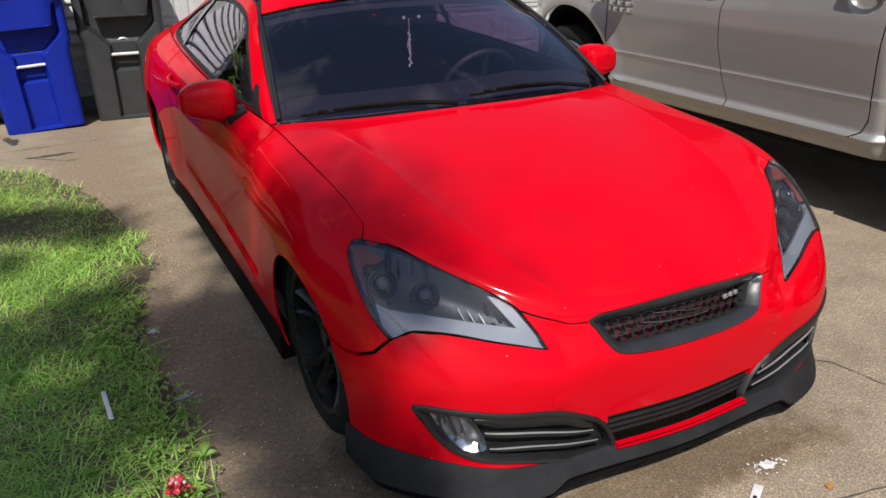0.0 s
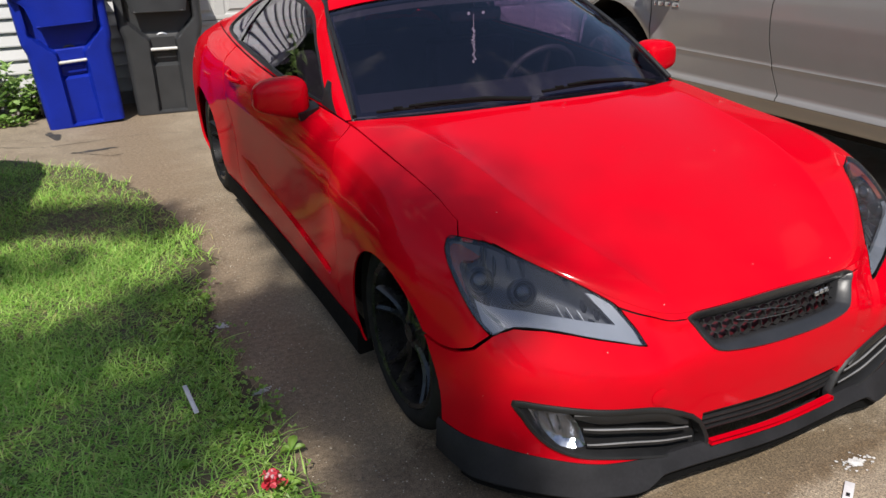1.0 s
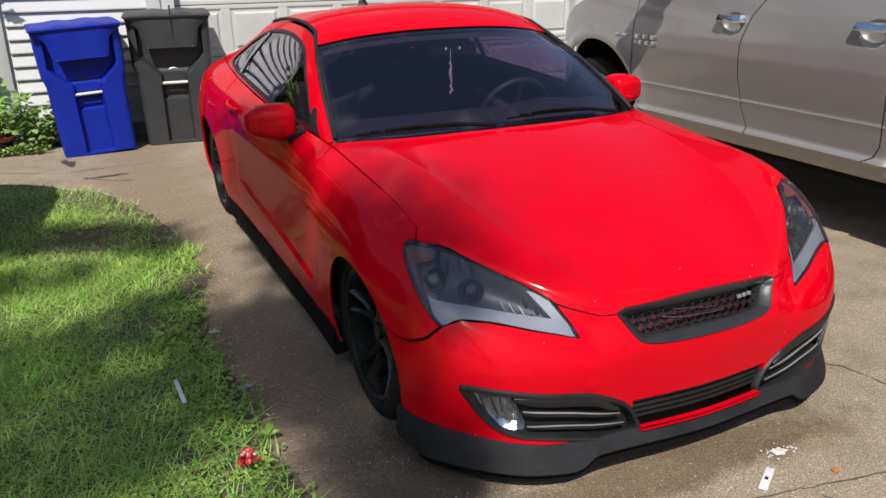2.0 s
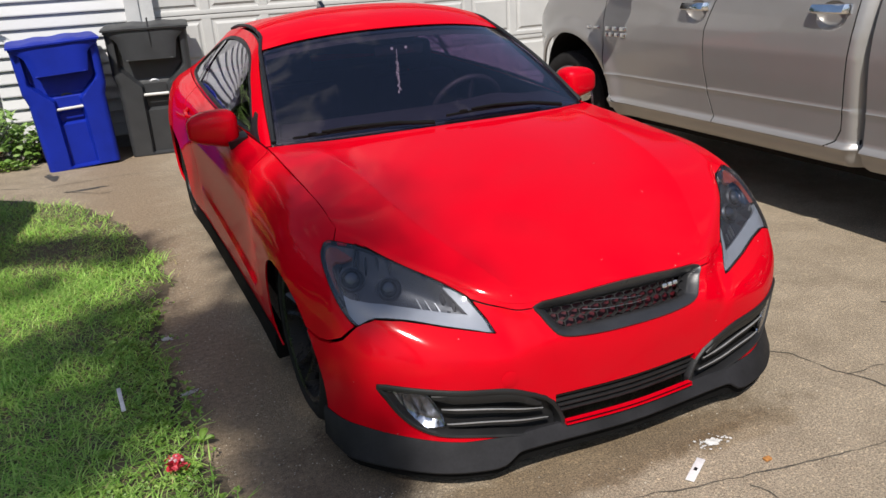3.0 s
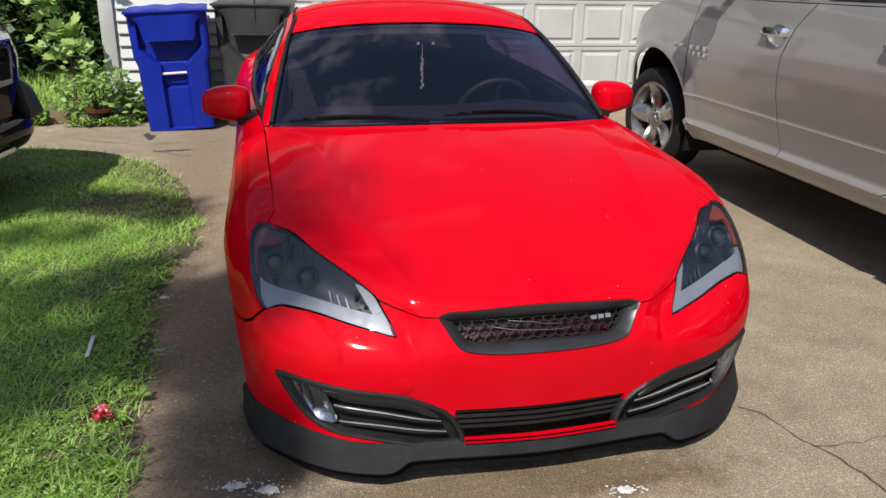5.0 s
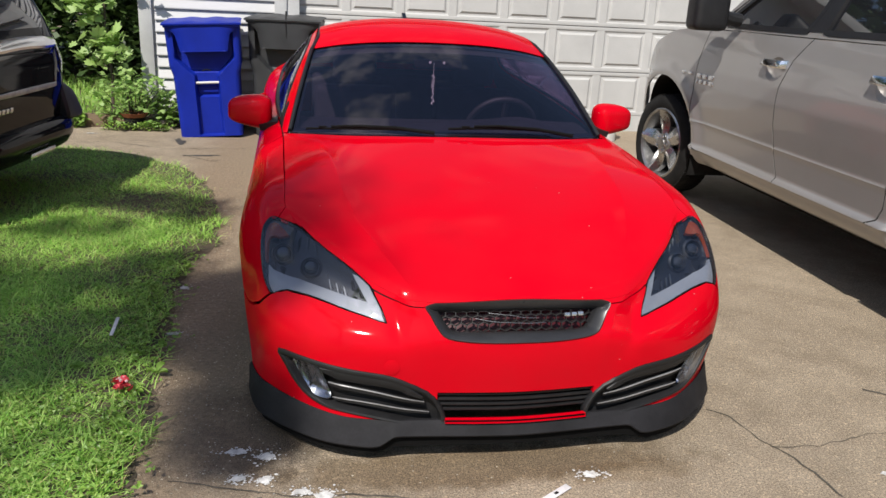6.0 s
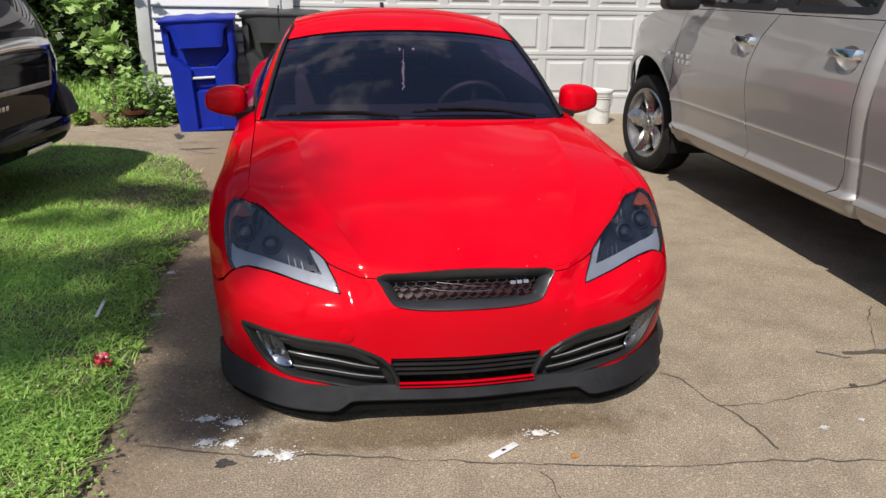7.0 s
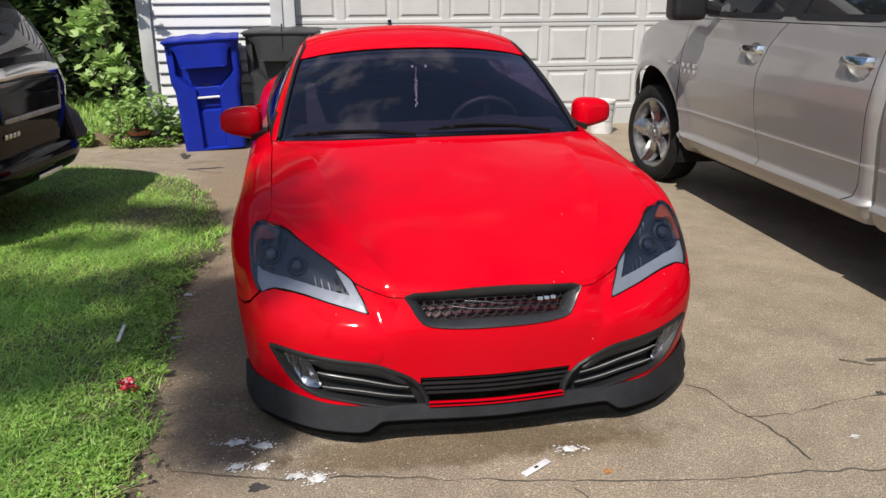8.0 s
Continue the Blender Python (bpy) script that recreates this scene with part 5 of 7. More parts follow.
    part("rear_screen", panel(rear, [(-.98, .02), (.98, .02), (.98, .98), (-.98, .98)], step=0.05, scale=(0.6, 0.75), flange=0.01, hint=(0, 3.2, 0.7)), M_SIDEGLASS, car)
    part("rear_trim", panel(lambda u, v: rear(u, v) - np.array([0, 0.03, 0.035]), [(-1.02, -.12), (1.02, -.12), (1.02, 1.1), (-1.02, 1.1)], step=0.06, scale=(0.6, 0.75), flange=0, hint=(0, 3.2, 0.7)), M_SEAT, car)
    def tail(u, v):
        u, v = np.broadcast_arrays(np.asarray(u, float), np.asarray(v, float))
        end = spline(ROW_A, 14 - 2.2 * np.abs(u)) * np.stack([np.sign(u) + (u == 0), np.ones_like(u), np.ones_like(u)], -1)
        return mirrored_spline(DECK, u * 3) * (1 - v)[..., None] + end * v[..., None]
    part("boot_lid", panel(tail, [(-.99, .02), (0, .02), (.99, .02), (.99, .98), (0, .98), (-.99, .98)], step=0.04, scale=(0.6, 0.45), flange=0.012, hint=(0, 4.2, 0.5)), M_RED, car, smooth=60)
    part("headliner", panel(lambda u, v: roof(u, v) - np.array([0, 0, 0.02]), [(-.96, .0), (.96, .0), (.96, 1.0), (-.96, 1.0)], step=0.06, scale=(0.58, 1.1), flange=0.0, hint=(0, 2.6, 0.9)), M_SEAT, car, "dark headliner")
    part("header_trim", panel(lambda u, v: screen(u, v) - np.array([0, -0.012, 0.012]), [(-.97, .90), (.97, .90), (.97, 1.0), (-.97, 1.0)], step=0.04, scale=(0.65, 0.85), flange=0, hint=(0, 2.2, 0.7)), M_SEAT, car)
    for sg in (1, -1):
        part("pillar_trim", flip(panel(lambda a, b: house(a, b) - np.array([0.016, 0, 0.006]), [(0.02, .03), (3, .03), (7, .03), (7, 1.14), (3, 1.14), (0.02, 1.14)], [rounded(win)], step=0.04, scale=(0.28, 0.3), flange=0, hint=(0, 2.6, 0.9)), sg), M_SEAT, car)
        part("door_trim", flip(panel(lambda s, w: skin(s, w) - np.array([0.05, 0, 0]), [(8.0, .0), (11.4, .0), (11.4, 3.0), (8.0, 3.0)], step=0.08, flange=0), sg), M_SEAT, car)
    # scuttle between hood and glass, and wipers
    bm = bmesh.new()
    grid_mesh(bm, lambda u, v: Vector(mirrored_spline(COWL, (u * 2 - 1) * 2.95) * (1 - v) + screen(np.array(u * 2 - 1), np.array(0.03)) * v) + Vector((0, 0.0, -0.012 * math.sin(math.pi * v) - 0.004)), 40, 5)
    part("scuttle", bm, M_BLACKPL, car, "black scuttle panel under the wipers")
    for u0, u1, up in ((-0.90, -0.28, 0.026), (-0.06, 0.64, 0.045)):
        wiper = new("wiper")
        wiper.parent = car
        bm = bmesh.new()
        pts = [Vector(screen(np.array(u), np.array(v))) + Vector((0, -0.012, 0.014)) for u, v in zip(np.linspace(u0, u1, 14), up + 0.012 * np.sin(np.linspace(0, math.pi, 14)))]
        tube(bm, pts, 0.0055, 8)
        part("wiper_blade", bm, M_WIPER, wiper)
        bm = bmesh.new()
        mid = pts[6] + Vector((0, -0.006, 0.012))
        foot = Vector(screen(np.array(u1 + 0.13), np.array(0.012))) + Vector((0, -0.02, 0.012))
        tube(bm, [pts[3] + Vector((0, -0.004, 0.01)), mid, (mid + foot) / 2 + Vector((0, 0, 0.008)), foot], 0.0048, 8, 1.9)
        part("wiper_arm", bm, M_WIPER, wiper)
        for k in (2, 4, 6, 8):
            clip_at = pts[k] + Vector((0, -0.002, 0.007))
            part("blade_clip", boxed(clip_at.x - 0.018, clip_at.x + 0.018, clip_at.y - 0.005, clip_at.y + 0.005, clip_at.z - 0.004, clip_at.z + 0.005, 0.002), M_WIPER, wiper)
    # front lip
    lip = bmesh.new()
    rows = []
    lip_low = lambda a: float(np.interp(a, [0, 1.62, 1.70, 1.96, 2.1, 4.4, 5.15], [0.104, 0.107, 0.104, 0.074, 0.070, 0.072, 0.086]))
    for s in np.linspace(-5.15, 5.15, 240):
        a = abs(s)
        low = lip_low(a)
        reach = float(np.interp(a, [0, 1.5, 2.2, 4.4, 5.15], [0.026, 0.028, 0.040, 0.034, 0.014]))
        base, n = skin(s, float(np.interp(a, [0, 2.6, 3.3, 4.2, 5.15], [5.22, 5.22, 5.08, 4.90, 4.84]))), fn(s, 5.0)
        n = np.array([n[0], n[1], 0]) / math.hypot(n[0], n[1])
        prof = [(-0.01, base[2]), (0.004, base[2] + 0.002), (0.010, base[2] - 0.008), (0.5 * reach + 0.004, (base[2] + low) / 2), (reach, low + 0.006), (reach - 0.003, low), (-0.05, low + 0.010)]
        rows.append([lip.verts.new((base[0] + n[0] * o, base[1] + n[1] * o, h)) for o, h in prof])
    for a, b in zip(rows, rows[1:]):
        for i in range(6):
            lip.faces.new((a[i], b[i], b[i + 1], a[i + 1]))
    lip.faces.new(rows[0])
    lip.faces.new(rows[-1])
    bmesh.ops.recalc_face_normals(lip, faces=lip.faces)
    part("front_lip", lip, M_LIPPL, car, "satin dark grey plastic front lip", 35)
    # black rubber skirt under the lip
    sk = bmesh.new()
    rows = []
    for s in np.linspace(-4.75, 4.75, 200):
        a = abs(s)
        low = lip_low(a)
        reach = float(np.interp(a, [0, 1.5, 2.2, 4.4, 4.75], [0.026, 0.028, 0.040, 0.034, 0.022])) - 0.02
        foot = float(np.interp(a, [0, 1.7, 2.2, 4.75], [0.062, 0.055, 0.034, 0.034]))
        base, n = skin(s, 5.22), fn(s, 5.0)
        n = np.array([n[0], n[1], 0]) / math.hypot(n[0], n[1])
        prof = [(reach - 0.03, low + 0.006), (reach, low + 0.004), (reach - 0.004, foot + 0.003), (reach - 0.012, foot), (reach - 0.03, foot)]
        rows.append([sk.verts.new((base[0] + n[0] * o, base[1] + n[1] * o, h)) for o, h in prof])
    for a, b in zip(rows, rows[1:]):
        for i in range(5):
            sk.faces.new((a[i], b[i], b[(i + 1) % 5], a[(i + 1) % 5]))
    sk.faces.new(rows[0])
    sk.faces.new(rows[-1])
    bmesh.ops.recalc_face_normals(sk, faces=sk.faces)
    part("lip_skirt", sk, M_WIPER, car, "black rubber skirt under the lip", 35)
    part("under_tray", boxed(-0.6, 0.6, 0.36, 4.3, 0.115, 0.135), M_RUBBER, car)
    # cabin
    def dash(u, v):
        x = -0.70 + 1.40 * u
        hoodlet = 0.045 * math.exp(-((x - 0.36) / 0.17) ** 2) * math.sin(math.pi * min(1, v * 1.1))
        mid = 0.02 * math.exp(-(x / 0.16) ** 2) * math.sin(math.pi * min(1, v * 1.2))
        return Vector((x, 1.40 + 0.40 * v - 0.06 * (1 - (x / 0.7) ** 2) * (1 - v), 0.845 + 0.045 * math.sin(math.pi * min(v * 0.62, 1)) + hoodlet + mid - 0.35 * max(0, v - 0.86) / 0.14))
    bm = bmesh.new()
    grid_mesh(bm, dash, 40, 22)
    part("dashboard", bm, M_CABIN, car, "dark grey dashboard", 60)
    bm = bmesh.new()
    c = Vector((0.37, 1.96, 0.815))
    ax = Matrix.Rotation(radians(-62), 3, "X")
    ringp = [c + ax @ Vector((0.185 * math.cos(a), 0.185 * math.sin(a), 0)) for a in np.linspace(0, 2 * math.pi, 41)]
    tube(bm, ringp, 0.016, 10)
    wheel_ob = part("steering_wheel", bm, M_CABIN, car, "black steering wheel", 60)
    bm = bmesh.new()
    for a in (0.15, math.pi - 0.15, 1.5 * math.pi):
        tube(bm, [c + ax @ Vector((0.04 * math.cos(a), 0.04 * math.sin(a), -0.02)), c + ax @ Vector((0.18 * math.cos(a), 0.18 * math.sin(a), 0))], 0.014, 8)
    part("wheel_spokes", bm, M_CABIN, wheel_ob)
    bm = bmesh.new()
    lathe(bm, [(0.06, -0.05), (0.065, -0.02), (0.05, 0.0), (0.001, 0.005)], 24, Matrix.Translation(c) @ ax.to_4x4())
    part("wheel_boss", bm, M_CABIN, wheel_ob)
    for x in (-0.36, 0.36):
        seat = new("seat")
        seat.parent = car
        for nm, b in (("cushion", (x - .25, x + .25, 2.05, 2.6, .30, .50)), ("backrest", (x - .24, x + .24, 2.55, 2.72, .45, .95)), ("headrest", (x - .13, x + .13, 2.63, 2.73, .96, 1.13))):
            part(nm, boxed(*b, bevel=0.045, seg=3), M_SEAT, seat, smooth=60)
    part("rear_seat", boxed(-0.6, 0.6, 3.3, 3.5, .4, .95, bevel=0.05, seg=3), M_SEAT, car, smooth=60)
    part("cabin_floor", boxed(-0.78, 0.78, 1.35, 3.8, .15, .3), M_SEAT, car)
    part("bulkhead", boxed(-0.74, 0.74, 1.36, 1.40, .2, .83), M_SEAT, car)
    part("parcel_shelf", boxed(-0.66, 0.66, 3.45, 4.0, .90, .93), M_SEAT, car)
    bm = bmesh.new()
    box(bm, -0.12, 0.13, 1.90, 1.925, 1.115, 1.175, 0.02, 3)
    tube(bm, [(0.005, 1.92, 1.15), (0.005, 1.98, 1.25)], 0.01, 8)
    part("rear_view_mirror", bm, M_GLOSSBLK, car)
    for dx in (-0.055, 0.0):
        bm = bmesh.new()
        lathe(bm, [(0.007, 0), (0.007, 0.003), (0.001, 0.004)], 12, pose(0.036 + dx * 1.3, 1.896, 1.152, 90, 0, 0))
        part("mirror_stud", bm, M_WHITEPL, car, "small pale fixing")
    return car


car = coupe()


def ornament():
    o = thing("hanging_ornament", "pale beaded tassel hanging from the rear-view mirror", "ornament")
    r = random.Random(4)
    bm = bmesh.new()
    tube(bm, [(-0.017, 1.885, 1.15), (-0.017, 1.885, 0.95)], 0.0015, 5)
    part("cord", bm, M_WHITEPL, o)
    for i in range(24):
        bm = bmesh.new()
        bmesh.ops.create_icosphere(bm, subdivisions=1, radius=r.uniform(0.003, 0.006))
        bmesh.ops.translate(bm, vec=(-0.017 + r.uniform(-.007, .007), 1.885 + r.uniform(-.006, .006), 1.09 - 0.0063 * i), verts=bm.verts)
        part("bead", bm, M_WHITEPL, o)
    return o


ornament()

# ---- pickup, parked beside the coupe with its nose to the garage ----
TRUCK_Z = [0.36, 0.405, 0.44, 0.478, 0.485, 0.488, 0.500, 0.513, 0.522, 0.66, 0.686, 0.694, 0.82, 0.95, 1.06, 1.14, 1.22, 1.30, 1.36, 1.50, 1.9]
CREASES = [[(2.4, z), (-3.5, z)] for z in (0.488, 0.500, 0.513, 0.522, 0.66, 0.686, 0.694)]
TRUCK_AXLES = (1.67, -2.45)


def flank(y, z):
    """The pickup's near flank: how far in it lies, by height, in its own axes (y forwards)."""
    y, z = np.broadcast_arrays(np.asarray(y, float), np.asarray(z, float))
    x = np.interp(z, TRUCK_Z, [0.105, 0.055, 0.036, 0.024, 0.012, 0.002, 0.006, 0.024, 0.031, 0.026, 0.019, 0.024, 0.010, 0.0, 0.007, 0.021, 0.040, 0.064, 0.088, 0.135, 0.28])
    # the nose draws in
    x = x + 0.13 * np.clip((y - 1.75) / 0.55, 0, 1) ** 2
    # the cab turns in towards its back wall
    x = x + np.where(y > -1.262, 0.11 * np.clip((-1.165 - y) / 0.095, 0, 1) ** 1.5, 0.0)
    # flared wheel arches
    for c in TRUCK_AXLES:
        d = np.hypot((y - c + 0.09) / 0.59, (z - 0.44) / 0.53)
        x = x - 0.035 * np.exp(-((d - 1.05) / 0.13) ** 2)
    return np.stack([x, y, z], -1)


def truck_wheel(tk, y, x, steer=0.0):
    w = new("wheel")
    w.parent = tk
    w.matrix_basis = pose(x, y, 0.405, 0, 0, steer) @ pose(0, 0, 0, 0, -90, 0)
    r, rp = 0.402, 0.285
    bm = bmesh.new()
    lathe(bm, [(rp, -0.13), (rp + .02, -0.14), (r - .07, -0.145), (r - .02, -0.125), (r, -0.10), (r, 0.10), (r - .02, 0.125), (r - .07, 0.14), (rp + .02, 0.135), (rp, 0.125)], 64, caps=False)
    tyre = part("tyre", bm, M_RUBBER, w, "black all-terrain tyre", 40)
    blk = bmesh.new()
    box(blk, r - 0.012, r + 0.002, -0.019, 0.019, 0.055, 0.112, 0.003, 1)
    box(blk, r - 0.012, r + 0.002, -0.021, 0.017, -0.112, -0.055, 0.003, 1)
    box(blk, r - 0.012, r + 0.002, -0.012, 0.02, -0.045, 0.045, 0.003, 1)
    me = mesh_of("tread_block", blk, M_RUBBER, 0)
    for i in range(52):
        part_of("tread_block", me, tyre, pose(0, 0, 0, 0, 0, 360 / 52 * i))
    bm = bmesh.new()
    prof = [(rp, -0.12), (rp + .006, 0.128), (rp - .006, 0.136), (rp - .02, 0.125), (rp - .028, 0.07), (rp - .05, -0.11)]
    rings = [[bm.verts.new((a * math.cos(2 * math.pi * i / 64), a * math.sin(2 * math.pi * i / 64), h)) for i in range(64)] for a, h in prof]
    for a, b in zip(rings, rings[1:] + rings[:1]):
        for i in range(64):
            bm.faces.new((a[i], a[(i + 1) % 64], b[(i + 1) % 64], b[i]))
    bmesh.ops.recalc_face_normals(bm, faces=bm.faces)
    rim = part("rim", bm, M_STEEL, w, "bright five-spoke alloy rim")
    sp = bmesh.new()
    secs = []
    for f in np.linspace(0, 1, 9):
        rr = 0.04 + f * (rp - 0.05)
        wd = 0.034 + 0.042 * math.sin(math.pi * min(1, f * 0.85)) * (1 if f < 0.75 else 0.9)
        z = 0.095 + 0.03 * f - 0.03 * math.sin(math.pi * f)
        secs.append([sp.verts.new((rr, q * wd, z + h)) for q, h in ((-1, -.05), (-.92, -0.004), (-.55, .006), (0, .018), (.55, .006), (.92, -0.004), (1, -.05))])
    for a, b in zip(secs, secs[1:]):
        for i in range(6):
            sp.faces.new((a[i], b[i], b[i + 1], a[i + 1]))
    bmesh.ops.recalc_face_normals(sp, faces=sp.faces)
    sm = mesh_of("spoke", sp, M_ALLOY, 28)
    for i in range(5):
        part_of("spoke", sm, rim, pose(0, 0, 0, 0, 0, 72 * i + 12))
    bm = bmesh.new()
    lathe(bm, [(0.09, 0.03), (0.09, 0.09), (0.075, 0.105), (0.04, 0.108), (0.036, 0.12), (0.001, 0.122)], 28)
    part("hub_cap", bm, M_STEEL, w)
    nut = bmesh.new()
    lathe(nut, [(0.011, 0.0), (0.011, 0.022), (0.006, 0.026)], 6, pose(0.062, 0, 0.1))
    nm = mesh_of("wheel_nut", nut, M_CHROME, 20)
    for i in range(5):
        part_of("wheel_nut", nm, rim, pose(0, 0, 0, 0, 0, 72 * i + 48))
    bm = bmesh.new()
    lathe(bm, [(0.18, -0.03), (0.18, 0.0), (0.07, 0.002)], 40)
    part("brake_disc", bm, M_STEEL, w)


def pickup():
    tk = thing("pickup_truck", "dusty champagne-silver crew cab pickup truck with chrome door handles", "pickup truck")
    tk.matrix_world = pose(2.155, 2.28, 0, 0, 0, -3.0)
    arch = lambda c: [(c - 0.09 + 0.58 * math.cos(a), 0.44 + 0.53 * math.sin(a)) for a in np.linspace(-0.35, math.pi + 0.35, 34)] + [(c - 0.64, 0.1), (c + 0.46, 0.1)]
    kw = dict(scale=(1, 1), hint=(0.95, 0.5, 0.9))
    axle, axle_r = TRUCK_AXLES
    fender = [(1.105, 1.345), (1.10, 1.02), (1.07, 0.78), (1.055, 0.67), (1.01, 0.56), (0.94, 0.50), (0.92, 0.44), (1.6, 0.44), (2.22, 0.50), (2.29, 0.80), (2.27, 1.08), (2.06, 1.205), (1.70, 1.315), (1.38, 1.35)]
    part("fender", panel(flank, fender, [arch(axle)], step=0.022, **kw), M_TRUCK, tk, smooth=40)
    f_door = [(1.095, 1.345), (1.09, 1.02), (1.06, 0.78), (1.045, 0.67), (1.0, 0.56), (0.95, 0.508), (0.89, 0.489), (-0.155, 0.489), (-0.145, 0.52), (-0.085, 0.65), (-0.045, 0.83), (-0.04, 1.04), (-0.095, 1.21), (-0.20, 1.345)]
    r_door = [(-0.21, 1.345), (-0.105, 1.21), (-0.05, 1.04), (-0.055, 0.83), (-0.095, 0.65), (-0.155, 0.52), (-0.165, 0.489), (-1.04, 0.489), (-1.09, 0.52), (-1.12, 0.58), (-1.12, 0.71), (-1.13, 0.9), (-1.145, 1.1), (-1.15, 1.345)]
    cab_post = [(-1.16, 1.349), (-1.155, 1.1), (-1.14, 0.9), (-1.13, 0.71), (-1.13, 0.58), (-1.10, 0.515), (-1.05, 0.484), (-1.05, 0.385), (-1.25, 0.392), (-1.262, 1.349)]
    bed = [(-1.275, 1.32), (-1.27, 0.42), (-1.30, 0.392), (-3.40, 0.41), (-3.46, 1.32)]
    doors = []
    for nm, poly, hs in (("front_door", f_door, 0.065), ("rear_door", r_door, -0.99)):
        oval = [(hs - 0.01 + 0.10 * math.cos(q), 1.15 + 0.074 * math.sin(q)) for q in np.linspace(0, 2 * math.pi, 24, endpoint=False)]
        d = part(nm, panel(flank, poly, [oval], step=0.017, lines=CREASES, **kw), M_TRUCK, tk, smooth=40)
        doors.append(d)
        part("handle_cup", panel(flank, oval, step=0.012, flange=0, depth=lambda q: 0.034 * np.clip(q / 0.03, 0, 1), **kw), M_TRUCK, d, smooth=60)
        h = bmesh.new()
        secs = []
        for f in np.linspace(0, 1, 13):
            y = hs + 0.125 - 0.25 * f
            o = 0.040 * math.sin(math.pi * min(1, max(0, f))) ** 0.14
            hh = 0.022 + 0.003 * f
            secs.append([h.verts.new((0.024 - o + dx, y, 1.185 + dz * hh)) for dx, dz in ((0.018, -1), (0.001, -0.95), (-0.007, -0.6), (0.001, 0.3), (0.010, 0.9), (0.020, 1))])
        for a, b in zip(secs, secs[1:]):
            for i in range(6):
                h.faces.new((a[i], b[i], b[(i + 1) % 6], a[(i + 1) % 6]))
        h.faces.new(secs[0])
        h.faces.new(secs[-1])
        bmesh.ops.recalc_face_normals(h, faces=h.faces)
        part("door_handle", h, M_CHROME, d, "chrome pull handle", 40)
    part("cab_corner", panel(flank, cab_post, step=0.02, lines=CREASES, **kw), M_TRUCK, tk, smooth=40)
    part("bed_side", panel(flank, bed, [arch(axle_r)], step=0.025, lines=CREASES, **kw), M_TRUCK, tk, smooth=40)
    part("rocker", panel(flank, [(0.96, 0.496), (0.90, 0.483), (-1.05, 0.483), (-1.05, 0.385), (0.93, 0.385)], step=0.017, **kw), M_TRUCK, tk, smooth=40)
    # dark shut lines round the doors and over the sill
    out_n = lambda y, z: np.array([-1.0, 0, 0])
    for line in ([(1.10, 1.34), (1.095, 1.02), (1.065, 0.78), (1.05, 0.67), (1.005, 0.56), (0.945, 0.504), (0.89, 0.486)], [(-0.205, 1.345), (-0.10, 1.21), (-0.045, 1.04), (-0.05, 0.83), (-0.09, 0.65), (-0.15, 0.52), (-0.16, 0.488)],
                 [(-1.155, 1.345), (-1.15, 1.1), (-1.135, 0.9), (-1.125, 0.71), (-1.125, 0.58), (-1.095, 0.517), (-1.045, 0.486)], [(0.90, 0.486), (-0.1, 0.486), (-1.045, 0.486)]):
        part("shut_line", bar(flank, out_n, line, 0.012, 0.002, -0.004, 40, scale=(1, 1), taper=1.0), M_RUBBER, tk, "dark shut line")
    # badge plates as plain raised bars
    for y0, y1, z0, z1 in ((1.055, .985, 1.003, 1.035), (.965, .895, 1.003, 1.035), (.87, .785, 1.003, 1.035), (1.05, 1.03, .96, .992), (1.005, .95, .96, .992), (.93, .87, .96, .992), (.85, .785, .96, .992), (1.30, 1.24, 1.012, 1.034), (1.215, 1.14, 1.012, 1.034)):
        x = float(flank(y0, (z0 + z1) / 2)[0])
        part("badge_bar", boxed(x - 0.009, x + 0.002, y1, y0, z0, z1, 0.006), M_SILVERB, tk, "raised silver badge bar")
    # glasshouse
    win_f = [(0.90, 1.395), (0.30, 1.393), (-0.10, 1.393), (-0.16, 1.50), (-0.22, 1.80), (0.26, 1.80), (0.56, 1.62)]
    win_r = [(-0.29, 1.393), (-1.05, 1.40), (-1.02, 1.62), (-0.91, 1.80), (-0.36, 1.80)]
    cab_side = [(1.09, 1.351), (-0.3, 1.351), (-1.255, 1.351), (-1.24, 1.6), (-1.12, 1.88), (0.26, 1.88), (0.66, 1.70)]
    cs = part("cab_side", panel(flank, cab_side, [win_f, win_r], step=0.05, **kw), M_TRUCK, tk, smooth=40)
    part("pillar_cover", panel(lambda y, z: flank(y, z) - np.array([0.005, 0, 0]), [(-0.115, 1.385), (-0.275, 1.385), (-0.345, 1.80), (-0.235, 1.80)], step=0.05, **kw), M_BLACKPL, cs, "black pillar cover between the windows")
    part("door_gap", bar(lambda y, z: flank(y, z), lambda y, z: np.array([-0.9, 0, 0.43]), [(-1.155, 1.352), (-1.135, 1.6), (-1.07, 1.84)], 0.007, 0.002, 0.001, 14, scale=(1, 1), taper=1.0), M_RUBBER, cs, "dark shut line of the rear door")
    fl_n = lambda y, z: np.broadcast_to(np.array([-0.9, 0, 0.43]), (*np.shape(y), 3)) if np.ndim(y) else np.array([-0.9, 0, 0.43])
    for wpoly in (win_f, win_r):
        part("window_rubber", raised_ring(flank, fl_n, wpoly, [(-0.03, -0.002), (-0.028, 0.006), (0.004, 0.006), (0.008, -0.01)], scale=(1, 1), dens=0.04), M_BLACKPL, cs)
        g = part("window", thicken(panel(lambda y, z: flank(y, z) + np.array([0.012, 0, 0]), wpoly, step=0.08, scale=(1, 1), flange=0, hint=(0.95, 0.5, 0.9)), 0.004), M_SIDEGLASS, cs, "dark tinted window")
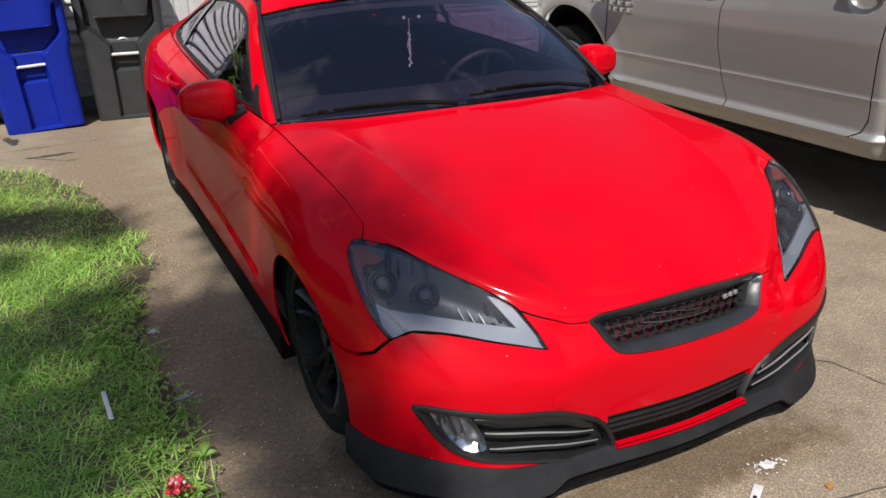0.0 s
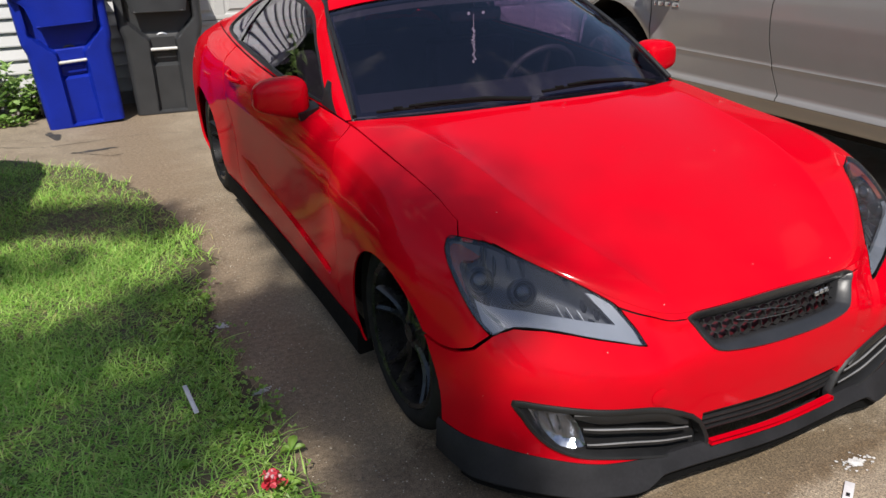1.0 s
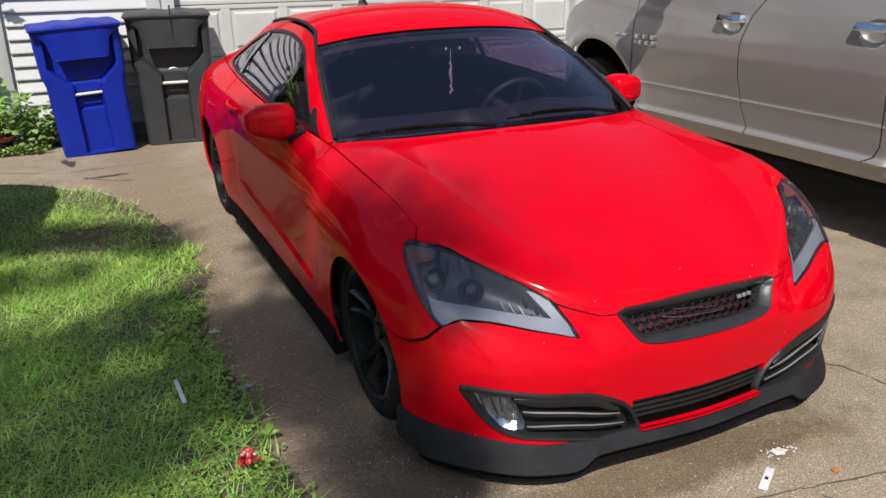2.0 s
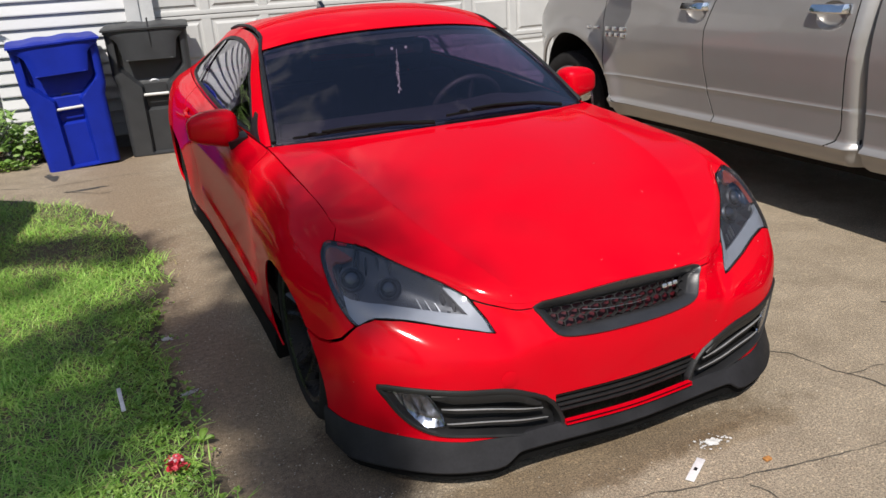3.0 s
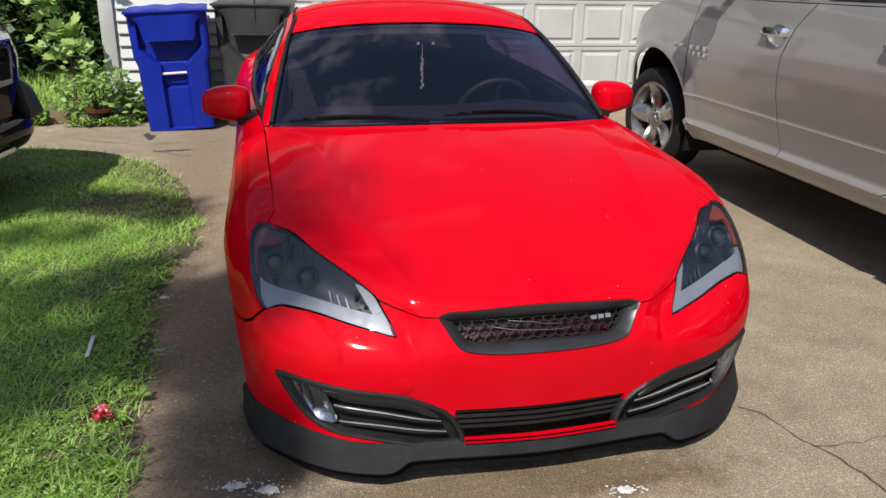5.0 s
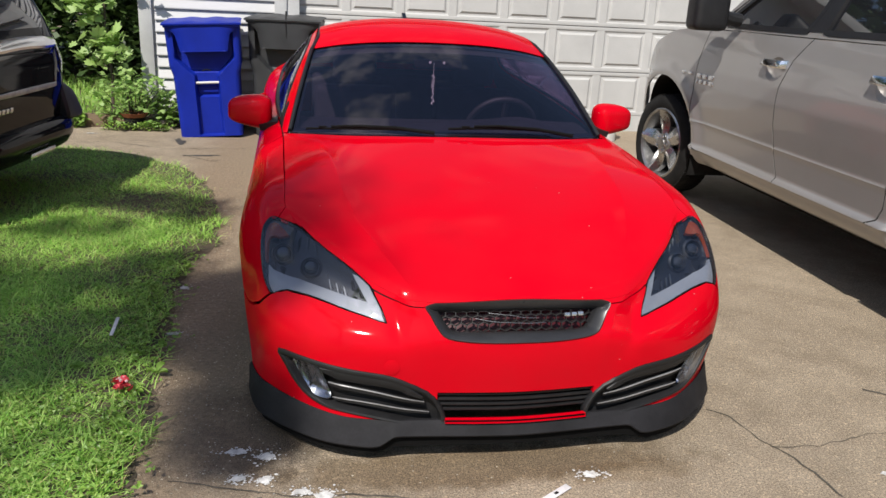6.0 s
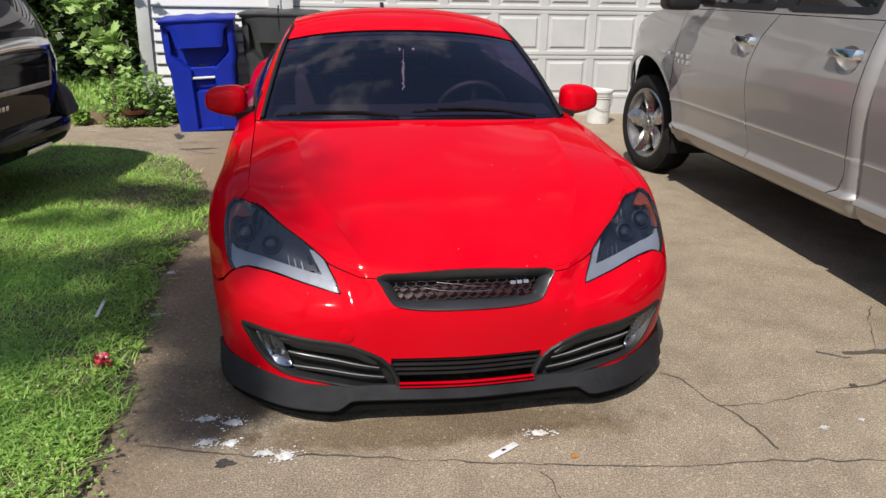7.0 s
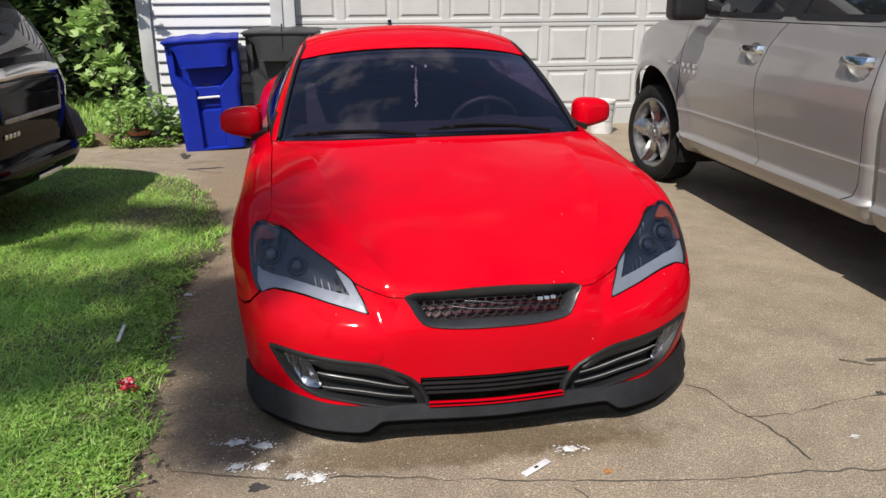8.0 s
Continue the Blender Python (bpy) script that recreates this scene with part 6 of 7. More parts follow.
    part("cab_roof", boxed(0.27, 1.63, -1.10, 0.28, 1.83, 1.91, 0.04, 3), M_TRUCK, tk)
    bm = bmesh.new()
    bm.faces.new([bm.verts.new(p) for p in ((0.06, 1.08, 1.345), (1.84, 1.08, 1.345), (1.62, 0.28, 1.86), (0.28, 0.28, 1.86))])
    part("windscreen", thicken(bm, 0.006), M_SIDEGLASS, tk)
    # hood, nose, far side, bed and chassis
    bm = bmesh.new()
    grid_mesh(bm, lambda u, v: Vector((0.10 + 0.10 * v * v + (1.70 - 0.20 * v * v) * u, 1.09 + 1.16 * v, 1.345 + 0.06 * math.sin(math.pi * u) - 0.25 * v ** 1.7)), 16, 12)
    part("hood", thicken(bm, 0.02), M_TRUCK, tk, smooth=40)
    part("nose", boxed(0.22, 1.68, 2.12, 2.28, 0.55, 1.08, 0.05, 3), M_TRUCK, tk)
    part("front_bumper", boxed(0.24, 1.66, 2.22, 2.36, 0.45, 0.66, 0.04, 3), M_CHROME, tk)
    # far side reaches low, out of view, to keep skylight from under the truck
    part("far_side", boxed(1.84, 1.90, -3.42, 2.1, 0.30, 1.34, 0.02), M_TRUCK, tk)
    part("bed_wall", boxed(0.06, 1.84, -3.46, -3.39, 0.42, 1.28, 0.01), M_TRUCK, tk)
    part("bed_front", boxed(0.06, 1.84, -1.35, -1.29, 0.5, 1.28, 0.01), M_TRUCK, tk)
    part("cab_back", boxed(0.12, 1.80, -1.25, -1.21, 0.42, 1.80, 0.01), M_TRUCK, tk)
    # chassis made deep, unseen, so that less light gets under the truck
    part("chassis", boxed(0.28, 1.62, -3.3, 2.1, 0.29, 0.52), M_RUBBER, tk)
    part("floor_pan", boxed(0.07, 1.83, -1.22, 1.08, 0.50, 0.54), M_RUBBER, tk)
    part("bed_floor", boxed(0.10, 1.84, -3.4, -1.33, 0.62, 0.66), M_RUBBER, tk)
    for c in TRUCK_AXLES:
        bm = bmesh.new()
        grid_mesh(bm, lambda u, v: Vector((0.012 + 0.10 * (c > 0) * max(0.0, math.cos(math.pi * (u * 1.2 - 0.1))) ** 2 * (1 - v) + 0.38 * v, c - 0.09 + 0.59 * math.cos(math.pi * (u * 1.2 - 0.1)), 0.44 + 0.54 * math.sin(math.pi * (u * 1.2 - 0.1)))), 28, 2)
        bm.faces.new([v for v in bm.verts if abs(v.co.x - 0.392) < 1e-5])
        part("wheel_liner", bm, M_RUBBER, tk, "black wheel arch liner")
        truck_wheel(tk, c, 0.165, 10 if c > 0 else 0)
        truck_wheel(tk, c, 1.73, 10 if c > 0 else 0)
    # black tow mirror
    bm = bmesh.new()
    box(bm, -0.30, -0.06, 0.56, 0.74, 1.345, 1.66, 0.05, 3)
    m = part("door_mirror", bm, M_BLACKPL, tk, "black door mirror", 50)
    bm = bmesh.new()
    tube(bm, [(0.06, 0.66, 1.42), (-0.02, 0.66, 1.43), (-0.08, 0.65, 1.45)], 0.045, 10)
    part("mirror_arm", bm, M_BLACKPL, m)
    return tk


pickup()


# ---- wheeled bins ----
def wheeled_bin(name, label, material, at, turn, strap=False):
    b = thing(name, label, "wheeled bin", at, turn, group="bins by the house")
    ease = lambda q: min(1.0, max(0.0, q))
    wide = lambda z: 0.306 + 0.022 * z + 0.026 * ease((z - 0.58) / 0.09)
    def sunk(x, z):
        # hollow under the apron that narrows into a channel down the middle, deepest behind the lift bar
        half = 0.122 - 0.012 * z + 0.17 * ease((z - 0.58) / 0.16)
        deep = 0.058 + 0.035 * ease((z - 0.60) / 0.03) + 0.05 * (ease((z - 0.375) / 0.02) - ease((z - 0.475) / 0.02))
        return deep * ease((half - abs(x)) / 0.018) * ease((z - 0.012) / 0.01)
    bm = bmesh.new()
    zs = np.linspace(0, 1.02, 86)
    rows = []
    for z in zs:
        hw, front, back = wide(z), -0.02 - 0.06 * z, 0.58 + 0.05 * z
        ring = []
        for x in np.linspace(-1, 1, 73):
            # front face with rounded corners
            px = x * hw
            cor = max(0.0, abs(px) - (hw - 0.05)) / 0.05
            ring.append((px, front + 0.05 * (1 - math.sqrt(max(0.0, 1 - cor * cor))) + sunk(px, z)))
        for y in np.linspace(front + 0.09, back - 0.03, 7):
            ring.append((hw, y))
        for x in np.linspace(0.9, -0.9, 7):
            ring.append((x * hw, back))
        for y in np.linspace(back - 0.03, front + 0.09, 7):
            ring.append((-hw, y))
        rows.append([bm.verts.new((x, y, z + 0.005)) for x, y in ring])
    for a, c in zip(rows, rows[1:]):
        for i in range(len(a)):
            j = (i + 1) % len(a)
            bm.faces.new((a[i], a[j], c[j], c[i]))
    bm.faces.new(rows[0][::-1])
    bmesh.ops.recalc_face_normals(bm, faces=bm.faces)
    part("body", bm, material, b, smooth=40)
    # apron that hangs over the front
    bm = bmesh.new()
    def apron(u, v):
        x = (u * 2 - 1)
        hw = 0.352 - 0.05 * v - 0.085 * min(1, v / 0.30) ** 1.3
        return Vector((x * hw, -0.128 + 0.012 * v + 0.02 * abs(x) ** 6, 1.04 - 0.235 * v))
    grid_mesh(bm, apron, 72, 8)
    thicken(bm, 0.012)
    part("front_apron", bm, material, b, smooth=40)
    bm = bmesh.new()
    tube(bm, [(-0.217, -0.092, 0.812), (-0.20, -0.118, 0.806), (0.20, -0.118, 0.806), (0.217, -0.092, 0.812)], 0.006, 8)
    part("apron_edge", bm, material, b)
    rim = bmesh.new()
    box(rim, -0.358, 0.358, -0.138, 0.66, 1.022, 1.048, 0.010, 2)
    part("rim", rim, material, b)
    lid = bmesh.new()
    def dome(u, v):
        x, y = u * 2 - 1, v * 2 - 1
        return Vector((0.372 * x, 0.255 + 0.415 * y, 1.056 + 0.020 * (1 - abs(x) ** 8) * (1 - abs(y) ** 8) + 0.018 * v - 0.006 * math.cos(9.4 * x) * (1 - abs(y) ** 6)))
    grid_mesh(lid, dome, 40, 24)
    thicken(lid, 0.014)
    part("lid", lid, material, b, smooth=50)
    bm = bmesh.new()
    tube(bm, [(-0.30, 0.68, 1.06), (0.30, 0.68, 1.06)], 0.016, 10)
    for x in (-0.30, 0.30):
        box(bm, x - 0.025, x + 0.025, 0.60, 0.70, 1.03, 1.08, 0.008)
    part("rear_handle", bm, material, b)
    bm = bmesh.new()
    tube(bm, [(-0.125, -0.022, 0.515), (0.125, -0.022, 0.515)], 0.012, 10)
    part("lift_bar", bm, M_WHITEPL, b, "bright metal lift bar")
    bm = bmesh.new()
    lathe(bm, [(0.052, -0.004), (0.056, 0.008), (0.04, 0.012), (0.03, 0.004)], 24, Matrix.Translation((0, 0.028, 0.605)) @ Matrix.Scale(0.6, 4, (0, 0, 1)) @ pose(0, 0, 0, 90, 0, 0))
    part("moulded_mark", bm, M_BINGREY if material is M_BLUE else M_STEEL, b)
    for x in (-0.30, 0.30):
        bm = bmesh.new()
        lathe(bm, [(0.12, -0.03), (0.13, -0.02), (0.13, 0.02), (0.12, 0.03), (0.05, 0.032)], 30, pose(x, 0.62, 0.13, 0, 90, 0))
        part("wheel", bm, M_RUBBER, b)
    if strap:
        bm = bmesh.new()
        tube(bm, [(0.03, -0.10, 1.13), (0.03, -0.138, 1.05), (0.035, -0.132, 0.95), (0.03, -0.12, 0.86)], 0.008, 8)
        part("strap", bm, M_BLACKPL, b, "black tie-down strap")
    return b


wheeled_bin("recycling_bin", "bright blue plastic wheeled recycling bin with closed lid", M_BLUE, (-1.55, 6.10, 0.007), 3).matrix_basis @= pose(0, 0, 0, 0, -3.0, 0) @ Matrix.Diagonal((1.0, 1.0, 1.06, 1.0))
wheeled_bin("refuse_bin", "charcoal grey plastic wheeled refuse bin against the wall", M_BINGREY, (-0.82, 6.24, 0), -6, True).matrix_basis @= Matrix.Diagonal((1.02, 1.0, 1.12, 1.0))


# ---- white pail by the garage ----
def pail():
    p = thing("pail", "white plastic pail standing by the garage door", "bucket", (2.78, 6.35, 0))
    bm = bmesh.new()
    lathe(bm, [(0.122, 0.0), (0.126, 0.004), (0.142, 0.36), (0.146, 0.375), (0.138, 0.375), (0.12, 0.01)], 36, caps=False)
    part("body", bm, M_WHITEPL, p, smooth=40)
    for z in (0.30, 0.325, 0.35):
        bm = bmesh.new()
        lathe(bm, [(0.139 + 0.01 * (z - 0.3) , z - 0.004), (0.150, z - 0.003), (0.150, z + 0.003), (0.139, z + 0.004)], 36, caps=False)
        part("rib", bm, M_WHITEPL, p)
    bm = bmesh.new()
    lathe(bm, [(0.001, 0.379), (0.15, 0.379), (0.155, 0.385), (0.155, 0.36), (0.15, 0.358)], 36, caps=False)
    part("lid", bm, M_WHITEPL, p, smooth=40)
    bm = bmesh.new()
    tube(bm, [(0.15 * math.cos(a), -0.10 * math.sin(a) * 0.9 - 0.06 * math.sin(a), 0.33 - 0.16 * math.sin(a)) for a in np.linspace(0, math.pi, 16)], 0.003, 6)
    part("wire_handle", bm, M_STEEL, p)
    return p


pail()


# ---- dark van, tail towards the driveway ----
def corner_cap():
    """The raised end of the van's bumper."""
    bm = bmesh.new()
    box(bm, -0.40, 0.06, 0.54, 0.80, 0.50, 0.80, 0.05, 3)
    for v in bm.verts:
        if v.co.z > 0.65:
            f = (v.co.z - 0.65) / 0.15
            v.co.x -= 0.06 * f * max(0, (v.co.x + 0.4) / 0.46)
            v.co.z -= 0.10 * max(0.0, (v.co.y - 0.58) / 0.22)
    return bm


def van():
    v = thing("minivan", "glossy black minivan parked with its tail towards the driveway", "van", (-2.43, 3.34, 0), -7.5)
    Z = [0.34, 0.50, 0.75, 0.92, 1.05, 1.20, 1.39, 1.50, 1.58]
    HALF = [0.78, 0.83, 0.835, 0.825, 0.80, 0.77, 0.72, 0.67, 0.50]
    TAIL = [-0.06, 0.0, 0.035, 0.045, 0.02, -0.03, -0.12, -0.21, -0.50]
    def shell(u, t):
        z = float(np.interp(t, np.linspace(0, 1, 9), Z))
        hw, tx = float(np.interp(z, Z, HALF)), float(np.interp(z, Z, TAIL))
        a = 2 * math.pi * u
        c, s = math.cos(a), math.sin(a)
        k = lambda q, e: math.copysign(abs(q) ** e, q)
        half = 2.35 + tx / 2
        return Vector((tx - half + half * k(c, 0.14), hw * k(s, 0.36), z))
    bm = bmesh.new()
    grid_mesh(bm, shell, 140, 40)
    bmesh.ops.remove_doubles(bm, verts=bm.verts, dist=0.0005)
    bmesh.ops.contextual_create(bm, geom=[e for e in bm.edges if e.is_boundary and e.verts[0].co.z > 1])
    bmesh.ops.recalc_face_normals(bm, faces=bm.faces)
    part("body", bm, M_VAN, v, smooth=60)
    def face(y, z, off=0.0):
        z = np.asarray(z, float)
        y = np.asarray(y, float)
        tx, hw = np.interp(z, Z, TAIL), np.interp(z, Z, HALF)
        half = 2.35 + tx / 2
        # invert the rounded outline for x at y
        sn = np.clip(np.abs(y) / hw, 0, 0.999) ** (1 / 0.36)
        c = np.sqrt(1 - sn ** 2) ** 0.14
        return np.stack([tx - half + half * c + off, y, z], -1)
    fn1 = lambda y, z: np.broadcast_to(np.array([1.0, 0, 0.15]), (*np.shape(y), 3)) if np.ndim(y) else np.array([1.0, 0, 0.15])
    kw = dict(step=0.04, scale=(1, 1), hint=(-2.3, 0, 0.9))
    part("rear_window", panel(lambda y, z: face(y, z, 0.006), [(-0.40, 1.15), (0.40, 1.15), (0.46, 1.21), (0.42, 1.44), (0, 1.47), (-0.42, 1.44), (-0.46, 1.21)], flange=0.006, **kw), M_SIDEGLASS, v, "dark rear window")
    part("chrome_bar", bar(face, fn1, [(-0.46, 1.05), (0, 1.065), (0.46, 1.05)], 0.075, 0.03, 0.002, 26, scale=(1, 1), taper=0.7), M_CHROME, v, "wide chrome bar over the plate")
    rec = part("plate_recess", raised_ring(face, fn1, [(-0.47, 1.01), (-0.42, 0.76), (0.42, 0.76), (0.47, 1.01)], [(0.0, 0.002), (0.004, 0.008), (0.016, 0.006), (0.03, 0.001)], scale=(1, 1), dens=0.04), M_GLOSSBLK, v)
    part("recess_ledge", bar(face, fn1, [(-0.40, 0.775), (0.40, 0.775)], 0.035, 0.012, 0.004, 10, scale=(1, 1), taper=0.8), M_STEEL, v)
    for i in range(4):
        part("badge_bar", bar(face, fn1, [(-0.40 + 0.05 * i, 0.68), (-0.365 + 0.05 * i, 0.68)], 0.03, 0.005, 0.004, 5, scale=(1, 1), taper=1.0), M_SILVERB, v, "small silver badge bar")
    part("emblem", bar(face, fn1, [(-0.05, 1.30), (0.05, 1.30)], 0.03, 0.006, 0.008, 8, scale=(1, 1)), M_BLACKPL, v)
    for sg in (1, -1):
        part("tail_lamp", panel(lambda y, z: face(y, z, 0.006), [(sg * .54, .84), (sg * .70, .84), (sg * .69, 1.10), (sg * .60, 1.40), (sg * .54, 1.40), (sg * .53, 1.1)], flange=0.006, **kw), M_SIDEGLASS, v, "smoked tail lamp")
    # bumper with a step
    bm = bmesh.new()
    prof = [(0.0, 0.33), (0.05, 0.345), (0.085, 0.40), (0.095, 0.47), (0.085, 0.515), (0.04, 0.545), (-0.04, 0.565)]
    rows = []
    for a in np.linspace(-1.75, 1.75, 70):
        k = lambda q, e: math.copysign(abs(q) ** e, q)
        c, s = math.cos(a), math.sin(a)
        row = []
        for o, z in prof:
            row.append(bm.verts.new((-0.62 + (0.60 + o) * k(c, 0.45), (0.86 + o * 0.8) * k(s, 0.50), z)))
        rows.append(row)
    for a, b in zip(rows, rows[1:]):
        for i in range(len(prof) - 1):
            bm.faces.new((a[i], b[i], b[i + 1], a[i + 1]))
    bmesh.ops.recalc_face_normals(bm, faces=bm.faces)
    bump = part("rear_bumper", bm, M_VAN, v, "black rear bumper with a flat step", 50)
    part("bumper_corner", corner_cap(), M_BLACKPL, v, "black bumper end")
    part("reflector", bar(lambda y, z: np.stack([0.075 + 0 * np.asarray(y), y, z], -1), fn1, [(-0.15, 0.372), (0.20, 0.372)], 0.035, 0.010, 0.0, 10, scale=(1, 1), taper=0.9), M_SILVERB, bump, "pale reflector strip")
    for x in (-1.0, -3.85):
        for y in (-0.70, 0.70):
            bm = bmesh.new()
            lathe(bm, [(0.20, -0.10), (0.31, -0.11), (0.335, -0.08), (0.335, 0.08), (0.31, 0.11), (0.20, 0.10)], 40, pose(x, y, 0.335, 90, 0, 0))
            part("wheel", bm, M_RUBBER, v)
    part("underbody", boxed(-4.4, -0.2, -0.66, 0.66, 0.30, 0.40), M_RUBBER, v)
    return v


van()


# ---- plants by the house ----
def lobed_leaf(size, fold=0.25):
    """A palmate leaf with five toothed lobes."""
    pts = []
    for i, (a, r) in enumerate(((-105, .34), (-75, .70), (-54, .56), (-34, .90), (-16, .68), (0, 1.0), (16, .68), (34, .90), (54, .56), (75, .70), (105, .34))):
        pts.append((math.sin(radians(a)) * r * size, math.cos(radians(a)) * r * size))
    bm = bmesh.new()
    mid = [bm.verts.new((0, -0.05 * size, 0)), bm.verts.new((0, 0.45 * size, -0.03 * size))]
    vs = [bm.verts.new((x, y, -fold * abs(x) - 0.12 * y * y / size)) for x, y in pts]
    for i in range(len(vs) - 1):
        bm.faces.new((mid[0] if i in (0, 1, 8, 9) else mid[1], vs[i + 1], vs[i]))
    bm.faces.new((mid[0], mid[1], vs[2]))
    bm.faces.new((mid[0], vs[8], mid[1]))
    return bm


def sapling():
    t = thing("maple_sapling", "young maple with bright green lobed leaves beside the house corner", "tree", (-2.68, 6.92, 0))
    r = random.Random(11)
    bm = bmesh.new()
    tube(bm, [(0, 0, 0), (0.03, 0.0, 0.5), (0.0, -0.05, 1.0), (0.05, -0.05, 1.7), (0.05, 0.0, 2.3)], 0.02, 8, 0.4)
    trunk = part("trunk", bm, M_BARK, t)
    bm = bmesh.new()
    ends = []
    for i in range(16):
        z = 0.55 + i * 0.11
        a = r.uniform(-2.6, 0.3) if i % 3 else r.uniform(0, 6.28)
        ln = r.uniform(0.25, 0.6) * (0.72 if math.cos(a) < -0.3 else 1.0)
        e = Vector((0.03 + ln * math.cos(a), ln * math.sin(a) * 0.8, z + r.uniform(-0.02, 0.22)))
        tube(bm, [(0.03, -0.02, z), ((0.03 + e.x) / 2, e.y / 2, (z + e.z) / 2 + 0.04), e], 0.007, 6, 0.5)
        ends.append(((0.03, -0.02, z), e))
    part("limbs", bm, M_BARK, t)
    crown = new("crown")
    crown.parent = t
    leaves = [mesh_of("leaf", lobed_leaf(sz, f), M_SAPLING, 0) for sz, f in ((0.10, 0.15), (0.125, 0.2), (0.08, 0.1))]
    for a, e in ends:
        for i in range(19):
            f = r.uniform(0.3, 1.12)
            p = Vector(a).lerp(e, f) + Vector((r.uniform(-.12, .12), r.uniform(-.12, .12), r.uniform(-.055, .055)))
            part_of("leaf", leaves[i % 3], crown, pose(*p, r.uniform(-30, 30) + 42, r.uniform(-30, 30), r.uniform(0, 360)))
    return t


sapling()


def leaf_cloud(rs, centres, per, leaf, spread):
    """Leaf triangles pairs round many centres, as vertices and faces."""
    vs, fs = [], []
    for c in centres:
        n = rs.normal(0, 1, (per, 3)) * spread
        ang = rs.uniform(0, 2 * np.pi, (per, 3))
        for p, a in zip(n + c, ang):
            d = np.array([math.cos(a[0]) * math.cos(a[1] * 0.25), math.sin(a[0]) * math.cos(a[1] * 0.25), math.sin(a[1]) * 0.55])
            s = np.cross(d, [0.3 * math.cos(a[2]), 0.3 * math.sin(a[2]), 1.0])
            s /= np.linalg.norm(s) + 1e-9
            k = leaf * (0.65 + 0.5 * abs(math.sin(a[2] * 3)))
            o = len(vs)
            vs += [p - d * k * 0.5, p - d * k * 0.1 + s * k * 0.34, p + d * k * 0.55, p - d * k * 0.1 - s * k * 0.34]
            fs += [(o, o + 1, o + 2), (o, o + 2, o + 3)]
    return [tuple(v) for v in vs], fs


def lobed_cloud(rs, centres, per, size, spread):
    """Lobed leaves that lie about level round many centres, as vertices and faces."""
    bm = lobed_leaf(1.0, 0.2)
    bm.verts.index_update()
    tv = np.array([tuple(v.co) for v in bm.verts])
    tf = [[v.index for v in f.verts] for f in bm.faces]
    bm.free()
    vs, fs = [], []
    for c in centres:
        for p in rs.normal(0, 1, (per, 3)) * spread + c:
            m = pose(0, 0, 0, rs.uniform(-40, 40) + 15, rs.uniform(-35, 35), rs.uniform(0, 360)).to_3x3()
            o = len(vs)
            vs += [tuple(np.array(m) @ (q * size * rs.uniform(0.7, 1.2)) + p) for q in tv]
            fs += [tuple(i + o for i in f) for f in tf]
    return vs, fs


def bush(name, label, at, w, d, h, leaf, n, material, seed, lobed=False):
    b = thing(name, label, "shrub", at)
    rs = np.random.default_rng(seed)
    r = random.Random(seed)
    bm = bmesh.new()
    cs = []
    for i in range(n):
        a, q = r.uniform(0, 6.28), math.sqrt(r.random())
        e = Vector((w * q * math.cos(a), d * q * math.sin(a), h * r.uniform(0.25, 1.0) * (1 - 0.35 * q)))
        tube(bm, [(e.x * 0.2, e.y * 0.2, 0), (e.x * 0.6, e.y * 0.6, e.z * 0.6), e], 0.006, 5, 0.5)
        cs.append(np.array(e))
    part("stem", bm, M_BARK, b)
    vs, fs = lobed_cloud(rs, cs, 12, leaf, np.array([w, d, h]) * 0.17) if lobed else leaf_cloud(rs, cs, 26, leaf, np.array([w, d, h]) * 0.17)
    vs = [(x, y, max(z, 0.01)) for x, y, z in vs]
    ob = new("crown", soup("crown", vs, fs, material))
    ob.parent = b
    return b


bush("garden_shrub", "leafy light green shrub at the house corner", (-2.40, 6.58, 0.06), 0.36, 0.22, 0.54, 0.058, 34, M_SAPLING, 3, True)
bush("low_weeds", "low tangle of weeds along the house wall", (-2.02, 6.66, 0.0), 0.20, 0.14, 0.40, 0.048, 26, M_BUSH, 5, True)
bush("groundcover", "small pale groundcover at the edge of the bed", (-2.35, 6.40, 0.0), 0.33, 0.07, 0.10, 0.035, 22, M_WEED, 8)
bush("bed_plants", "shaded green plants behind a timber edge", (-2.98, 6.52, 0.0), 0.14, 0.08, 0.2, 0.06, 7, M_BUSH, 13)

edging = thing("bed_edging", "weathered timber edging of a garden bed", "garden edging", (-2.78, 6.62, 0))
part("board", boxed(-0.62, 0.30, -0.03, 0.03, 0.0, 0.14, 0.012), M_TIMBER, edging)
saucer = thing("pot_saucer", "terracotta saucer lying on the garden bed", "pot", (-2.38, 6.50, 0.14), 20)
bm = bmesh.new()
lathe(bm, [(0.10, 0.0), (0.135, 0.035), (0.142, 0.035), (0.11, -0.008), (0.02, -0.008)], 30)
part("dish", bm, M_TERRA, saucer)
bm = bmesh.new()
lathe(bm, [(0.09, -0.14), (0.10, 0.0), (0.06, 0.0)], 24)
part("pot", bm, M_RUBBER, saucer, "dark plastic pot")

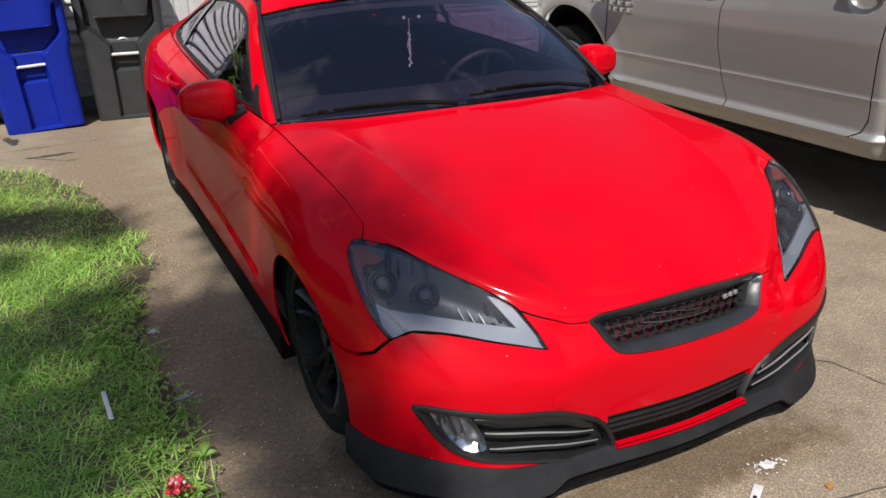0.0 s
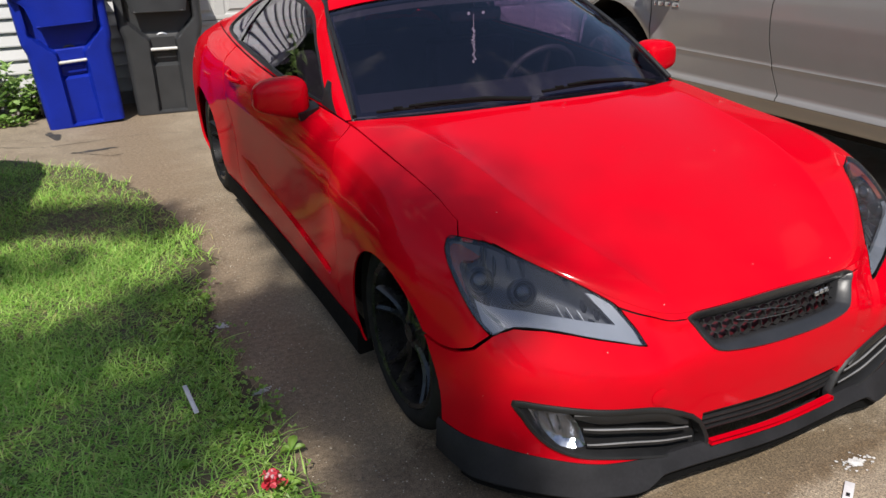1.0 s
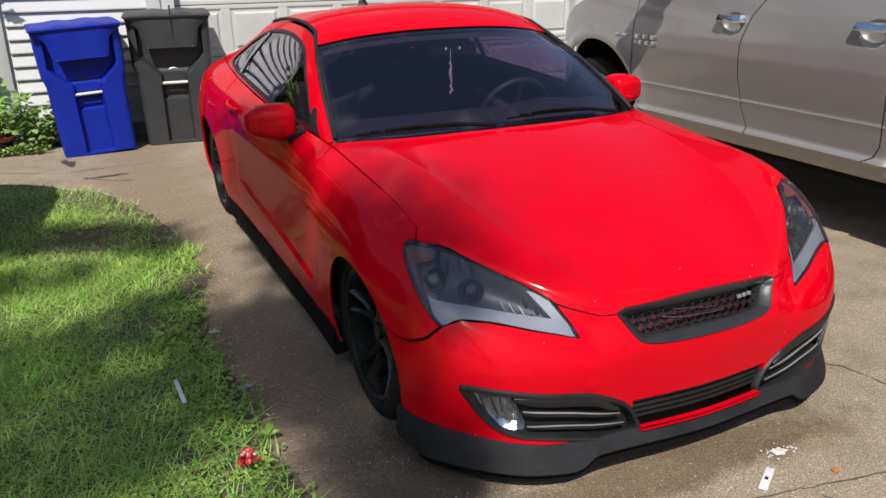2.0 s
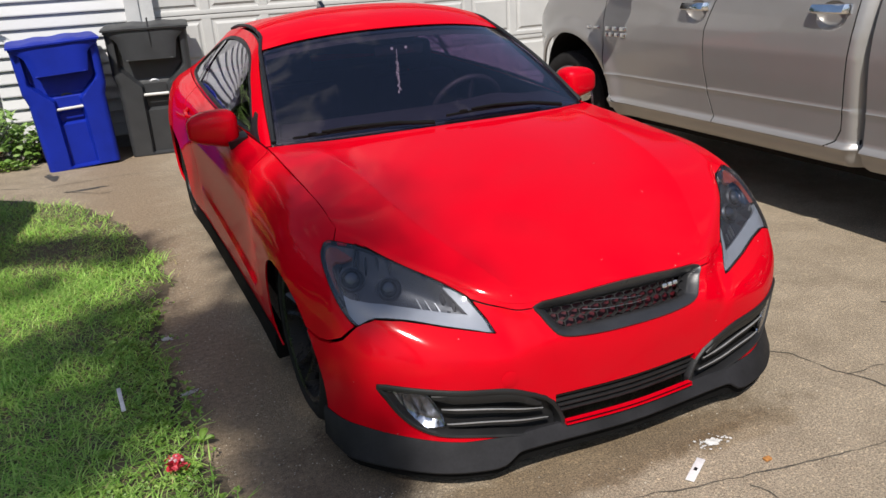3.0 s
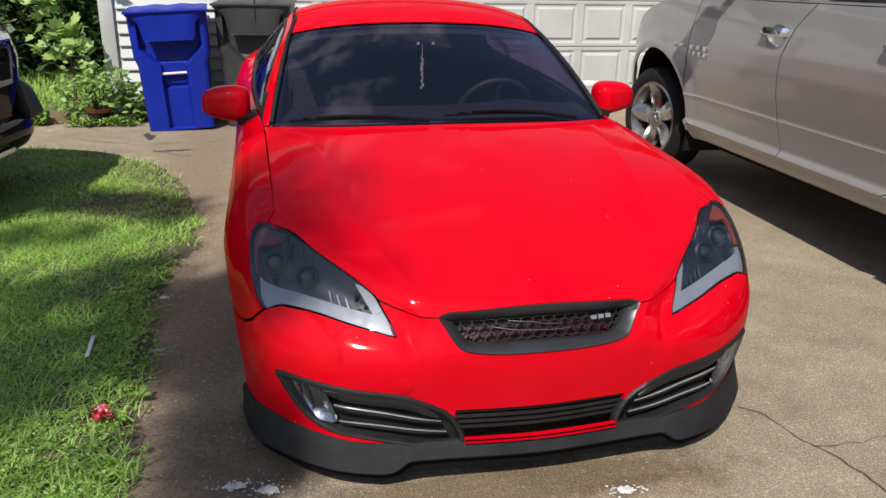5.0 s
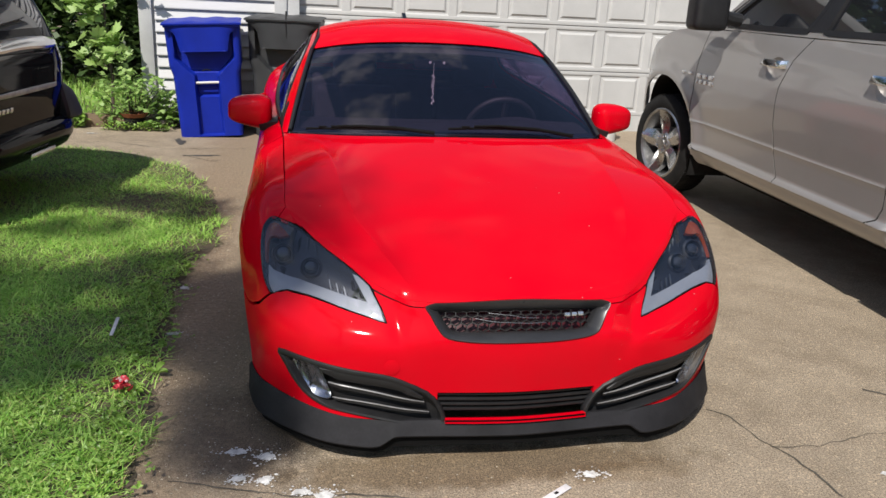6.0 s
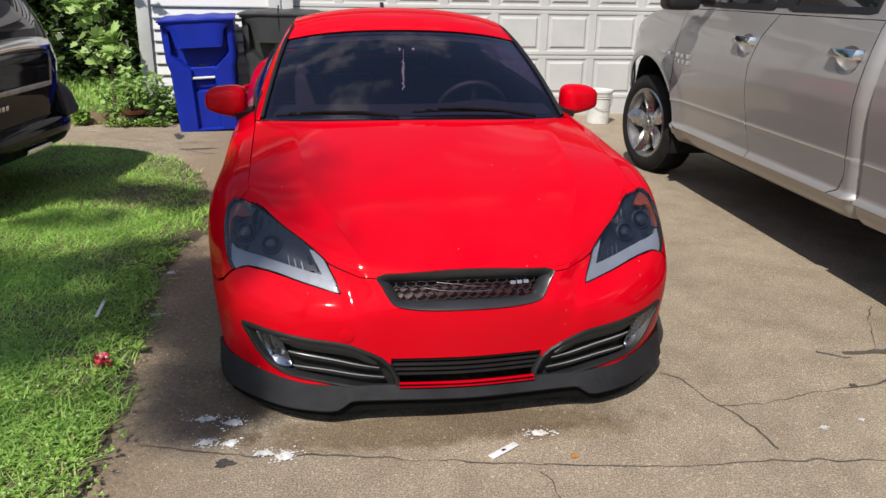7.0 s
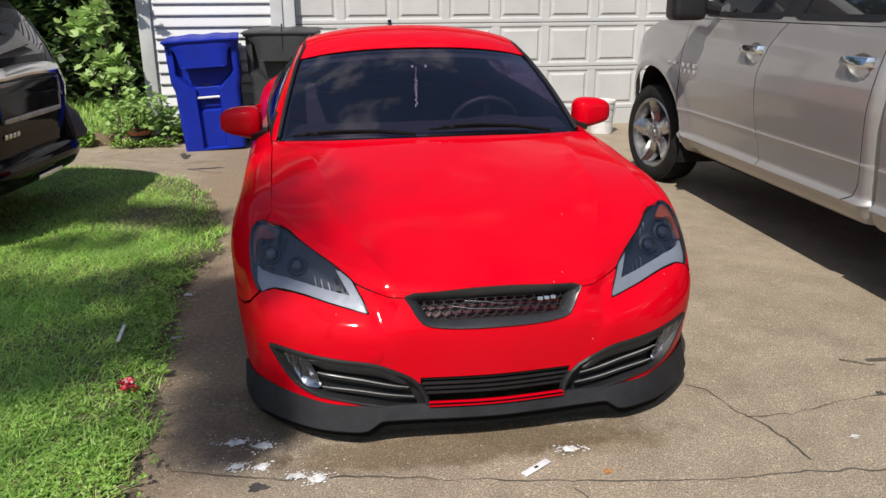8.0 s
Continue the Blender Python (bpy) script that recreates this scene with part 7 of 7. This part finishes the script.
back_lawn = bmesh.new()
grid_mesh(back_lawn, lambda u, v: Vector((-12 + 9.75 * u, 6.62 + 12 * v, 0.05 + 0.02 * noise.noise((u * 20, v * 20, 0)))), 30, 30)
tagged(new("back_soil", mesh_of("back_soil", back_lawn, M_SOIL, 180)), "soil of the back garden beside the house", "soil", kind="structure")
k = 9000
xy = np.column_stack([rng.uniform(-6.5, -2.35, k), rng.uniform(6.7, 10.5, k)])
tagged(blades("back_grass", xy, rng.uniform(0.05, 0.13, k), rng.uniform(0.02, 0.08, k), rng.uniform(0.008, 0.014, k), M_GRASS, 0.05), "grass of the back garden beside the house", "grass", kind="stuff")

rs = np.random.default_rng(21)
cs = np.column_stack([rs.uniform(-10, -2.5, 900), rs.uniform(9.2, 12.5, 900), rs.uniform(0.1, 5.0, 900)])
vs, fs = leaf_cloud(rs, cs, 44, 0.15, np.array([0.42, 0.4, 0.36]))
cs = np.column_stack([rs.uniform(-16, -1.5, 900), rs.uniform(13.0, 15.5, 900), rs.uniform(0.0, 7.5, 900)])
v2, f2 = leaf_cloud(rs, cs, 16, 0.55, np.array([0.5, 0.4, 0.45]))
fs += [tuple(i + len(vs) for i in f) for f in f2]
vs += v2
tagged(new("woodland", soup("woodland", vs, fs, M_WOODS)), "dark green wood behind the house", "trees", kind="stuff")
# trees all round the plot, seen only in reflections
a = rs.uniform(0, 2 * np.pi, 700)
rad = rs.uniform(26, 40, 700)
cs = np.column_stack([rad * np.cos(a), rad * np.sin(a), rs.uniform(0, 1, 700) ** 1.3 * 8.5])
cs = cs[~((cs[:, 1] > 5) & (np.abs(cs[:, 0]) < 9))]
vs, fs = leaf_cloud(rs, cs, 12, 1.5, np.array([1.6, 1.6, 0.9]))
tagged(new("far_trees", soup("far_trees", vs, fs, M_WOODS)), "distant trees round the plot", "trees", kind="stuff")


# ---- the shade tree behind the camera ----
def shade_tree():
    t = thing("shade_tree", "tall leafy shade tree on the lawn behind", "tree", (-7.4, -8.6, 0))
    rs = np.random.default_rng(5)
    reach = 14.0
    bm = bmesh.new()
    top = Vector((0.5, 0.6, 8.8))
    tube(bm, [(0, 0, 0), (0.05, 0.0, 2.0), (0.15, 0.1, 4.5), (0.35, 0.3, 7.0), top], 0.26, 14, 0.45)
    part("trunk", bm, M_BARK, t)
    limbs = bmesh.new()
    boughs, leaves_v, leaves_f = [], [], []
    # each bough: where its shade falls on the ground, its half widths, how many sprays it bears and the size of their leaves
    BOUGHS = [(-1.75, 1.46, 0.60, 0.52, 84, .12), (-1.05, 1.47, 0.32, 0.50, 66, .12), (-0.62, 1.12, 0.14, 0.34, 40, .10), (-0.45, 1.18, 0.13, 0.48, 58, .05), (-0.31, 1.14, 0.12, 0.44, 23, .045), (-0.36, 1.62, 0.07, 0.16, 8, .05), (-0.69, 2.60, 0.14, 0.80, 64, .10),
              (-2.15, 3.56, 0.38, 0.15, 24, .12), (-1.62, 3.38, 0.40, 0.17, 28, .12), (-1.33, 3.12, 0.14, 0.11, 8, .12), (-2.45, 1.75, 0.42, 0.5, 28, .12), (-2.05, 2.75, 0.28, 0.12, 11, .12), (-1.48, 2.15, 0.18, 0.11, 10, .12), (-0.91, 0.44, 0.08, 0.27, 90, .10), (-1.0, 1.28, 0.06, 0.60, 60, .08), (-1.78, 0.92, 0.42, 0.20, 26, .12)]
    for x, y, hx, hy, n, leaf in BOUGHS:
        c = Vector((x, y, 0)) + SUN * reach - Vector((-7.4, -8.6, 0))
        tube(limbs, [top, top.lerp(c, 0.5) + Vector((0, 0, 0.5)), c], 0.022, 7, 0.4)
        q = rs.uniform(-1, 1, (n * 3, 2))
        q = q[(q ** 2).sum(1) < 1][:n]
        cs = np.column_stack([c.x + q[:, 0] * hx, c.y + q[:, 1] * hy, np.full(len(q), c.z)]) + np.outer(rs.uniform(-0.7, 0.7, len(q)), np.array(SUN))
        vs, fs = leaf_cloud(rs, cs, 12, leaf, np.array([0.09, 0.09, 0.08]) * (1.3 if leaf < 0.08 else 1.0))
        o = len(leaves_v)
        leaves_v += vs
        leaves_f += [tuple(i + o for i in f) for f in fs]
    part("limbs", limbs, M_BARK, t)
    ob = new("crown", soup("crown", leaves_v, leaves_f, M_BUSH))
    ob.parent = t
    return t


shade_tree()

# ---- litter and marks on the ground ----
stick = thing("plastic_strip", "thin white plastic strip lying in the grass", "litter", (-1.482, 1.175, 0.055), 3)
part("strip", boxed(-0.0075, 0.0075, -0.095, 0.095, -0.002, 0.002, 0.001), M_PAPER, stick)
card = thing("card_strip", "narrow pale pink card strip with a printed dot", "litter", (0.085, -0.118, 0.004), 33)
part("card", boxed(-0.062, 0.062, -0.013, 0.013, 0.0, 0.003, 0.001), M_PAPER, card)
part("printed_dot", boxed(-0.008, 0.008, -0.005, 0.005, 0.0028, 0.0042, 0.001), M_BLACKPL, card)
chip = thing("wood_chip", "small orange wood chip on the asphalt", "litter", (0.31, -0.18, 0.0))
part("chip", boxed(-0.012, 0.012, -0.009, 0.009, 0.001, 0.009, 0.003), M_ORANGE, chip)


def flower(x, y):
    f = thing("fallen_flower", "crumpled red and white flower lying on the grass edge", "flower", (x, y, 0.05))
    r = random.Random(2)
    bm = bmesh.new()
    for i in range(26):
        a, q = r.uniform(0, 6.28), r.uniform(0, 0.036)
        b = bmesh.new()
        c = Vector((q * math.cos(a), q * math.sin(a), r.uniform(0, 0.03)))
        n = Vector((r.uniform(-1, 1), r.uniform(-1, 1), r.uniform(0.2, 1))).normalized()
        t1 = n.orthogonal().normalized()
        t2 = n.cross(t1)
        s = r.uniform(0.010, 0.018)
        vs = [bm.verts.new(c + s * (math.cos(k) * t1 + math.sin(k) * t2) + n * 0.004 * math.cos(2 * k)) for k in np.linspace(0, 5.2, 6)]
        bm.faces.new(vs)
        b.free()
    part("petals", bm, M_FLOWER, f, "crumpled red petals", 0)
    bm = bmesh.new()
    for i in range(7):
        a, q = r.uniform(0, 6.28), r.uniform(0, 0.03)
        bmesh.ops.create_icosphere(bm, subdivisions=1, radius=0.006, matrix=Matrix.Translation((q * math.cos(a), q * math.sin(a), 0.03)))
    part("pale_tips", bm, M_PINKW, f)


flower(-1.345, 0.615)

WEEDS = [(-1.20, 0.78, .09), (-1.25, 0.62, .07), (-1.30, 0.95, .07), (-1.22, 0.30, .08), (-1.33, 1.25, .06), (-1.38, 1.75, .07), (-1.30, 0.45, .07), (-1.45, 0.1, .08), (-1.26, 0.15, .07), (-1.42, 0.5, .06),
         (-1.36, 1.45, .06), (-1.5, 0.85, .06), (-1.6, 0.3, .07), (-1.21, 1.02, .05), (-1.24, 2.02, .05)]
rw = random.Random(31)
for x, y, s in WEEDS:
    w = thing("broadleaf_weed", "low broad-leaved green weed at the lawn's edge", "weed", (x - 0.05, y, 0.012), rw.uniform(0, 360), group="weeds along the lawn edge")
    for i in range(rw.randint(5, 8)):
        ln, a = s * 0.46 * rw.uniform(0.6, 1.2), 6.28 * i / 7 + rw.uniform(-.3, .3)
        up = rw.uniform(0.2, 0.6)
        bm = bmesh.new()
        grid_mesh(bm, lambda u, v: Vector((ln * v * math.cos(a) - (u - .5) * ln * 0.62 * math.sin(math.pi * min(1, v * 0.93 + .05)) * math.sin(a),
                                           ln * v * math.sin(a) + (u - .5) * ln * 0.62 * math.sin(math.pi * min(1, v * 0.93 + .05)) * math.cos(a),
                                           ln * up * math.sin(2.2 * v) + 0.012 * abs(u - .5) * 2 + 0.006)), 4, 6)
        part("leaf", bm, M_WEED, w, smooth=180)

# cracks
ribbon("crack", [(.80, .37), (.90, .30), (.94, .10), (.97, .06), (1.0, -.12), (1.02, -.30)], 0.0074, M_CRACK, seed=1)
ribbon("crack", [(.90, .075), (.97, .06), (1.12, .055), (1.35, .10), (1.57, .12), (1.9, .2), (2.4, .25)], 0.0087, M_CRACK, seed=2)
ribbon("crack", [(2.0, -.42), (1.21, -.33), (1.02, -.30), (.61, -.28), (.16, -.2), (-.11, -.15), (-.5, -.06), (-.78, -.02), (-1.0, .05), (-1.17, .1)], 0.0062, M_CRACK, seed=3)
ribbon("crack", [(.16, -.2), (.20, -.32), (.18, -.5)], 0.0050, M_CRACK, seed=4)
ribbon("crack", [(2.22, .92), (2.187, .865), (2.07, .735), (1.988, .59), (1.90, .455), (1.80, .38)], 0.0070, M_CRACK, seed=10)
ribbon("crack", [(1.66, .41), (1.75, .40), (1.90, .40), (2.02, .43)], 0.034, M_CRACK, seed=11)
ribbon("crack", [(1.55, .44), (1.62, .42), (1.70, .36), (1.80, .38)], 0.0186, M_CRACK, seed=5)
ribbon("crack", [(1.50, .16), (1.58, .13), (1.66, .15)], 0.0248, M_CRACK, seed=6)
ribbon("crack", [(-3.2, 5.75), (-2.4, 5.72), (-1.9, 5.45), (-1.2, 5.5), (-.6, 5.3)], 0.0074, M_CRACK, seed=7, wander=0.02)
ribbon("crack", [(-1.75, 5.2), (-1.45, 4.9), (-1.3, 4.95)], 0.0186, M_CRACK, seed=8)
ribbon("crack", [(1.3, 3.3), (1.75, 3.25), (2.0, 3.3)], 0.0062, M_CRACK, seed=9)
blot("stain", -1.83, 5.82, .045, .16, M_STAIN, 2, 0.3, 0.003)
blot("stain", -1.55, 5.15, .16, .03, M_STAIN, 3, 0.1, 0.003)
blot("stain", -.82, -.06, .035, .02, M_STAIN, 4)
blot("stain", 1.28, 1.45, .05, .02, M_STAIN, 6)
# pale splats
SPLATS = [(-.81, .18, .05, .035), (-.89, .07, .038, .026), (-.81, .05, .03, .03), (-.91, .22, .06, .02), (-.63, -.05, .05, .04), (-.70, -.02, .05, .02), (.23, -.03, .045, .028), (1.25, -.13, .012, .010),
          (-1.275, 1.76, .035, .03), (-1.25, 1.19, .04, .018), (-2.75, 6.2, .09, .03), (1.42, -.1, .006, .006)]
def splat(x, y, a, b, seed):
    """Chalky specks dusted round one place."""
    r = random.Random(seed)
    bm = bmesh.new()
    for i in range(int(95 * min(1.0, a / 0.04)) + 6):
        q = abs(r.gauss(0, 0.62))
        g, s = r.uniform(0, 6.28), r.uniform(0.0018, 0.0058) * (1.9 if q < 0.45 else 1.0)
        cx, cy = x + a * q * math.cos(g), y + b * q * math.sin(g)
        bm.faces.new([bm.verts.new((cx + s * r.uniform(0.6, 1.4) * math.cos(w), cy + s * r.uniform(0.5, 1.2) * math.sin(w), 0.0030 + 0.00004 * i)) for w in np.linspace(0, 5.24, 6)])
    return part("pale_splat", bm, M_SPLAT, ground, smooth=0)


for i, (x, y, a, b) in enumerate(SPLATS):
    splat(x, y, a, b, 40 + i)
# loose grit and fallen bits
k = 52000
gx = rng.uniform(-1.4, 2.2, k)
gy = rng.uniform(-0.8, 3.6, k)
near = np.exp(-((gx + 1.12) / 0.28) ** 2)
keep = (rng.uniform(0, 1, k) < 0.09 + 0.55 * near) & ~((np.abs(gx) < 0.8) & (gy > 0.3))
gx, gy = gx[keep], gy[keep]
vs, fs = [], []
for x, y in zip(gx, gy):
    s = float(0.0014 + 0.0036 * rng.uniform(0, 1) ** 2.2)
    o = len(vs)
    a = float(rng.uniform(0, 6.28))
    vs += [(x + s * math.cos(a + j * 2.1), y + s * math.sin(a + j * 2.1) * 0.8, 0.0005) for j in range(3)] + [(x, y, s * 0.9)]
    fs += [(o, o + 1, o + 3), (o + 1, o + 2, o + 3), (o + 2, o, o + 3)]
tagged(new("grit", soup("grit", vs, fs, leaf_mat("loose_grit", (0.10, 0.09, 0.075), (0.50, 0.46, 0.40), 0.95, 0.0))), "loose pale grit scattered over the asphalt", "grit", kind="stuff")
